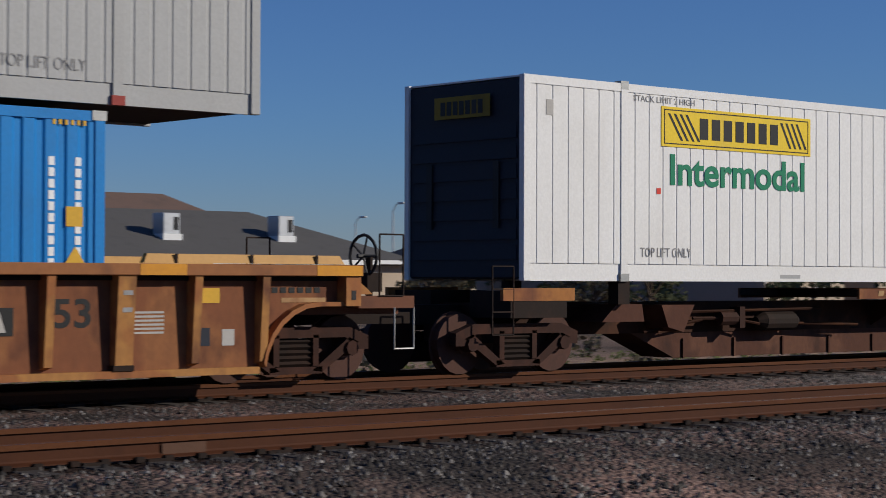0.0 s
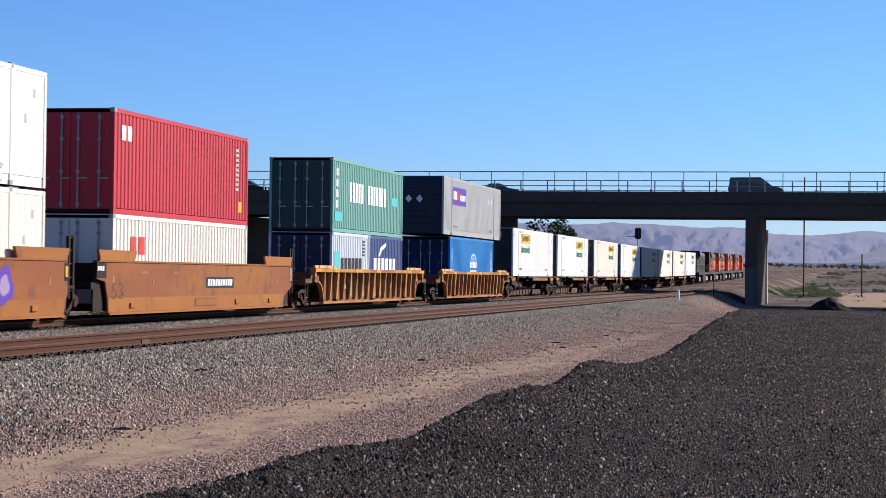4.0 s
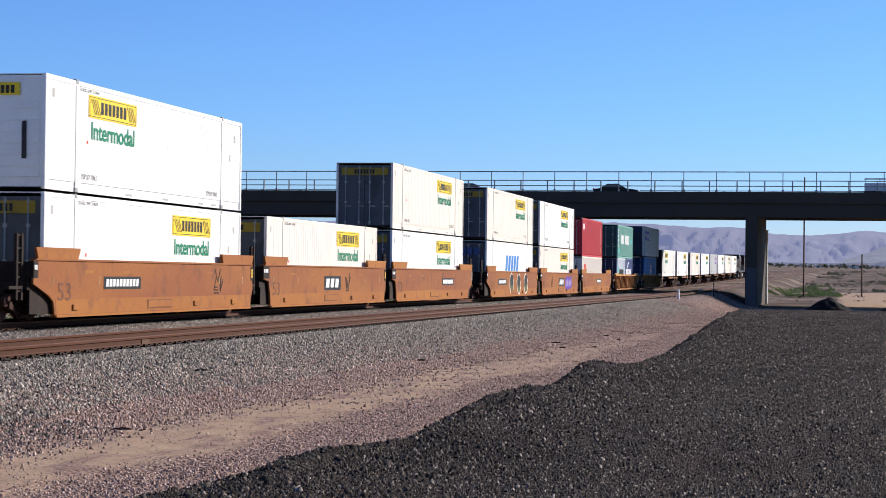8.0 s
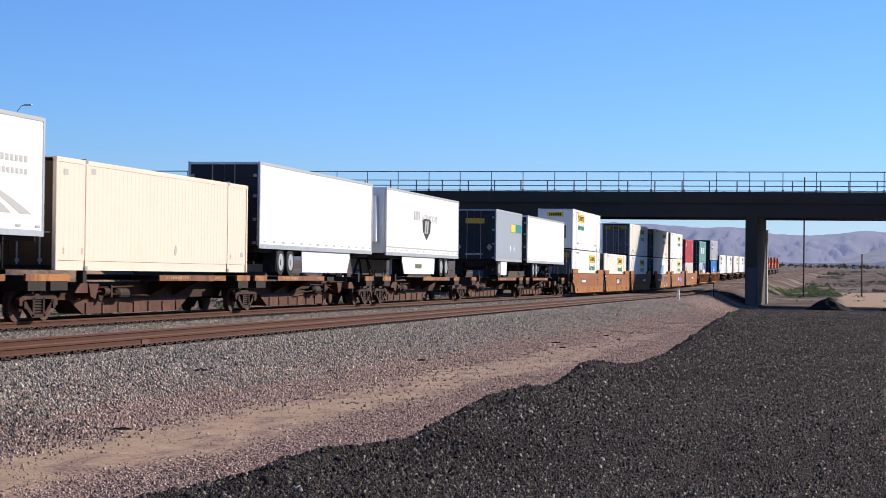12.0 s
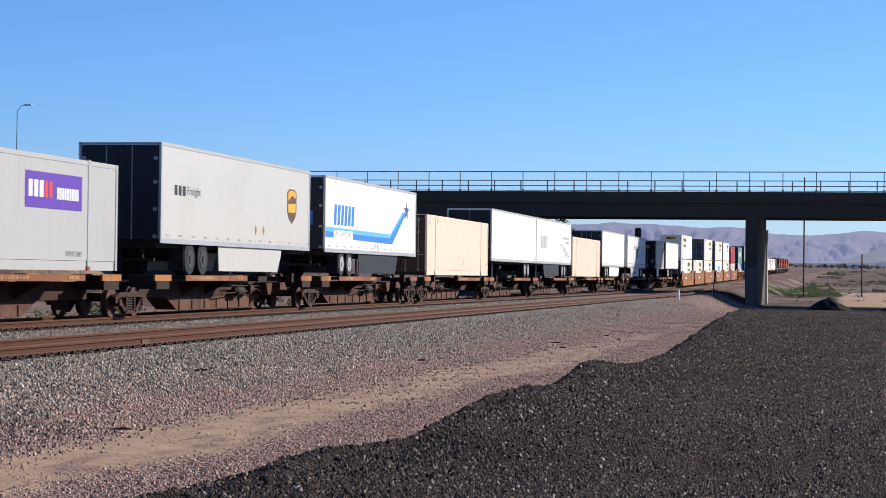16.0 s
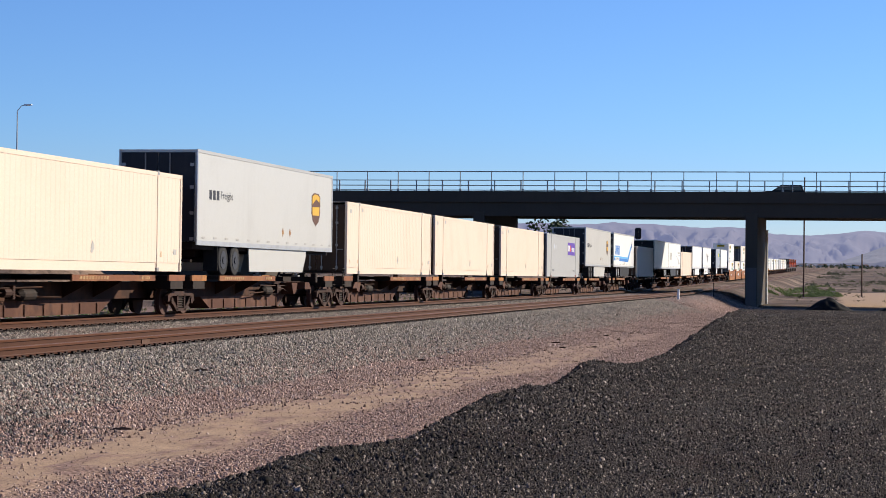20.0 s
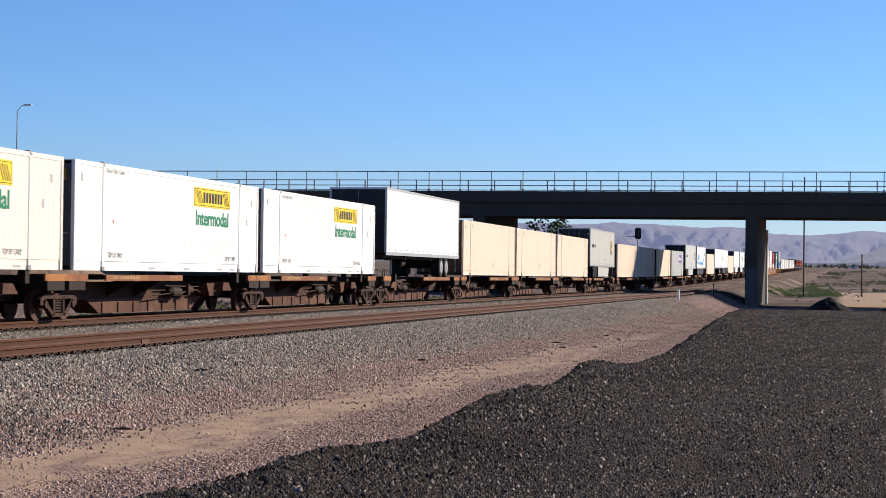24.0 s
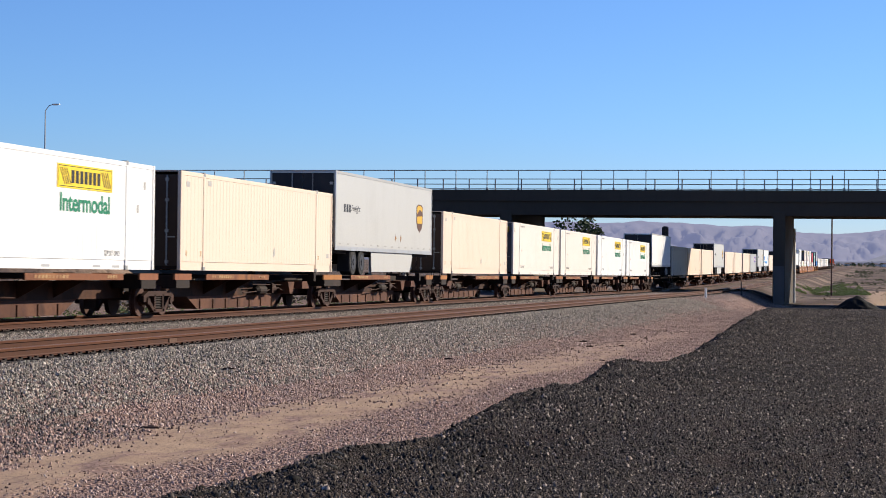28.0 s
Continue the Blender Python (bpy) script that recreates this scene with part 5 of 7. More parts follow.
            blk("reflector", M["pale_patch"], ob, *deep(0.01, 0.006), yk - 0.035, yk + 0.035, 0.92, 1.16, label="small pale upright reflector")
        for yk in (-5.6, -2.9, 4.3):
            blk("worn_patch", M["orange_low"], ob, *deep(0.01, 0.003), yk - 0.28, yk + 0.28, 1.22, 1.30, label="lighter scuffed patch")
        brk = blk("end_bracket", M["undergear"], ob, *deep(0.10, 0.012), -ry - 0.02, -ry + (0.25 if rear else 0.66), 1.10, 1.51, label="dark grey bracket at the end")
        if s > 0:
            bars(M["sign_white"], brk, 1.492, -ry + 0.03, 1.30, 0.18 if rear else 0.5, 0.12, 3)
        fb = blk("end_bracket", M["steel"] if not joint else M["undergear"], ob, *deep(0.10, 0.012), fy - 0.24, fy + 0.02, 1.02, 1.48, label="end bracket with a stencil")
        if s > 0:
            blk("reflector", M["pale_patch" if not joint else "gold"], fb, 1.491, 1.495, fy - 0.19, fy - 0.04, 1.12, 1.40)
        blk("top_flange", M["orange_car"], ob, *deep(0.16, 0.03), -ry + 0.1, fy - 0.1, 1.53, 1.58)
        blk("bottom_flange", M["orange_low"], ob, *deep(0.16, 0.04), y0, y1, 0.10, 0.16)
        for y, a, b in ((-ry + 1.65, 1.35, 1.2), (fy - 1.65, 1.45, 1.6)):
            bm = bmesh.new()
            prism(bm, [(y - a, 1.58), (y - a - 0.14, 1.86), (y + b + 0.16, 1.86), (y + b, 1.58)], "x", *deep(0.08, -0.005))
            part("container_guide", bm, M["orange_low"], ob)
            blk("guide_back", M["brown"], ob, *deep(0.16, -0.081), y - 1.2, y + 1.1, 1.585, 1.80)
            e = 1 if y > 0 else -1
            # Added dark plate, keeps the sunlit container from showing behind the end arch.
            blk("inner_plate", M["undergear"], ob, *deep(0.165, -0.12), *sorted((y + e * 1.6, y - e * 0.6)), 0.20, 1.52)
    blk("well_floor", M["undergear"], ob, -1.40, 1.40, -ry + 1.6, fy - 1.2, 0.18, 0.28)
    for e, end, full in ((1, fy, not joint), (-1, ry, bool(rear))):
        y0, y1 = sorted((e * (end - 1.2), e * (end + 0.1)))
        blk("end_platform", M["undergear"], ob, -1.36, 1.36, y0, y1, 0.80, 0.98)
        blk("end_bulkhead", M["undergear"], ob, -1.38, 1.38, *sorted((e * (end - 0.75), e * (end - 0.65))), 0.98, 1.50)
        if e < 0 and not full:
            continue
        for xs in (1.22, -1.22):
            y = e * (end + (0.75 if e > 0 else 0.32))
            ladder = blk("end_ladder", M["undergear"], ob, xs - 0.04, xs + 0.04, y - 0.20, y - 0.10, 0.55, 2.18, bevel=0.006, label="dark rusty ladder post at the end")
            blk("ladder_rail", M["undergear"], ladder, xs - 0.04, xs + 0.04, y + 0.10, y + 0.20, 0.55, 2.18)
            for z in (0.75, 1.1, 1.45, 1.8, 2.12):
                blk("rung", M["undergear"], ladder, xs - 0.015, xs + 0.015, y - 0.13, y + 0.13, z, z + 0.035)
            blk("ladder_foot", M["undergear"], ob, xs - 0.05, xs + 0.05, *sorted((e * (end - 0.1), e * (end + 0.95))), 0.82, 0.90)
        tail = e * (end + (1.1 if full else 0.55))
        blk("coupler", M["undergear"], ob, -0.16, 0.16, *sorted((e * (end - 0.1), tail)), 0.68, 0.95)
    if front:
        bogie(ob, fy + 0.55 if joint else fy - 0.45)
    if rear:
        bogie(ob, -ry + 0.45)
    for y, kind in marks:
        if kind == "plate":
            pl = blk("number_panel", M["sign_black"], ob, 1.481, 1.487, y, y + 2.8, 0.80, 1.14, label="black panel with white marks")
            bars(M["sign_white"], pl, 1.487, y + 0.15, 0.87, 2.5, 0.20, 10, slant=0.04)
        elif kind == "logo":
            pl = blk("number_panel", M["sign_black"], ob, 1.481, 1.487, y, y + 2.45, 0.66, 1.20, label="black panel with white marks")
            bars(M["sign_white"], pl, 1.487, y + 0.2, 0.76, 2.05, 0.34, 3, slant=0.1)
        elif kind == "53":
            letters("53", 0.46, 0.85, M["brown"], ob, 1.487, y, 0.52, label="faded dark stencilled number")
        elif kind == "graffiti":
            for c in (0, 2.55, 5.15):
                bm = bmesh.new()
                ring = [q * math.tau / 28 for q in range(28)]
                pts = [(y + c + (0.74 + 0.07 * math.sin(6 * a + c)) * math.cos(a) - 0.10 * math.sin(a), 0.84 + (0.63 + 0.04 * math.sin(5 * a + c)) * math.sin(a)) for a in ring]
                prism(bm, pts, "x", 1.481, 1.4865)
                part("graffiti_shape", bm, M["cream"], ob, "pale sprayed outline of a figure")
                bm = bmesh.new()
                prism(bm, [(y + c + (p - y - c) * 0.83, 0.84 + (q - 0.84) * 0.86) for p, q in pts], "x", 1.481, 1.488)
                part("graffiti_base", bm, M["leaf_olive"], ob, "dark olive sprayed filling")
                bm = bmesh.new()
                prism(bm, [(y + c + 0.02 + 0.56 * math.cos(a), 1.04 + 0.36 * math.sin(a) + 0.04 * math.sin(3 * a + c)) for a in ring], "x", 1.481, 1.489)
                part("graffiti_shape", bm, M["sign_black"], ob, "dark grey sprayed oval")
        elif kind == "tag":
            for k_, (c, r, z) in enumerate(((0.3, 0.52, 0.80), (1.05, 0.60, 0.88), (1.85, 0.55, 0.82), (2.6, 0.50, 0.92))):
                for grow, key, words in ((1.0, "sign_purple", "purple sprayed loop"), (0.55, "lilac", "lilac filling of a sprayed loop")):
                    bm = bmesh.new()
                    ring = [q * math.tau / 20 for q in range(20)]
                    prism(bm, [(y + c + r * grow * (1 + 0.15 * math.sin(3 * a + k_)) * math.cos(a), z + 0.46 * grow * (1 + 0.12 * math.sin(4 * a + k_)) * math.sin(a)) for a in ring], "x", 1.481, 1.486 + 0.001 * k_ + (0.0006 if grow < 1 else 0))
                    part("graffiti_shape", bm, M[key], ob, words)
        else:
            rng = random.Random(int(y * 10))
            for i in range(6):
                a, b = y + rng.random() * 0.8, 0.6 + rng.random() * 0.4
                lean = rng.uniform(-0.35, 0.35)
                bm = bmesh.new()
                prism(bm, [(a, b), (a + 0.06, b), (a + 0.06 + lean, b + 0.42), (a + lean, b + 0.42)], "x", 1.481, 1.4855 + 0.0002 * i)
                part("spray_stroke", bm, M["undergear"], ob, "dark sprayed paint stroke")
            for i in range(3):
                blk("spray_stroke", M["undergear"], ob, 1.481, 1.4855, y + 0.1, y + 0.55 - 0.06 * i, 0.62 + 0.09 * i, 0.66 + 0.09 * i, label="dark sprayed paint stroke")
    return ob


def spine_car(deck="f", front=True, rear=True, tint="yellow_car"):
    """One unit of a spine car: a box sill, end saddles, a wheel deck towards its front or rear; bogies at given places."""
    ob = thing("spine_car", "rusty skeletal spine car unit with orange deck edges", "rail car", "spine cars")
    h = 8.1
    # One rusty sill in two colours: shade in the upper, sunlight in the belly.
    blk("centre_sill", M["sill"], ob, -0.36, 0.36, -h - 0.1, h + 0.1, 0.50, 0.98)
    bm = bmesh.new()
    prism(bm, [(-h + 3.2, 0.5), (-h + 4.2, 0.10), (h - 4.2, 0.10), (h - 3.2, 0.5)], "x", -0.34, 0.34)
    part("fish_belly", bm, M["belly"], ob, "lower sill in a lighter red-brown, sunlight put into its colour")
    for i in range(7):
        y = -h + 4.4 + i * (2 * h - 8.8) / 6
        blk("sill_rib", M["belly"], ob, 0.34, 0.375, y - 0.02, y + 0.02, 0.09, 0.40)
    d = 1 if deck == "f" else -1
    yd0, yd1 = sorted((d * -0.4, d * 5.8))
    for s in (1, -1):
        lo, hi = (0.42, 1.27) if s > 0 else (-1.27, -0.42)
        pl = blk("wheel_deck", M["undergear"], ob, lo, hi, yd0, yd1, 1.06, 1.17)
        blk("deck_edge", M["sheet"], pl, s * 1.27 - 0.03, s * 1.27 + 0.03, yd0, yd1, 1.02, 1.19, label="rusty orange deck edge")
        if s > 0:
            bars(M["pale_patch"], pl, 1.301, yd0 + 0.5, 1.065, 2.1, 0.09, 10, slant=0.03)
            bars(M["pale_patch"], pl, 1.301, yd1 - 1.1, 1.065, 0.7, 0.09, 4)
        for e in (1, -1):
            y = e * (h - 0.35)
            bol = blk("end_saddle", M["undergear"], ob, lo, hi, y - 0.55, y + 0.55, 0.78, 1.16)
            blk("saddle_edge", M[tint], bol, s * 1.25 - 0.03, s * 1.25 + 0.03, y - 0.7, y + 0.7, 1.02, 1.20, label="orange painted saddle edge")
        y = -d * 5.6
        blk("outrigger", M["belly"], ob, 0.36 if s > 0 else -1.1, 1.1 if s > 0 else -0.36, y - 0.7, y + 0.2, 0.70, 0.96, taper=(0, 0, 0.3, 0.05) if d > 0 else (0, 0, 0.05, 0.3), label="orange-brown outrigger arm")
        blk("pedestal", M["undergear"], ob, s * 1.15 - 0.1, s * 1.15 + 0.1, -d * 6.0 - 0.12, -d * 6.0 + 0.12, 0.96, 1.298)
    bm = bmesh.new()
    tube(bm, (0.58, -d * 1.3, 0.66), (0.58, -d * 2.05, 0.66), 0.16, 12)
    tube(bm, (0.58, -d * 2.05, 0.66), (0.58, -d * 2.2, 0.66), 0.16, 12, 0.07)
    tube(bm, (0.58, -d * 1.3, 0.66), (0.58, -d * 1.15, 0.66), 0.16, 12, 0.07)
    part("air_reservoir", bm, M["undergear"], ob, "grimy air tank slung beside the sill", bevel=0.004)
    bm = bmesh.new()
    tube(bm, (0.60, -d * 2.75, 0.72), (0.60, -d * 3.15, 0.72), 0.12, 10)
    tube(bm, (0.60, -d * 3.15, 0.72), (0.60, -d * 3.75, 0.72), 0.025, 5)
    box(bm, 0.5, 0.72, *sorted((-d * 2.62, -d * 2.75)), 0.56, 0.90)
    part("brake_cylinder", bm, M["truck_iron"], ob)
    bm = bmesh.new()
    for y0, y1, z0, z1 in ((-0.6, -4.5, 0.86, 0.82), (-2.2, -2.75, 0.62, 0.70), (-3.6, -4.9, 0.70, 0.52), (0.4, -1.2, 0.58, 0.62)):
        tube(bm, (0.66, d * y0, z0), (0.62, d * y1, z1), 0.022, 5)
    part("brake_pipe", bm, M["sill"], ob)
    bm = bmesh.new()
    prism(bm, [(-d * 4.0, 0.94), (-d * 4.75, 0.94), (-d * 4.6, 0.60), (-d * 4.25, 0.52)], "x", 0.40, 0.86)
    part("lever_bracket", bm, M["belly"], ob, "rusty bracket plate")
    for y in (1.2, 3.4):
        bm = bmesh.new()
        prism(bm, [(0.36, 0.55), (0.36, 0.98), (1.2, 1.06), (1.2, 1.0)], "y", d * y - 0.03, d * y + 0.03)
        part("deck_gusset", bm, M["sill"], ob)
    for e, own in ((1, front), (-1, rear)):
        blk("coupler", M["undergear"], ob, -0.14, 0.14, *sorted((e * h, e * max(h + 0.9, 0 if own in (True, False) else own))), 0.68, 0.96)
        if own is not False:
            bogie(ob, e * (h - 0.15) if own is True else own)
        if own is True:
            side_ladder(ob, 1.27, e * (h + 0.35) - 0.2, 0.55, 1.5)
    return ob


def trailer_wheels(parent, y, axles=(-0.62, 0.62), hub=("zinc", "pale steel hub")):
    for s in (1, -1):
        for d in axles:
            bm = bmesh.new()
            tube(bm, (s * 0.76, y + d, 0.52), (s * 1.22, y + d, 0.52), 0.50, 22)
            tyre = part("wheel", bm, M["rubber"], parent, bevel=0.03)
            bm = bmesh.new()
            tube(bm, (s * 1.15, y + d, 0.52), (s * 1.235, y + d, 0.52), 0.30, 16)
            tube(bm, (s * 1.2, y + d, 0.52), (s * 1.26, y + d, 0.52), 0.12, 8)
            part("hub", bm, M[hub[0]], tyre, hub[1])
    bm = bmesh.new()
    for d in axles:
        tube(bm, (-0.9, y + d, 0.52), (0.9, y + d, 0.52), 0.08, 6)
    box(bm, -0.5, 0.5, y - 1.4, y + 1.4, 0.6, 0.85)
    part("slider_frame", bm, M["undergear"], parent)


def trailer(label, mat_key, wheels, skirt="", rail="zinc", kind=""):
    """Highway semi-trailer; base at its wheels' foot. wheels: 'r' or 'f', the end (-Y or +Y) they are at."""
    ob = thing("semi_trailer", label, "trailer", "semi-trailers on flat cars")
    m, h, z0, z1 = M[mat_key], L53 / 2, 0.96, 3.93
    d = -1 if wheels == "r" else 1
    blk("box_body", m, ob, -W, W, -h + 0.03, h - 0.03, z0 + 0.12, z1 - 0.06)
    for s in (1, -1):
        lo, hi = (W - 0.03, W + 0.014) if s > 0 else (-W - 0.014, -W + 0.03)
        base = blk("base_rail", M[rail], ob, lo, hi, -h + 0.02, h - 0.02, z0, z0 + 0.15)
        blk("top_rail", M["grey"], ob, lo, hi, -h + 0.02, h - 0.02, z1 - 0.10, z1)
        bm = bmesh.new()
        box(bm, s * (W + 0.012), s * (W + 0.016), 0, 0.28, z0 + 0.22, z0 + 0.275)
        strip = finish(bm, M["sign_grey"], "marker_strip")
        for i in range(14 if s > 0 else 0):
            mk = new("marker_strip", strip)
            mk.parent, mk.location = base, (0, -h + 0.5 + i * (2 * h - 1.0) / 13, 0)
        for e in (1, -1):
            blk("corner_post", M["zinc"], ob, lo, hi, *sorted((e * h, e * (h - 0.1))), z0, z1)
        if skirt:
            a, b = sorted((-d * 4.6, d * (h - 5.6))) if h > 5 else (-2.5, -0.4)
            bm = bmesh.new()
            c0, c1 = ((0.08, 0.45) if d < 0 else (0.45, 0.08)) if h > 5 else (0.02, 0.12)
            prism(bm, [(a, z0), (a, z0 - 0.2), (a + c0, 0.16), (b - c1, 0.16), (b, z0 - 0.2), (b, z0)], "x", s * 1.2 - 0.015, s * 1.2 + 0.015)
            part("side_skirt", bm, M[skirt], ob, "flat side skirt panel with cut corners")
        tube_y = -d * (h - 3.2)
        bm = bmesh.new()
        tube(bm, (s * 0.75, tube_y, 0.05), (s * 0.75, tube_y, z0), 0.06, 6)
        tube(bm, (s * 0.75, tube_y, 0.75), (s * 0.75, tube_y + d * 0.7, z0), 0.03, 5)
        box(bm, s * 0.75 - 0.12, s * 0.75 + 0.12, tube_y - 0.14, tube_y + 0.14, 0.0, 0.06)
        part("landing_leg", bm, M["steel"], ob)
    blk("roof", m, ob, -W + 0.02, W - 0.02, -h + 0.05, h - 0.05, z1 - 0.05, z1 - 0.01)
    blk("underframe", M["undergear"], ob, -1.1, 1.1, -h + 0.1, h - 0.1, z0 - 0.12, z0 + 0.1)
    for s in (1, -1):
        y = -h
        # kind 'dark': end panels far darker than the sides, shade put into the colour.
        leaf = blk("rear_door" if wheels == "r" else "front_panel", m if kind != "dark" else M["darkskirt"], ob, 0.01 if s > 0 else -W + 0.08, W - 0.08 if s > 0 else -0.01, y - 0.015, y + 0.03, z0 + 0.1, z1 - 0.1, bevel=0.006)
        if wheels == "r":
            bm = bmesh.new()
            tube(bm, (s * 0.4, y - 0.04, z0 + 0.1), (s * 0.4, y - 0.04, z1 - 0.12), 0.02, 5)
            for z in (1.1, 1.9, 2.7, 3.4):
                box(bm, s * (W - 0.16) - 0.06, s * (W - 0.16) + 0.06, y - 0.03, y, z, z + 0.1)
            part("lock_rod", bm, M["steel"], leaf)
    if wheels == "r":
        bm = bmesh.new()
        box(bm, -1.1, 1.1, -h - 0.02, -h + 0.08, 0.42, 0.52)
        for s in (1, -1):
            box(bm, s * 0.7 - 0.05, s * 0.7 + 0.05, -h, -h + 0.08, 0.5, z0)
        part("underride_guard", bm, M["undergear"], ob)
    if h > 5:
        trailer_wheels(ob, d * (h - 3.45), hub=("slate", "dark steel hub") if mat_key == "silver" else ("zinc", "pale steel hub"))
    else:
        trailer_wheels(ob, d * (h - 1.4), (0.0,))
    y = -d * (h - 0.95)
    bm = bmesh.new()
    for sx in (1, -1):
        tube(bm, (sx * 0.42, y - d * 0.1, 0.0), (sx * 0.16, y, z0 - 0.1), 0.055, 6)
        tube(bm, (sx * 0.30, y + d * 1.1, 0.0), (sx * 0.16, y, z0 - 0.14), 0.045, 6)
        tube(bm, (sx * 0.36, y - d * 0.08, 0.32), (sx * 0.26, y + d * 0.75, 0.28), 0.03, 5)
    box(bm, -0.34, 0.34, y - 0.3, y + 0.3, z0 - 0.12, z0 - 0.02)
    box(bm, -0.5, 0.5, y - 0.14, y + 0.14, 0.0, 0.10)
    part("hitch_stand", bm, M["undergear"], ob, "braced steel hitch stand under the nose")
    for sx in (1, -1):
        bm = bmesh.new()
        box(bm, sx * 0.98 - 0.24, sx * 0.98 + 0.24, *sorted((d * (h - 2.28) if h > 5 else d * (h - 0.72), d * (h - 2.25) if h > 5 else d * (h - 0.69))), 0.16, z0 - 0.02)
        part("mud_flap", bm, M["rubber"], ob)
    for yy in (-d * (h - 4.4), -d * (h - 6.0), d * (h - 6.2)):
        blk("cross_member", M["undergear"], ob, -1.15, 1.15, yy - 0.05, yy + 0.05, z0 - 0.16, z0)
    bm = bmesh.new()
    tube(bm, (0.7, -d * (h - 4.9), z0 - 0.3), (0.7, -d * (h - 5.7), z0 - 0.3), 0.17, 10)
    part("air_reservoir", bm, M["undergear"], ob)
    return ob


def diamonds(ob, ys, z, material, r=0.16):
    for y in ys:
        bm = bmesh.new()
        prism(bm, [(y, z - r * 1.3), (y + r, z), (y, z + r * 1.3), (y - r, z)], "x", W + 0.002, W + 0.008)
        part("diamond_placard", bm, material, ob)


T = -L53 / 2  # rear end of a trailer


def parcel_trailer():
    ob = trailer("silver semi-trailer with a gold and brown shield", "silver", "r", "silver", "zinc", "dark")
    bars(M["slate"], ob, W, T + 1.2, 2.42, 1.1, 0.30, 3)
    letters("Freight", 0.32, 1.25, M["slate"], ob, W + 0.004, T + 2.35, 2.40, label="grey word on the side")
    y, z = T + 13.75, 1.95
    bm = bmesh.new()
    pts = [(y - 0.6, z + 1.08), (y - 0.3, z + 1.2), (y + 0.3, z + 1.2), (y + 0.6, z + 1.08), (y + 0.6, z + 0.42), (y + 0.42, z + 0.15), (y, z - 0.05), (y - 0.42, z + 0.15), (y - 0.6, z + 0.42)]
    prism(bm, pts, "x", W, W + 0.006)
    sh = part("shield_mark", bm, M["shield_brown"], ob, "brown and gold shield")
    bm = bmesh.new()
    prism(bm, [(y - 0.5, z + 1.06), (y - 0.2, z + 1.15), (y + 0.2, z + 1.15), (y + 0.5, z + 1.06), (y + 0.5, z + 0.86), (y, z + 0.98), (y - 0.5, z + 0.76)], "x", W + 0.006, W + 0.010)
    prism(bm, [(y - 0.5, z + 0.66), (y + 0.5, z + 0.70), (y + 0.46, z + 0.36), (y - 0.46, z + 0.36)], "x", W + 0.006, W + 0.010)
    part("shield_band", bm, M["gold"], sh)
    diamonds(ob, (T + 9.4, T + 10.3), 1.58, M["pale_patch"], 0.12)
    return ob


def swoosh_trailer():
    """White trailer with blue marks, a blue ribbon that climbs to a star."""
    ob = trailer("white semi-trailer with a blue ribbon and star", "white", "r", "darkskirt", "zinc", "dark")
    bars(M["sign_blue"], ob, W, T + 1.35, 2.05, 3.3, 0.80, 6, slant=0.12)
    blk("name_panel", M["sign_white"], ob, W, W + 0.007, T + 1.35, T + 4.35, 1.50, 1.84)
    bm = bmesh.new()
    prism(bm, [(T + 0.05, 1.95), (T + 11.0, 1.88), (T + 13.4, 2.95), (T + 13.75, 2.95), (T + 11.0, 1.73), (T + 0.05, 1.79)], "x", W, W + 0.004)
    part("pale_ribbon_mark", bm, M["sky_mark"], ob, "light blue ribbon stripe")
    letters("INTERMODAL", 0.24, 2.5, M["sign_grey"], ob, W + 0.010, T + 1.6, 1.58, label="grey word under the blue marks")
    bm = bmesh.new()
    prism(bm, [(T + 0.05, 1.78), (T + 11.0, 1.72), (T + 13.75, 2.95), (T + 14.0, 2.85), (T + 11.35, 1.45), (T + 0.05, 1.55)], "x", W, W + 0.005)
    part("ribbon_mark", bm, M["sign_blue"], ob, "blue ribbon stripe")
    bm = bmesh.new()
    pts = []
    for i in range(10):
        a, r = math.pi / 2 + i * math.pi / 5, (0.62 if i % 2 == 0 else 0.24)
        pts.append((T + 14.15 + r * 0.9 * math.cos(a), 3.0 + r * 0.75 * math.sin(a)))
    c = sum(p[0] for p in pts) / 10, sum(p[1] for p in pts) / 10
    vs = [bm.verts.new((W + 0.007, *p)) for p in pts]
    mid = bm.verts.new((W + 0.010, *c))
    for i in range(10):
        bm.faces.new((vs[i], vs[(i + 1) % 10], mid))
    part("star_mark", bm, M["navy"], ob)
    bm = bmesh.new()
    for i in range(4):
        box(bm, -1.0 + i * 0.5, -0.7 + i * 0.5, T - 0.022, T - 0.016, 2.0, 2.55)
    part("door_lettering_bar", bm, M["sign_blue"], ob)
    diamonds(ob, (T + 8.2, T + 8.7), 1.32, M["sign_grey"], 0.12)
    return ob


def reefer_trailer():
    ob = trailer("white refrigerated semi-trailer with a black shield", "white", "f", "white")
    bars(M["sign_grey"], ob, W, T + 5.6, 2.66, 1.3, 0.42, 4)
    letters("INTERMODAL", 0.34, 3.5, M["sign_grey"], ob, W + 0.004, T + 7.3, 2.62, label="grey word on the side")
    y, z = T + 8.35, 1.78
    bm = bmesh.new()
    prism(bm, [(y - 0.95, z + 0.9), (y - 0.6, z + 1.0), (y + 0.6, z + 1.0), (y + 0.95, z + 0.9), (y + 0.85, z + 0.4), (y, z - 0.02), (y - 0.85, z + 0.4)], "x", W, W + 0.006)
    sh = part("shield_mark", bm, M["sign_black"], ob, "black shield outline")
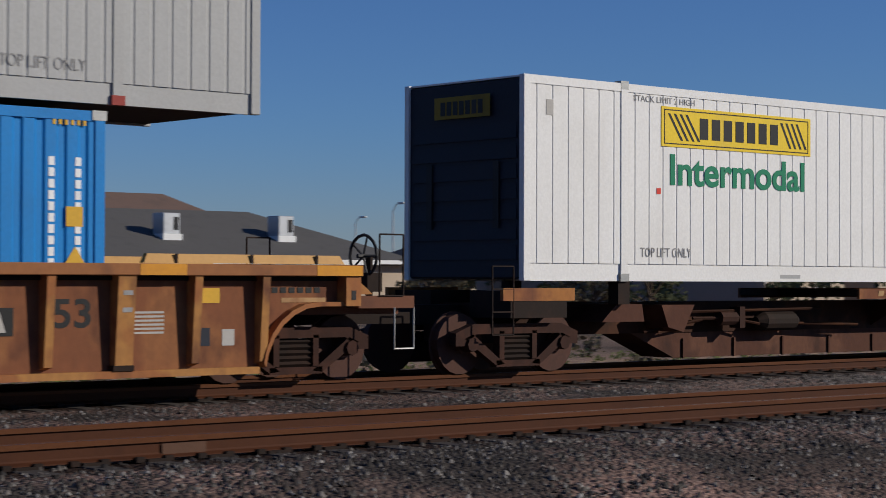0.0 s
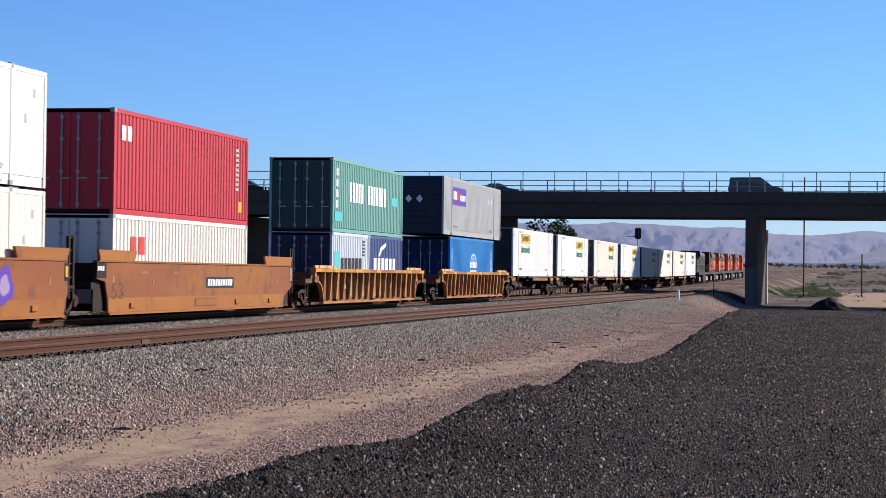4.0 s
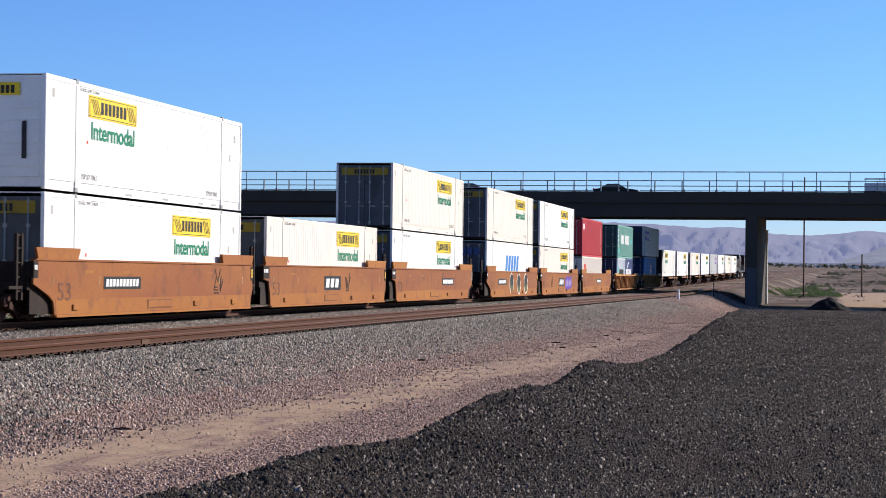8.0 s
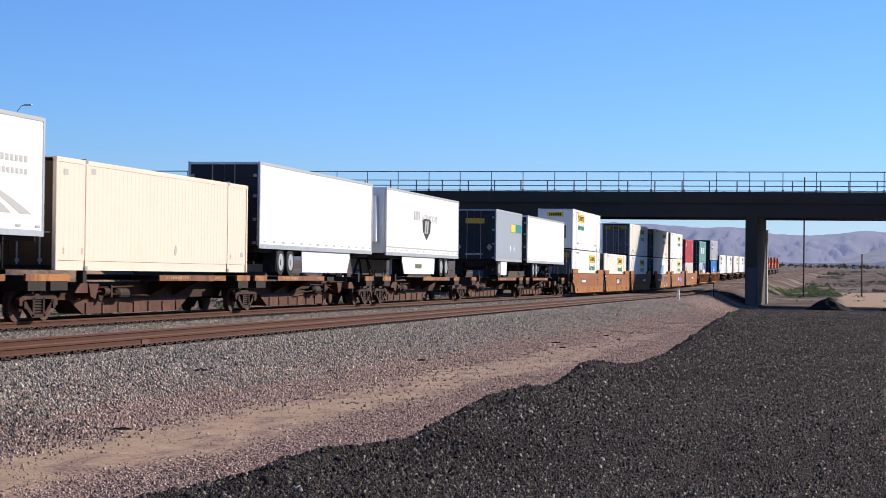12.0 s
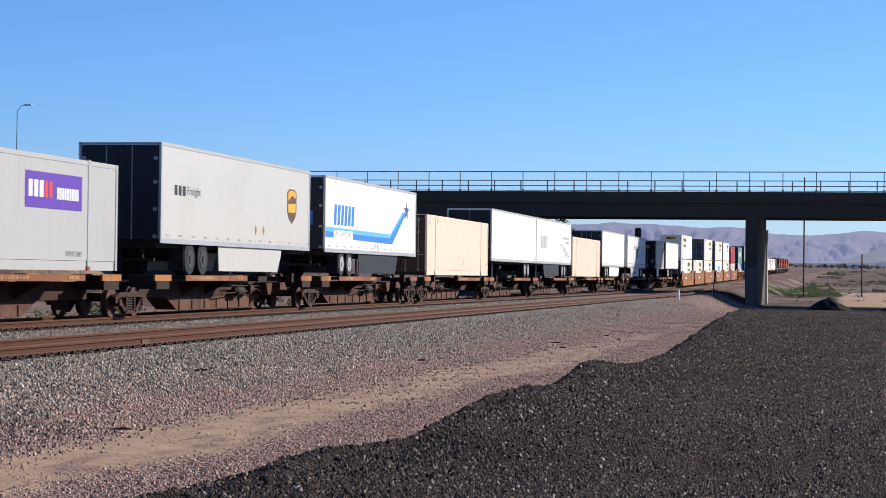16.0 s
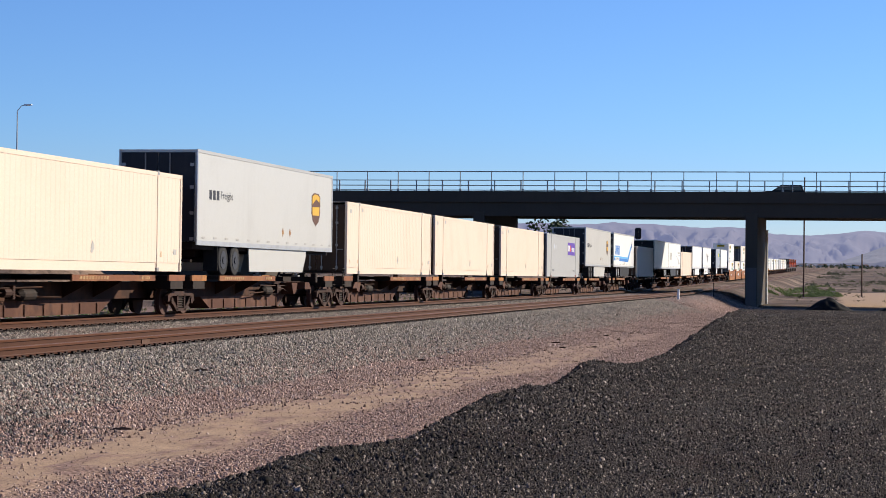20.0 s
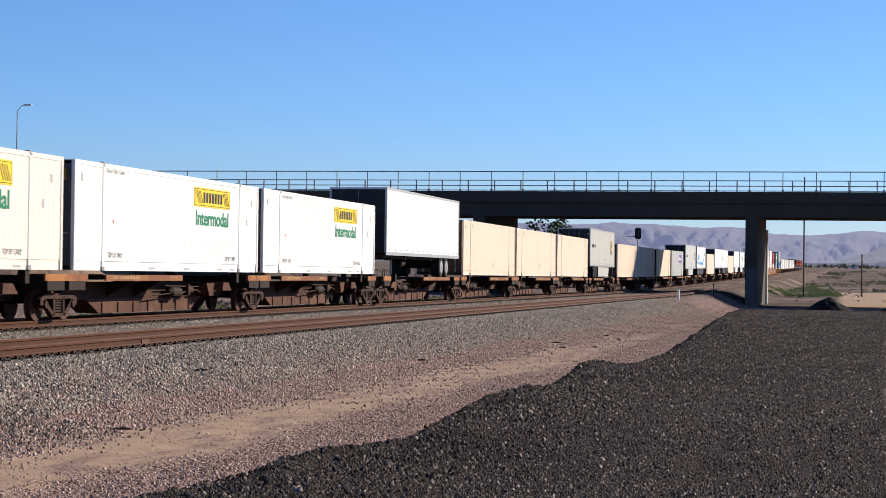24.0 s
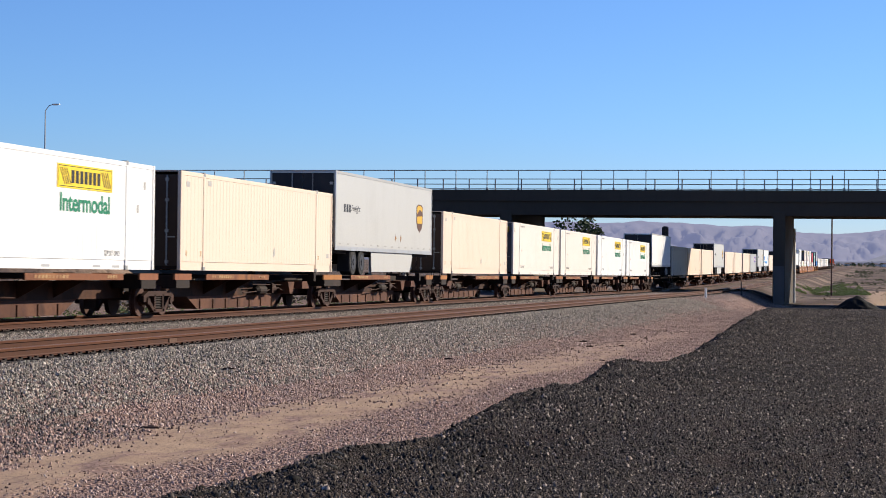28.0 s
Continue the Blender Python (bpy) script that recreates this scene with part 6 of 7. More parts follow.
    bars(M["sign_grey"], sh, W + 0.006, y - 0.5, z + 0.3, 0.9, 0.6, 2, slant=0.2)
    blk("stripe", M["sign_grey"], ob, W, W + 0.004, T + 0.1, -T - 0.1, 1.30, 1.36)
    bm = bmesh.new()
    box(bm, -0.95, 0.95, T - 0.55, T - 0.02, 1.5, 3.55, (0.05, 0.05, 0.12, 0))
    unit = part("cooling_unit", bm, M["sign_white"], ob, "white bulging cooling unit", bevel=0.05)
    blk("grille", M["black"], unit, -0.6, 0.6, T - 0.56, T - 0.50, 1.7, 2.1)
    bm = bmesh.new()
    prism(bm, [(T + 6.2, 0.42), (T + 7.6, 0.42), (T + 7.6, 0.62), (T + 6.2, 0.62)], "x", 1.216, 1.222)
    part("skirt_mark", bm, M["leaf_olive"], ob, "small green mark")
    return ob


def stripe_trailer():
    """White trailer with curved grey bands."""
    ob = trailer("white semi-trailer with curved grey bands", "white", "f", "darkskirt")
    for k_ in (0.0, 1.2):
        bm = bmesh.new()
        for i in range(10):
            def at(t):
                return T + 8.6 + 4.9 * t + k_ * t, 2.42 - 0.95 * t ** 2.0 + 0.12 * math.sin(t * 3)
            (a, b), (c, d) = at(i / 10), at((i + 1) / 10)
            w0, w1 = 0.75 * (i / 10), 0.75 * ((i + 1) / 10)
            prism(bm, [(a, b), (c, d), (c + w1, d), (a + w0, b)], "x", W, W + 0.004)
        part("curved_band", bm, M["sign_grey"], ob, "curved grey striped band")
    bars(M["sign_grey"], ob, W, T + 2.0, 2.0, 2.6, 0.8, 4)
    bars(M["sign_grey"], ob, W, T + 12.2, 2.75, 3.0, 0.16, 11)
    bars(M["sign_grey"], ob, W, T + 13.4, 2.45, 1.8, 0.14, 7)
    return ob


def short_trailer():
    """Shorter grey-blue pup trailer with a teal band."""
    global L53, T
    keep = L53, T
    L53 = 9.0
    T = -4.5
    ob = trailer("blue-grey short trailer with a teal band and yellow mark", "bluegrey", "r", "white", "zinc", "dark")
    blk("band", M["teal"], ob, W, W + 0.005, T + 5.0, T + 8.9, 2.72, 3.22, label="teal band")
    blk("band_mark", M["sign_yellow"], ob, W, W + 0.008, T + 5.1, T + 6.6, 2.74, 3.20, label="yellow mark")
    blk("door_band", M["gold"], ob, -0.5, 0.6, T - 0.03, T - 0.016, 3.1, 3.4)
    diamonds(ob, (T + 4.9, T + 6.2), 1.75, M["sign_white"], 0.16)
    for x in (-0.9, 0.9):
        bm = bmesh.new()
        prism(bm, [(x, 1.55), (x + 0.17, 1.75), (x, 1.95), (x - 0.17, 1.75)], "y", T - 0.03, T - 0.018)
        part("diamond_placard", bm, M["steel"], ob)
    blk("door_stripe", M["steel"], ob, -0.5, 0.5, T - 0.03, T - 0.018, 1.3, 1.4)
    L53, T = keep
    return ob


def plain_trailer(wheels="r", skirt=""):
    return trailer("plain white semi-trailer with shade-coloured dark rear doors" + (" and white skirts" if skirt else ""), "white", wheels, skirt, "zinc", "dark")


# ---- the train, from its rear to its front; s: place at 14 s of the load's rear end ----
def build_train():
    made = {}

    def get(key, maker):
        if key in made:
            return copy_thing(made[key], Matrix())
        made[key] = maker()
        return made[key]

    loads = [  # s, maker key, maker, wheel deck end
        (-293.0, "hw_f", lambda: hunt_box("white", "f", "door"), "f"),
        (-274.75, "cr", cream_box, "r"), (-258.15, "ups", parcel_trailer, "r"), (-239.6, "cr", cream_box, "f"),
        (-221.6, "ht_f", lambda: hunt_box("tan", "f", "door"), "r"), (-204.85, "ht_f", None, "r"), (-187.95, "hw_f", None, "r"), (-171.2, "hw_f", None, "r"),
        (-152.9, "pt_f", lambda: plain_trailer("f"), "f"), (-135.5, "cr", None, "f"), (-118.75, "cr", None, "f"), (-101.8, "cr", None, "f"),
        (-84.25, "ups", None, "r"), (-65.8, "cr", None, "f"), (-48.75, "cr", None, "f"), (-30.3, "cr", None, "f"),
        (-12.7, "fx_f", lambda: purple_box("f"), "f"), (6.9, "ups", None, "r"), (25.2, "mt", swoosh_trailer, "r"), (43.8, "cr", None, "f"),
        (61.0, "pt_f", None, "f"), (77.2, "kl", stripe_trailer, "f"), (94.1, "cr", None, "f"), (111.6, "pt_s", lambda: plain_trailer("r", "white"), "r"),
        (130.3, "rf", reefer_trailer, "f"), (157.4, "sh", short_trailer, "f"), (168.5, "pt_r", lambda: plain_trailer("r"), "r"),
    ]
    front = [(355.0, "hw_r", lambda: hunt_box("white", "r", "wall", "slate"), "f"), (373.3, "hw_f", None, "f"), (393.2, "ht_f", None, "f"), (411.7, "hw_f", None, "f"), (429.7, "fx_f", None, "f"),
             (447.0, "hw_f", None, "f"), (464.6, "ht_f", None, "f"), (481.8, "hw_f", None, "f")]
    couplings = (-258.15, -171.2, -84.25, -30.3, 25.2, 111.6)  # the units ahead of which one car ends and the next begins
    for group in (loads, front):
        n = len(group)
        centres = [s + (1.2 if key == "sh" else 8.075) for s, key, maker, deck in group]

        def shared(i):
            """Whether the units i and i + 1 rest on one bogie between them."""
            if i < 0 or i + 1 >= n:
                return False
            return group[i][0] not in couplings if group is loads else centres[i + 1] - centres[i] < 17.95

        for i, (s, key, maker, deck) in enumerate(group):
            ob = get(key, maker)
            on_track(ob, s + (4.5 if key == "sh" else 8.075), 1.30 if key[:2] in ("hw", "ht", "cr", "fx") else 1.17)
            fr = (centres[i + 1] - centres[i]) / 2 if shared(i) else True
            rr = not shared(i - 1)
            car = get(("spine", deck, round(fr, 1) if fr is not True else True, rr), lambda: spine_car(deck, fr, rr))
            on_track(car, centres[i])
    # the two ribbed well cars with their boxes
    for c, top, low in ((342.4, "fxr", ("blue",)), (319.1, "green", ("pale", "navy"))):
        on_track(ribbed_well_car(() if top == "fxr" else (4, 6, 7, 8, 9)), c)
        if top == "fxr":
            on_track(get("fx_r", lambda: purple_box("r")), c, 3.35)
            on_track(get("blue", lambda: shipping_box("blue")), c - 0.25, 0.36)
        else:
            on_track(get("green", lambda: shipping_box("green")), c, 2.95)
            on_track(get("pale", lambda: shipping_box("pale")), c - 3.07, 0.34)
            on_track(get("navy", lambda: shipping_box("navy")), c + 3.07, 0.34)
    # the orange well units
    for c, marks, rr, joint in ((197.1, ((-4.6, "plate"), (-7.7, "53"), (4.6, "scrawl")), True, True), (216.3, ((-1.3, "logo"), (1.9, "scrawl"), (-8.1, "53")), False, True),
                                (235.5, ((1.55, "plate"), (-8.1, "53")), False, False), (258.3, ((-5.6, "plate"), (-1.05, "graffiti"), (-7.9, "53")), True, True),
                                (277.5, ((-0.9, "logo"), (2.3, "tag"), (-4.4, "scrawl"), (-8.1, "53")), False, True), (297.4, ((-0.2, "plate"), (-8.1, "53")), False, False)):
        ob = smooth_well_car(True, rr, marks, joint)
        on_track(ob, c)
    for c, low, top in ((197.1, "hw_f", "hw_r2"), (216.3, "ht_f", None), (235.5, "hw_f", "ht_f"), (258.3, "sw", "ht_f"), (277.5, "ht_f", "hw_f")):
        off = {235.5: -0.4, 277.5: -0.4, 216.3: -0.2, 258.3: -0.2}.get(c, -0.1)
        on_track(get(low, swift_box if low == "sw" else None), c + off, 0.36)
        if top:
            on_track(get(top, lambda: hunt_box("white", "r", "wall")), c + off, 3.335)
    on_track(get("red", lambda: shipping_box("red")), 295.9, 2.87)
    on_track(get("isow", lambda: shipping_box("white")), 295.9, 0.27)


build_train()


# ---- locomotives ----
def locomotive(livery="loco_orange"):
    ob = thing("locomotive", "orange and black diesel locomotive, dusty", "locomotive", "locomotives")
    h = 11.0
    blk("underframe", M["black"], ob, -1.4, 1.4, -h, h, 1.30, 1.62)
    blk("hood", M[livery], ob, -0.95, 0.95, -h + 1.3, h - 4.6, 1.62, 3.85, bevel=0.06)
    for y0, y1, z0, z1 in ((-h + 1.5, -h + 4.6, 3.0, 3.8), (-h + 5.0, h - 4.8, 3.3, 3.8)):
        blk("hood_band", M["black"], ob, 0.952, 0.965, y0, y1, z0, z1, label="black band along the hood")
    blk("hood_roof", M["black"], ob, -0.98, 0.98, -h + 1.3, h - 4.6, 3.86, 4.3, taper=(0.15, 0.15, 0.2, 0.2))
    blk("radiator_wing", M["black"], ob, -1.5, 1.5, -h + 1.4, -h + 5.6, 3.75, 4.55, taper=(0.2, 0.2, 0.2, 0.2))
    blk("lower_stripe", M["black"], ob, -0.97, 0.97, -h + 1.28, h - 4.6, 1.60, 1.95)
    cab = blk("cab", M[livery], ob, -1.5, 1.5, h - 4.6, h - 2.1, 1.62, 4.45, bevel=0.08)
    for s in (1, -1):
        blk("side_window", M["glass"], cab, s * 1.5 - 0.02, s * 1.5 + 0.02, h - 4.2, h - 2.6, 3.2, 3.95)
        blk("windscreen", M["glass"], cab, s * 0.6 - 0.35, s * 0.6 + 0.35, h - 2.12, h - 2.08, 3.2, 3.95)
    blk("nose", M[livery], ob, -0.95, 0.95, h - 2.1, h - 0.7, 1.62, 3.1, bevel=0.12)
    blk("fuel_tank", M["truck_iron"], ob, -1.35, 1.35, -3.0, 3.0, 0.35, 1.3, bevel=0.1)
    for i in range(6):
        blk("hood_grille", M["black"], ob, 0.95, 0.985, -h + 1.8 + i * 1.9, -h + 2.5 + i * 1.9, 2.2, 3.7)
    for e in (1, -1):
        bm = bmesh.new()
        box(bm, -1.15, 1.15, e * 7.2 - 2.3, e * 7.2 + 2.3, 0.45, 1.0)
        tr = part("bogie", bm, M["steel"], ob)
        for s in (1, -1):
            for d in (-1.85, 0, 1.85):
                bm = bmesh.new()
                tube(bm, (s * 0.68, e * 7.2 + d, 0.52), (s * 0.84, e * 7.2 + d, 0.52), 0.52, 16)
                part("wheel", bm, M["wheel"], tr)
        blk("snow_plough", M["black"], ob, -1.4, 1.4, *sorted((e * h, e * (h - 0.15))), 0.25, 1.4)
        bm = bmesh.new()
        for s in (1, -1):
            for i in range(8):
                y = e * (1.0 + i * 1.35)
                tube(bm, (s * 1.42, y, 1.62), (s * 1.42, y, 2.65), 0.02, 4)
            tube(bm, (s * 1.42, e * 1.0, 2.65), (s * 1.42, e * (h - 0.2), 2.65), 0.02, 4)
        part("handrail", bm, M["steel"], ob)
    return ob


def build_locomotives():
    """Five engines at the head; the last of them is grey and grimy."""
    grimy = locomotive("truck_iron")
    on_track(tagged(grimy, "black and grey grimy diesel locomotive", "locomotive", "locomotives"), 514.0)
    first = locomotive()
    for i in range(1, 5):
        on_track(first if i == 1 else copy_thing(first, Matrix()), 514.0 + i * 22.4)


build_locomotives()


# ---- beside the tracks and beyond ----
def leaf_cloud(bm_pts, rng, centres, per, size):
    """Small leaf quads round given centres; fills bm_pts with quads of vertices."""
    for c, r in centres:
        for _ in range(per):
            d = Vector((rng.gauss(0, 1), rng.gauss(0, 1), rng.gauss(0, 0.8)))
            p = Vector(c) + d.normalized() * r * rng.random() ** 0.4
            u = Vector((rng.gauss(0, 1), rng.gauss(0, 1), rng.gauss(0, 1))).normalized()
            v = u.orthogonal().normalized()
            s = size * rng.uniform(0.6, 1.4)
            bm_pts.append((p - u * s, p + v * s * 0.6, p + u * s, p - v * s * 0.6))


def quads_mesh(name, quads, material):
    co = [tuple(v) for q in quads for v in q]
    me = bpy.data.meshes.new(name)
    me.from_pydata(co, [], [(4 * i, 4 * i + 1, 4 * i + 2, 4 * i + 3) for i in range(len(quads))])
    me.materials.append(material)
    return me


def tree(x, y, height, width, mat_key, label, seed, trunk=0.35, per=55, z=None):
    rng = random.Random(seed)
    z0 = ground_z(x, y) - 0.1 if z is None else z
    ob = thing("tree", label, "tree", "trees")
    ob.location = (x, y, z0)
    bm = bmesh.new()
    top = Vector((0, 0, height * 0.75))
    tube(bm, (0, 0, 0), top * 0.6, 0.045 * height * trunk + 0.08, 7, 0.03 * height * trunk + 0.05)
    tube(bm, top * 0.6, top, 0.03 * height * trunk + 0.05, 6, 0.03)
    centres = []
    for i in range(16):
        a, f = rng.random() * math.tau, rng.uniform(0.32, 0.95)
        reach = width * 0.5 * (1.05 - abs(f - 0.55) * 1.2) * rng.uniform(0.55, 1.0)
        tip = Vector((math.cos(a) * reach, math.sin(a) * reach, height * f))
        tube(bm, top * (0.55 * f + 0.15), tip, 0.05, 5, 0.015)
        centres.append((tip, width * rng.uniform(0.13, 0.24)))
    part("trunk", bm, M["bark"], ob)
    quads = []
    leaf_cloud(quads, rng, centres, per, max(0.10, height * 0.028))
    crown = new("crown", quads_mesh("crown", quads, M[mat_key]))
    crown.parent = ob
    return ob


def at_azimuth(az, r):
    return -r * math.sin(radians(az)), r * math.cos(radians(az))


def house(x0, x1, y0, y1, wall_h, ridge_h, roof, label, hvac=(), inset=4.0):
    """Single-storey house: stucco walls, hip roof, white eaves, windows on the side to the tracks."""
    ob = thing("house", label, "house", "houses")
    g = ground_z((x0 + x1) / 2, (y0 + y1) / 2) - 0.1
    ob.location = (0, 0, g)
    blk("wall", M["stucco"], ob, x0, x1, y0, y1, 0, wall_h)
    bm = bmesh.new()
    e, xm = 0.6, (x0 + x1) / 2
    pts = [(x0 - e, y0 - e, wall_h), (x1 + e, y0 - e, wall_h), (x1 + e, y1 + e, wall_h), (x0 - e, y1 + e, wall_h)]
    lo = [bm.verts.new(p) for p in pts]
    base = [bm.verts.new((p[0], p[1], wall_h - 0.02)) for p in pts]
    r0, r1 = bm.verts.new((xm, y0 + inset, ridge_h)), bm.verts.new((xm, y1 - inset, ridge_h))
    for f in ((lo[0], lo[1], r0), (lo[1], lo[2], r1, r0), (lo[2], lo[3], r1), (lo[3], lo[0], r0, r1)):
        bm.faces.new(f)
    bm.faces.new(base[::-1])
    part("roof", bm, M[roof], ob)
    for dims in ((x1 + e - 0.03, x1 + e + 0.03, y0 - e, y1 + e), (x0 - e, x1 + e, y0 - e - 0.03, y0 - e + 0.03)):
        blk("fascia", M["trim"], ob, *dims, wall_h - 0.22, wall_h + 0.03)
    for i in range(3):
        y = y0 + (y1 - y0) * (0.2 + 0.3 * i)
        w = blk("window", M["trim"], ob, x1 - 0.02, x1 + 0.05, y - 0.8, y + 0.8, 1.0, 2.1)
        blk("pane", M["glass"], w, x1 + 0.05, x1 + 0.06, y - 0.72, y + 0.72, 1.08, 2.02)
    slope = (ridge_h - wall_h) / (x1 + e - xm)
    for y, d in hvac:
        x = x1 + e - d
        z = wall_h + slope * d
        un = blk("roof_unit", M["zinc"], ob, x - 0.5, x + 0.5, y - 0.48, y + 0.48, z + 0.1, z + 1.15, bevel=0.03, label="pale metal cooling box on the roof")
        blk("unit_base", M["trim"], un, x - 0.6, x + 0.6, y - 0.55, y + 0.55, z - 0.4, z + 0.12)
        blk("unit_grille", M["black"], un, x + 0.5, x + 0.515, y + 0.1, y + 0.4, z + 0.3, z + 0.95)
    return ob


house(-93, -78.5, 38.0, 66.5, 2.45, 5.1, "roof_grey", "low house with a grey shingle roof and two roof coolers", ((53.4, 3.4), (60.4, 3.4)), 5.0)
house(-112, -97.5, 58, 74.5, 3.0, 6.9, "roof_brown", "house with a brown shingle roof", (), 6.0)
house(-116, -104, 94, 112, 2.6, 5.2, "roof_grey", "low house with white eaves", (), 4.0)
house(-96, -83, 98.5, 110.0, 2.7, 5.4, "roof_brown", "house with a brown tiled roof", (), 4.0)
house(-96, -83, 114.0, 132.0, 2.8, 5.6, "roof_brown", "house with a brown tiled roof and a chimney", (), 4.5)


def block_wall(x0, y0, x1, y1, h, z):
    """Long plain block wall with a capping course and posts."""
    ob = thing("block_wall", "beige block wall with a dark cap", "wall", "block walls")
    n = Vector((x1 - x0, y1 - y0, 0))
    length = n.length
    ob.matrix_world = Matrix.Translation((x0, y0, z)) @ Matrix.Rotation(math.atan2(n.y, n.x), 4, "Z")
    blk("wall_body", M["block"], ob, 0, length, -0.1, 0.1, -1.5, h)
    blk("cap", M["roof_brown"], ob, 0, length, -0.14, 0.14, h, h + 0.07)
    for i in range(int(length / 5) + 1):
        blk("wall_post", M["block"], ob, i * 5 - 0.2, i * 5 + 0.2, -0.16, 0.16, -1.5, h + 0.04)
    return ob


block_wall(-54.0, 49.5, -45.5, 55.6, 2.2, 1.05)
for i, (az, r, h, w, key) in enumerate(((47.9, 76, 3.9, 3.6, "leaf_olive"), (46.6, 74, 4.2, 3.0, "leaf_olive"), (45.0, 68, 3.7, 2.8, "leaf_olive"), (41.4, 118, 7.2, 7.0, "leaf_dark"),
                                        (43.0, 128, 5.4, 3.4, "leaf_dark"), (33.4, 96, 4.3, 5.5, "leaf_olive"), (32.2, 100, 4.4, 5.0, "leaf_dark"), (31.0, 104, 4.6, 5.0, "leaf_olive"),
                                        (42.6, 66, 2.9, 2.6, "leaf_olive"), (44.2, 66, 2.6, 2.4, "scrub"), (37.9, 92, 3.0, 3.0, "leaf_olive"), (34.9, 88, 3.2, 3.0, "leaf_dark"), (8.6, 392, 15.0, 9.5, "leaf_dark"),
                                        (49.0, 70, 2.4, 2.4, "scrub"), (39.0, 80, 3.0, 2.6, "leaf_olive"))):
    x, y = at_azimuth(az, r)
    tree(x, y, h, w, key, {"leaf_olive": "olive-green bushy desert tree", "leaf_dark": "dark green leafy tree", "scrub": "dry brownish desert bush"}[key], 40 + i, per=60)


tree(-86.5, 176.0, 3.2, 4.6, "leaf_olive", "olive-green bush on top of the rock slope", 71, z=7.4)
tree(-90.5, 174.0, 3.0, 4.2, "leaf_dark", "dark green bush on top of the rock slope", 72, z=7.0)


def street_lamp(x, y, h, arm, label="slim grey street lamp with one arm", z=None):
    ob = thing("street_lamp", label, "street lamp", "street lamps")
    ob.location = (x, y, ground_z(x, y) if z is None else z)
    bm = bmesh.new()
    tube(bm, (0, 0, 0), (0, 0, h), 0.10, 8, 0.06)
    part("pole", bm, M["lamp_grey"], ob)
    bm = bmesh.new()
    tube(bm, (0, 0, h), (arm * 0.5, 0, h + 0.55), 0.045, 6)
    tube(bm, (arm * 0.5, 0, h + 0.55), (arm, 0, h + 0.65), 0.04, 6)
    part("arm", bm, M["lamp_grey"], ob)
    head = blk("lamp_head", M["trim"], ob, arm - 0.1, arm + 0.75, -0.14, 0.14, h + 0.6, h + 0.74, bevel=0.03)
    blk("lens", M["lamp_lens"], head, arm, arm + 0.55, -0.10, 0.10, h + 0.56, h + 0.602)
    return ob


def road_z(x):
    """Road surface over the bridge and down the two ramps."""
    return Z_LEDGE + 0.66 - 0.062 * max(0.0, abs(x + 5) - 80)


street_lamp(-87.65, YB + 1.2, 9.1, 0.9, z=road_z(-87.65))
for az, r, h in ((49.55, 150, 7.0), (50.1, 165, 7.2), (48.95, 150, 6.8), (51.2, 180, 6.5), (43.3, 140, 5.6)):
    x, y = at_azimuth(az, r)
    street_lamp(x, y, h, 0.8, "distant dark street lamp")


def utility_pole(x, y, h, arms=2):
    ob = thing("utility_pole", "brown wooden utility pole with cross-arms", "utility pole", "utility poles")
    ob.location = (x, y, ground_z(x, y) - 0.2)
    bm = bmesh.new()
    tube(bm, (0, 0, 0), (0, 0, h), 0.15 if arms else 0.12, 8, 0.09)
    part("pole", bm, M["wood"], ob)
    for i in range(arms):
        z = h - 0.5 - i * 0.9
        arm = blk("cross_arm", M["wood"], ob, -1.1, 1.1, -0.06, 0.06, z, z + 0.12)
        for u in (-1.0, -0.4, 0.4, 1.0):
            blk("insulator", M["zinc"], arm, u - 0.04, u + 0.04, -0.04, 0.04, z + 0.12, z + 0.26)
    return ob


for az, r, h, arms in ((40.95, 110, 9.6, 1), (39.05, 190, 8.4, 2), (46.2, 190, 7.5, 1), (1.26, 272, 16.6, 0), (-0.38, 280, 6.2, 0)):
    x, y = at_azimuth(az, r)
    utility_pole(x, y, h, arms)


def signal_mast(x, y, h):
    ob = thing("railway_signal", "black railway signal head on a mast", "railway signal")
    ob.location = (x, y, track_z(y) - 0.3)
    bm = bmesh.new()
    tube(bm, (0, 0, 0), (0, 0, h - 0.6), 0.09, 8)
    part("mast", bm, M["zinc"], ob)
    head = blk("signal_head", M["black"], ob, -0.42, 0.42, -0.2, 0.1, h - 1.1, h + 0.35, bevel=0.18)
    for i in range(2):
        bm = bmesh.new()
        tube(bm, (0, -0.2, h - 0.15 - i * 0.5), (0, -0.5, h - 0.15 - i * 0.5), 0.14, 10)
        part("hood", bm, M["black"], head)
    bm = bmesh.new()
    tube(bm, (-1.5, 0, h - 0.75), (0, 0, h - 0.75), 0.04, 5)
    part("bracket", bm, M["zinc"], ob)
    return ob


signal_mast(-26.2, 248.0, 7.2)


def small_post(x, y, h, material, label, r=0.05):
    ob = thing("marker_post", label, "post", "trackside posts")
    ob.location = (x, y, ground_z(x, y) - 0.05)
    bm = bmesh.new()
    tube(bm, (0, 0, 0), (0, 0, h), r, 8)
    part("post", bm, M[material], ob)
    blk("cap", M[material], ob, -r * 1.2, r * 1.2, -r * 1.2, r * 1.2, h, h + 0.05)
    return ob


small_post(-12.45, 147.0, 0.75, "sign_white", "short white marker post beside the track", 0.09)
small_post(-12.1, 181.0, 1.3, "black", "thin dark post beside the track", 0.05)
small_post(-8.72, 215.0, 8.0, "sign_white", "tall thin white upright behind the pier", 0.16)


def asphalt_mound(x, y, r, h):
    rng = random.Random(5)
    bm = bmesh.new()
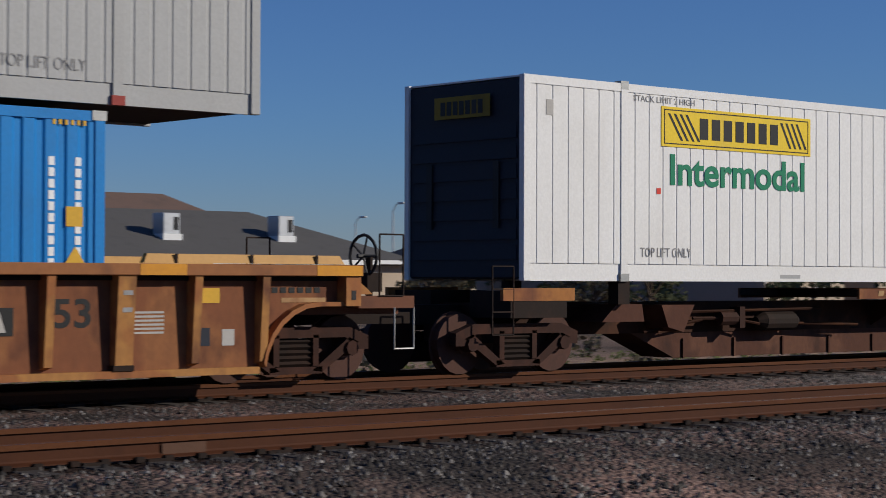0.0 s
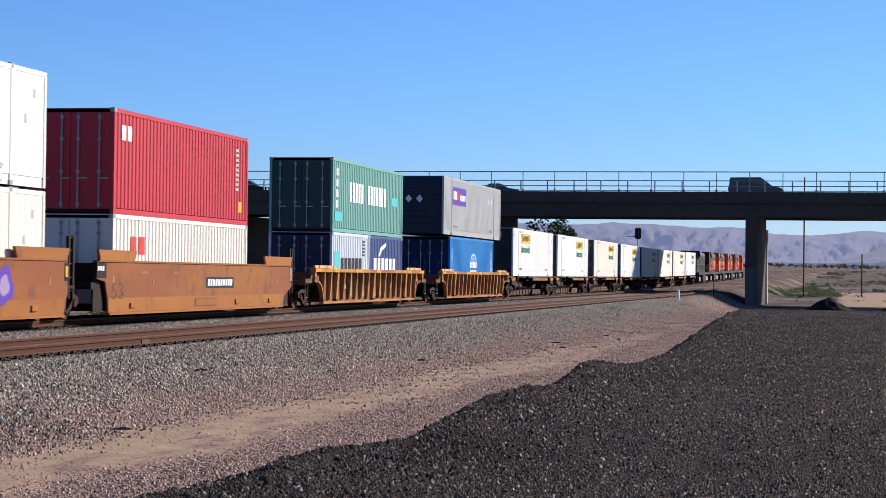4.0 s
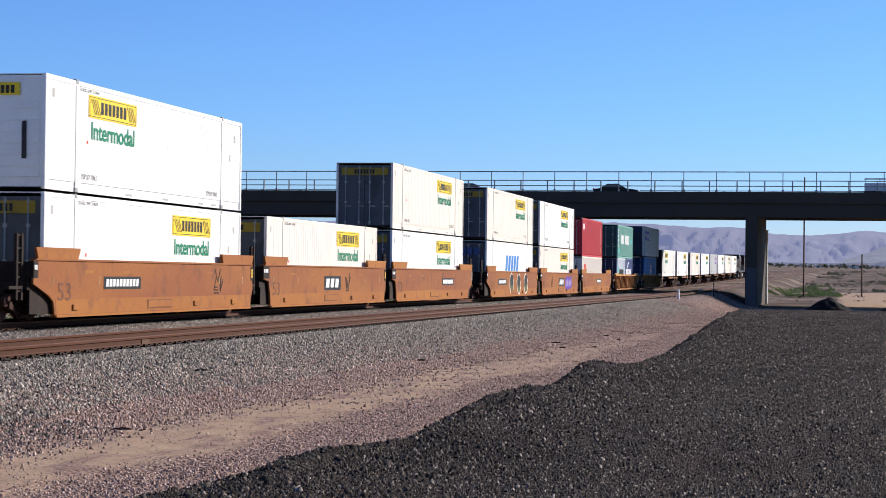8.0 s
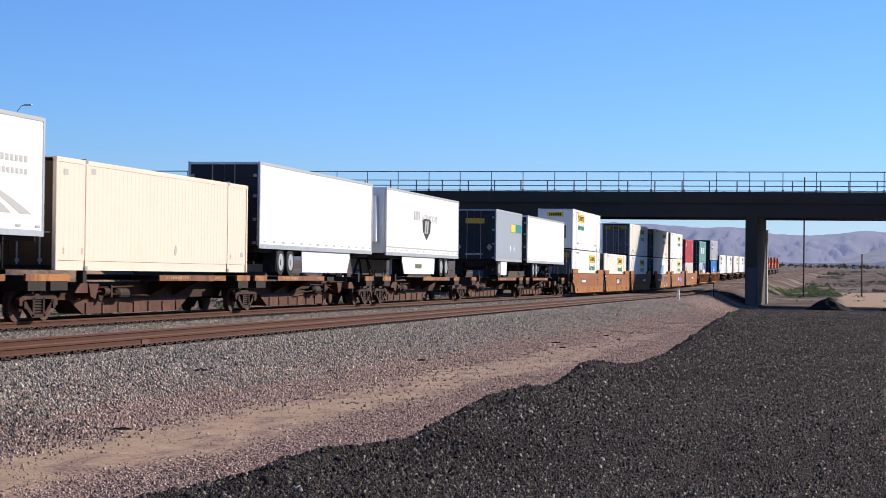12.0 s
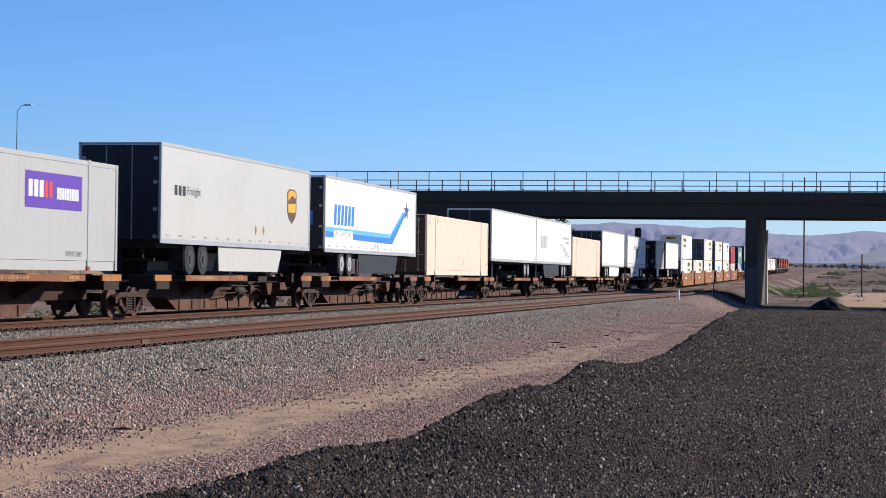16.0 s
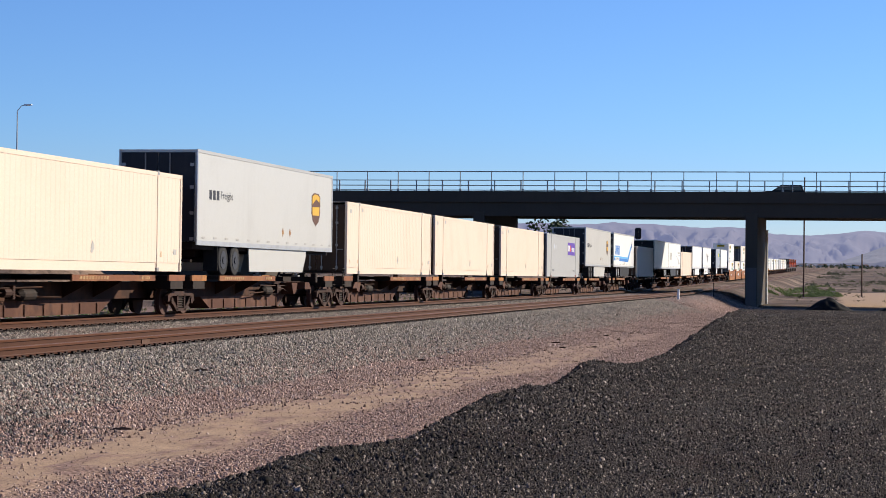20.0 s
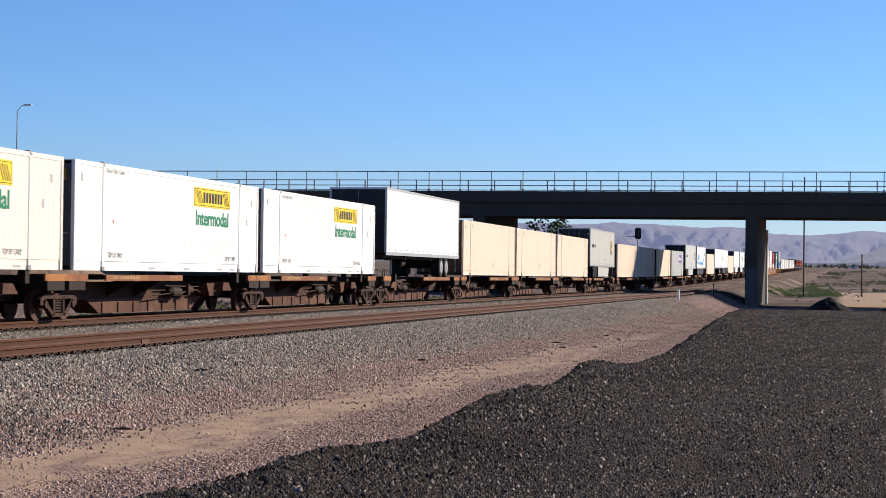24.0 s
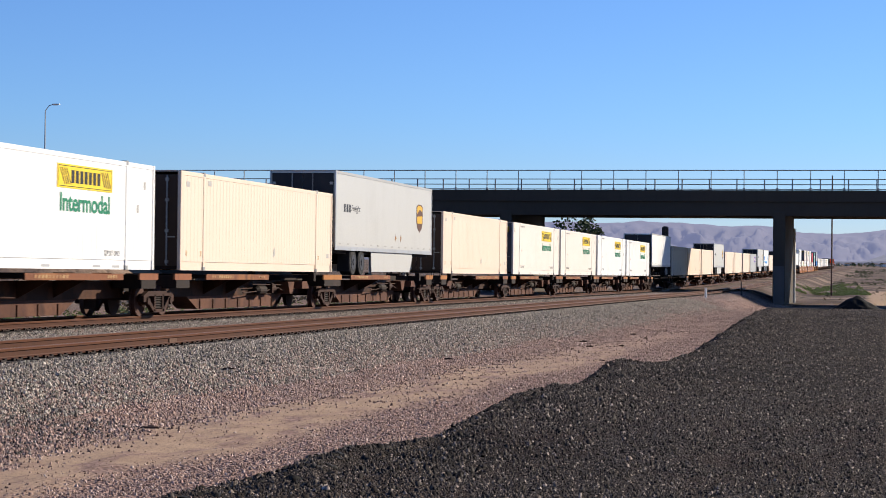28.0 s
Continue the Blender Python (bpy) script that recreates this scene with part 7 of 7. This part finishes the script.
    bmesh.ops.create_grid(bm, x_segments=28, y_segments=28, size=r)
    for v in bm.verts:
        d = v.co.length / r
        v.co.z = max(0, h * (1 - d ** 1.25)) + 0.09 * noise.noise(v.co * 2.5) * (d < 1) - 0.3 * (d >= 1)
        v.co.x *= 1.25
    ob = new("asphalt_mound", finish(bm, M["asphalt_mound"], "asphalt_mound"))
    ob.location = (x, y, ground_z(x, y) - 0.03)
    tagged(ob, "low mound of black asphalt millings", "mound")


M["asphalt_mound"] = paint("heap_of_millings", (0.008, 0.0075, 0.007, 1), (0.018, 0.016, 0.014, 1), 0.5, 0.95, 6.0)
asphalt_mound(-1.45, 149.0, 1.5, 1.1)
asphalt_mound(3.8, 152.0, 1.6, 0.7)


def sticks():
    rng = random.Random(9)
    for i, (x, y) in enumerate(((-9.9, 45.3), (-9.0, 61), (-8.2, 57), (-7.6, 66), (-9.4, 24.5), (-8.5, 70), (-11.2, 33), (-7.4, 58))):
        ob = thing("wood_scrap", "dark splintered scrap of wood on the stones", "wood scrap", "wood scraps")
        ob.location = (x, y, ground_z(x, y) + 0.045)
        bm = bmesh.new()
        a, l = rng.uniform(-0.5, 0.9), rng.uniform(0.07, 0.17)
        box(bm, -l, l, -0.018, 0.014, -0.02, 0.008, (0.03, 0.02, 0.006, 0.008))
        box(bm, -l * 0.3, l * 0.5, 0.0, 0.035, -0.02, 0.02, (0.02, 0.01, 0.012, 0.008))
        bmesh.ops.rotate(bm, verts=bm.verts, cent=(0, 0, 0), matrix=Matrix.Rotation(a, 3, "Z"))
        part("splinter", bm, M["wood"], ob)


sticks()


M["green_weed"] = paint("green_weeds", (0.19, 0.24, 0.07, 1), (0.18, 0.17, 0.08, 1), 0.5, 0.9, 0.5)


def scrub_field():
    """Low desert bushes beyond the bridge, and green ones by the track."""
    rng = random.Random(77)
    for name, label, key, n, area, size in (
            ("scrub", "low dry desert scrub", "scrub", 1500, (-160, 60, 235, 900), (0.25, 0.75)),
            ("green_bushes", "low green bushes on the desert floor", "green_weed", 2200, (-13.5, -0.5, 272, 400), (0.3, 0.6)),
            ("dark_scrub", "small dark desert shrubs beyond the bridge", "leaf_olive", 3800, (-9, 40, 330, 1100), (0.3, 1.0)),
            ("scrub", "dry weeds behind the train", "scrub", 520, (-75, -30, 20, 185), (0.3, 0.9)),
            ("green_weeds", "low green weeds along the far side of the tracks", "green_weed", 900, (-36, -29, 8, 170), (0.15, 0.4))):
        quads = []
        for _ in range(n):
            x, y = rng.uniform(area[0], area[1]), area[2] + (area[3] - area[2]) * rng.random() ** 1.6
            if name == "green_bushes":
                f = (y - area[2]) / (area[3] - area[2])
                if noise.noise((x * 0.35, y * 0.05, 3.0)) < -0.1 or not 0.02 + 0.5 * f < (x - area[0]) / (area[1] - area[0]) < 1.0 - 0.25 * f:
                    continue
            if name == "dark_scrub" and noise.noise((x * 0.10, y * 0.018, 5.0)) < 0.12:
                continue
            if -28 < x < -9 and key == "scrub":
                continue
            s = rng.uniform(*size)
            leaf_cloud(quads, rng, [((x, y, ground_z(x, y) + s * 0.15), s * 0.5)], 30, s * 0.13)
        tagged(new(name, quads_mesh(name, quads, M[key])), label, "bushes", kind="stuff")


scrub_field()


def far_town():
    rng = random.Random(15)
    quads = []
    for _ in range(170):
        az, r = rng.uniform(-4, 9), rng.uniform(1500, 2500)
        x, y = at_azimuth(az, r)
        h = rng.uniform(1.6, 4.2)
        leaf_cloud(quads, rng, [((x + rng.uniform(-12, 12), y, ground_z(x, y) + h * 0.4), h * rng.uniform(0.4, 0.75)) for _ in range(3)], 14, h * 0.22)
    tagged(new("far_woods", quads_mesh("far_woods", quads, M["leaf_dark"])), "dark line of distant town trees", "trees", kind="stuff")
    for i in range(16):
        az, r = rng.uniform(-3, 7), rng.uniform(1500, 2400)
        x, y = at_azimuth(az, r)
        w, h = rng.uniform(4, 8), rng.uniform(2.2, 3.0)
        ob = thing("distant_house", "small pale distant house with a dark roof", "house", "distant houses")
        ob.location = (x, y, ground_z(x, y) - 0.5)
        blk("wall", M["trim"], ob, -w / 2, w / 2, -4, 4, 0, h)
        blk("roof", M["roof_brown"], ob, -w / 2 - 0.4, w / 2 + 0.4, -4.4, 4.4, h, h + 1.2, taper=(1.6, 1.6, 3.5, 3.5))


far_town()


# ---- road vehicles on the bridge ----
def road_wheels(ob, xs, r, half):
    for x in xs:
        for s in (1, -1):
            bm = bmesh.new()
            tube(bm, (x, s * (half - 0.22), r), (x, s * half, r), r, 16)
            w = part("wheel", bm, M["rubber"], ob)
            bm = bmesh.new()
            tube(bm, (x, s * (half - 0.05), r), (x, s * (half + 0.01), r), r * 0.6, 10)
            part("hub", bm, M["zinc"], w)


def car(kind, key, label):
    """Car with its nose to +X; kinds: sedan, suv, pickup, van."""
    ob = thing(kind if kind != "suv" else "sport_utility_car", label, "car", "vehicles on the bridge")
    if kind == "sedan":
        body = [(-2.3, 0.35), (-2.35, 0.85), (-1.6, 1.0), (0.9, 0.98), (2.2, 0.8), (2.35, 0.4)]
        top = [(-1.65, 0.98), (-0.9, 1.42), (0.2, 1.44), (1.0, 0.96)]
    elif kind == "suv":
        body = [(-2.3, 0.4), (-2.35, 1.05), (-2.2, 1.12), (1.0, 1.12), (2.25, 1.0), (2.35, 0.45)]
        top = [(-2.2, 1.1), (-1.95, 1.74), (0.2, 1.76), (1.15, 1.1)]
    elif kind == "pickup":
        body = [(-2.8, 0.45), (-2.8, 1.12), (-0.7, 1.12), (1.3, 1.15), (2.65, 1.05), (2.75, 0.5)]
        top = [(-0.9, 1.1), (-0.7, 1.78), (0.75, 1.8), (1.45, 1.12)]
    else:
        body = [(-2.7, 0.4), (-2.75, 1.25), (-2.6, 1.3), (1.4, 1.3), (2.6, 1.05), (2.7, 0.45)]
        top = [(-2.68, 1.28), (-2.6, 2.1), (0.5, 2.12), (1.6, 1.28)]
    bm = bmesh.new()
    prism(bm, body, "y", -0.9, 0.9)
    part("body", bm, M[key], ob, bevel=0.05)
    bm = bmesh.new()
    prism(bm, top, "y", -0.8, 0.8)
    cab = part("cabin", bm, M[key], ob, bevel=0.06)
    cx = sum(p[0] for p in top) / 4
    zb, zt = top[0][1], top[1][1]
    for s in (1, -1):
        bm = bmesh.new()
        pts = [(cx + (p[0] - cx) * 0.86, zb + 0.08 + (p[1] - zb) * 0.80) for p in top]
        if kind == "van":
            pts = [(0.1, zb + 0.1), (0.15, zt - 0.15), (0.55, zt - 0.15), (1.35, zb + 0.1)]
        prism(bm, pts, "y", s * 0.80, s * 0.812)
        part("side_window", bm, M["glass"], cab)
    road_wheels(ob, (-1.45, 1.45) if kind == "sedan" else (-1.6, 1.6), 0.34, 0.92)
    blk("head_lamp", M["lamp_lens"], ob, body[-2][0] - 0.12, body[-2][0] + 0.06, -0.75, -0.45, 0.68, 0.82)
    blk("head_lamp", M["lamp_lens"], ob, body[-2][0] - 0.12, body[-2][0] + 0.06, 0.45, 0.75, 0.68, 0.82)
    blk("tail_lamp", M["sign_red"], ob, body[1][0] - 0.02, body[1][0] + 0.1, -0.85, -0.6, 0.8, 0.98)
    blk("tail_lamp", M["sign_red"], ob, body[1][0] - 0.02, body[1][0] + 0.1, 0.6, 0.85, 0.8, 0.98)
    return ob


def flatbed_truck(key, label):
    """Truck with its cab to +X and a long low bed behind."""
    ob = thing("flatbed_truck", label, "truck", "vehicles on the bridge")
    bm = bmesh.new()
    prism(bm, [(2.0, 0.6), (2.0, 2.75), (2.3, 2.9), (3.6, 2.6), (3.8, 1.75), (5.0, 1.6), (5.1, 0.6)], "y", -1.15, 1.15)
    cab = part("cab", bm, M[key], ob, bevel=0.08)
    for s in (1, -1):
        bm = bmesh.new()
        prism(bm, [(2.5, 1.75), (2.5, 2.5), (3.4, 2.4), (3.6, 1.75)], "y", s * 1.15, s * 1.165)
        part("side_window", bm, M["glass"], cab)
    blk("bed", M["undergear"], ob, -5.2, 1.9, -1.2, 1.2, 1.0, 1.2)
    blk("headboard", M["zinc"], ob, 1.5, 1.62, -1.2, 1.2, 1.2, 2.3)
    blk("chassis", M["undergear"], ob, -5.0, 4.6, -0.5, 0.5, 0.6, 1.0)
    road_wheels(ob, (-4.2, -3.1, 4.1), 0.5, 1.15)
    return ob


def work_truck():
    """White utility truck, nose to +X, with a low tool body, a rack and gear on it."""
    ob = thing("work_truck", "white utility truck with a tool body and rack", "truck", "vehicles on the bridge")
    bm = bmesh.new()
    prism(bm, [(0.1, 0.55), (0.1, 1.35), (0.25, 2.05), (1.35, 2.08), (2.0, 1.38), (3.15, 1.22), (3.3, 0.6)], "y", -0.98, 0.98)
    cab = part("cab", bm, M["car_white"], ob, bevel=0.05)
    for s in (1, -1):
        bm = bmesh.new()
        prism(bm, [(0.4, 1.4), (0.5, 1.92), (1.28, 1.94), (1.72, 1.4)], "y", s * 0.98, s * 0.992)
        part("side_window", bm, M["glass"], cab)
    for s in (1, -1):
        blk("tool_locker", M["car_white"], ob, -3.2, 0.0, s * 0.72 - 0.26, s * 0.72 + 0.26, 0.75, 1.55, bevel=0.02)
    blk("bed", M["undergear"], ob, -3.2, 0.0, -0.98, 0.98, 0.62, 0.76)
    blk("gear_box", M["zinc"], ob, -1.0, -0.15, -0.5, 0.5, 0.76, 2.25, bevel=0.03)
    bm = bmesh.new()
    for x in (-3.1, -1.7, -0.2):
        for s in (0.9, -0.9):
            tube(bm, (x, s, 1.55), (x, s, 2.0), 0.03, 5)
    for s in (0.9, -0.9):
        tube(bm, (-3.2, s, 2.0), (0.2, s, 2.0), 0.035, 5)
    part("rack", bm, M["zinc"], ob)
    road_wheels(ob, (-2.1, 2.3), 0.4, 0.98)
    return ob


ROAD = []  # thing, lane y, place x0 at time t0, speed


def build_traffic():
    lane_e, lane_w = YB + 4.6, YB + 13.2
    ROAD.extend([
        (car("van", "car_grey", "grey cargo van driving over the bridge"), lane_e, -28.4, 3.0, 19.2),
        (car("suv", "car_dark", "dark crossover car driving over the bridge"), lane_e, -17.7, 3.0, 24.6),
        (car("suv", "car_dark", "dark sport utility car crossing the bridge"), lane_e, -18.2, 6.0, 23.4),
        (car("sedan", "car_grey", "grey sedan crossing the bridge"), lane_e, -1.9, 5.5, 22.5),
        (work_truck(), lane_e, -15.1, 7.0, 19.8),
        (car("sedan", "car_dark", "dark sedan crossing the bridge"), lane_e, -23.3, 8.0, 20.0),
        (car("suv", "car_dark", "black sport utility car crossing the bridge"), lane_e, -25.6, 9.0, 20.2),
        (flatbed_truck("car_white", "white truck tractor with a long low bed"), lane_w, -14.45, 9.0, -22.6),
        (car("suv", "car_dark", "dark sport utility car crossing the bridge"), lane_w, -27.0, 21.0, -20.2),
        (car("sedan", "car_dark", "dark low sedan crossing the bridge"), lane_e, -15.7, 9.0, 22.7),
    ])


build_traffic()


# ---- what moves ----
def motions():
    times = (0.0, 3.0, 6.0, 9.0, 12.0, 15.0, 18.0, 21.0, 23.2, 24.0, 24.7, 26.0, 28.0)
    for ob, s, z in MOVERS:
        rows = []
        for t in times:
            y = s + run(t) + (0.35 if t == 24.0 else 0.0)
            grade = math.degrees(math.atan((track_z(y + 6) - track_z(y - 6)) / 12))
            rows.append((t, pose(X_TRAIN, y, track_z(y) + z, grade, 0, 0)))
        walk(ob, rows)
    for i, (ob, y, x0, t0, v) in enumerate(ROAD):
        d = 1 if v > 0 else -1
        far = 150.0 - 7.0 * i
        enter, leave = t0 + (-d * far - x0) / v, t0 + (d * far - x0) / v
        ts = [0.0] if enter > 0.2 else []
        ts += [t for t in (enter, enter + 1.5, t0 - 1.0, t0, t0 + 1.0, leave - 1.5, leave) if 0 <= t < 27.8]
        rows = []
        for t in sorted(set([0.0] + [round(t, 2) for t in ts] + [28.0])):
            x = min(max(x0 + v * (t - t0), -far), far)
            tilt = 0.0 if -85 < x < 75 else math.degrees(math.atan(0.062)) * (1 if x > 0 else -1)
            rows.append((t, pose(x, y, road_z(x), 0, tilt, 0) @ pose(0, 0, 0, 0, 0, 0 if d > 0 else 180)))
        walk(ob, rows)


motions()
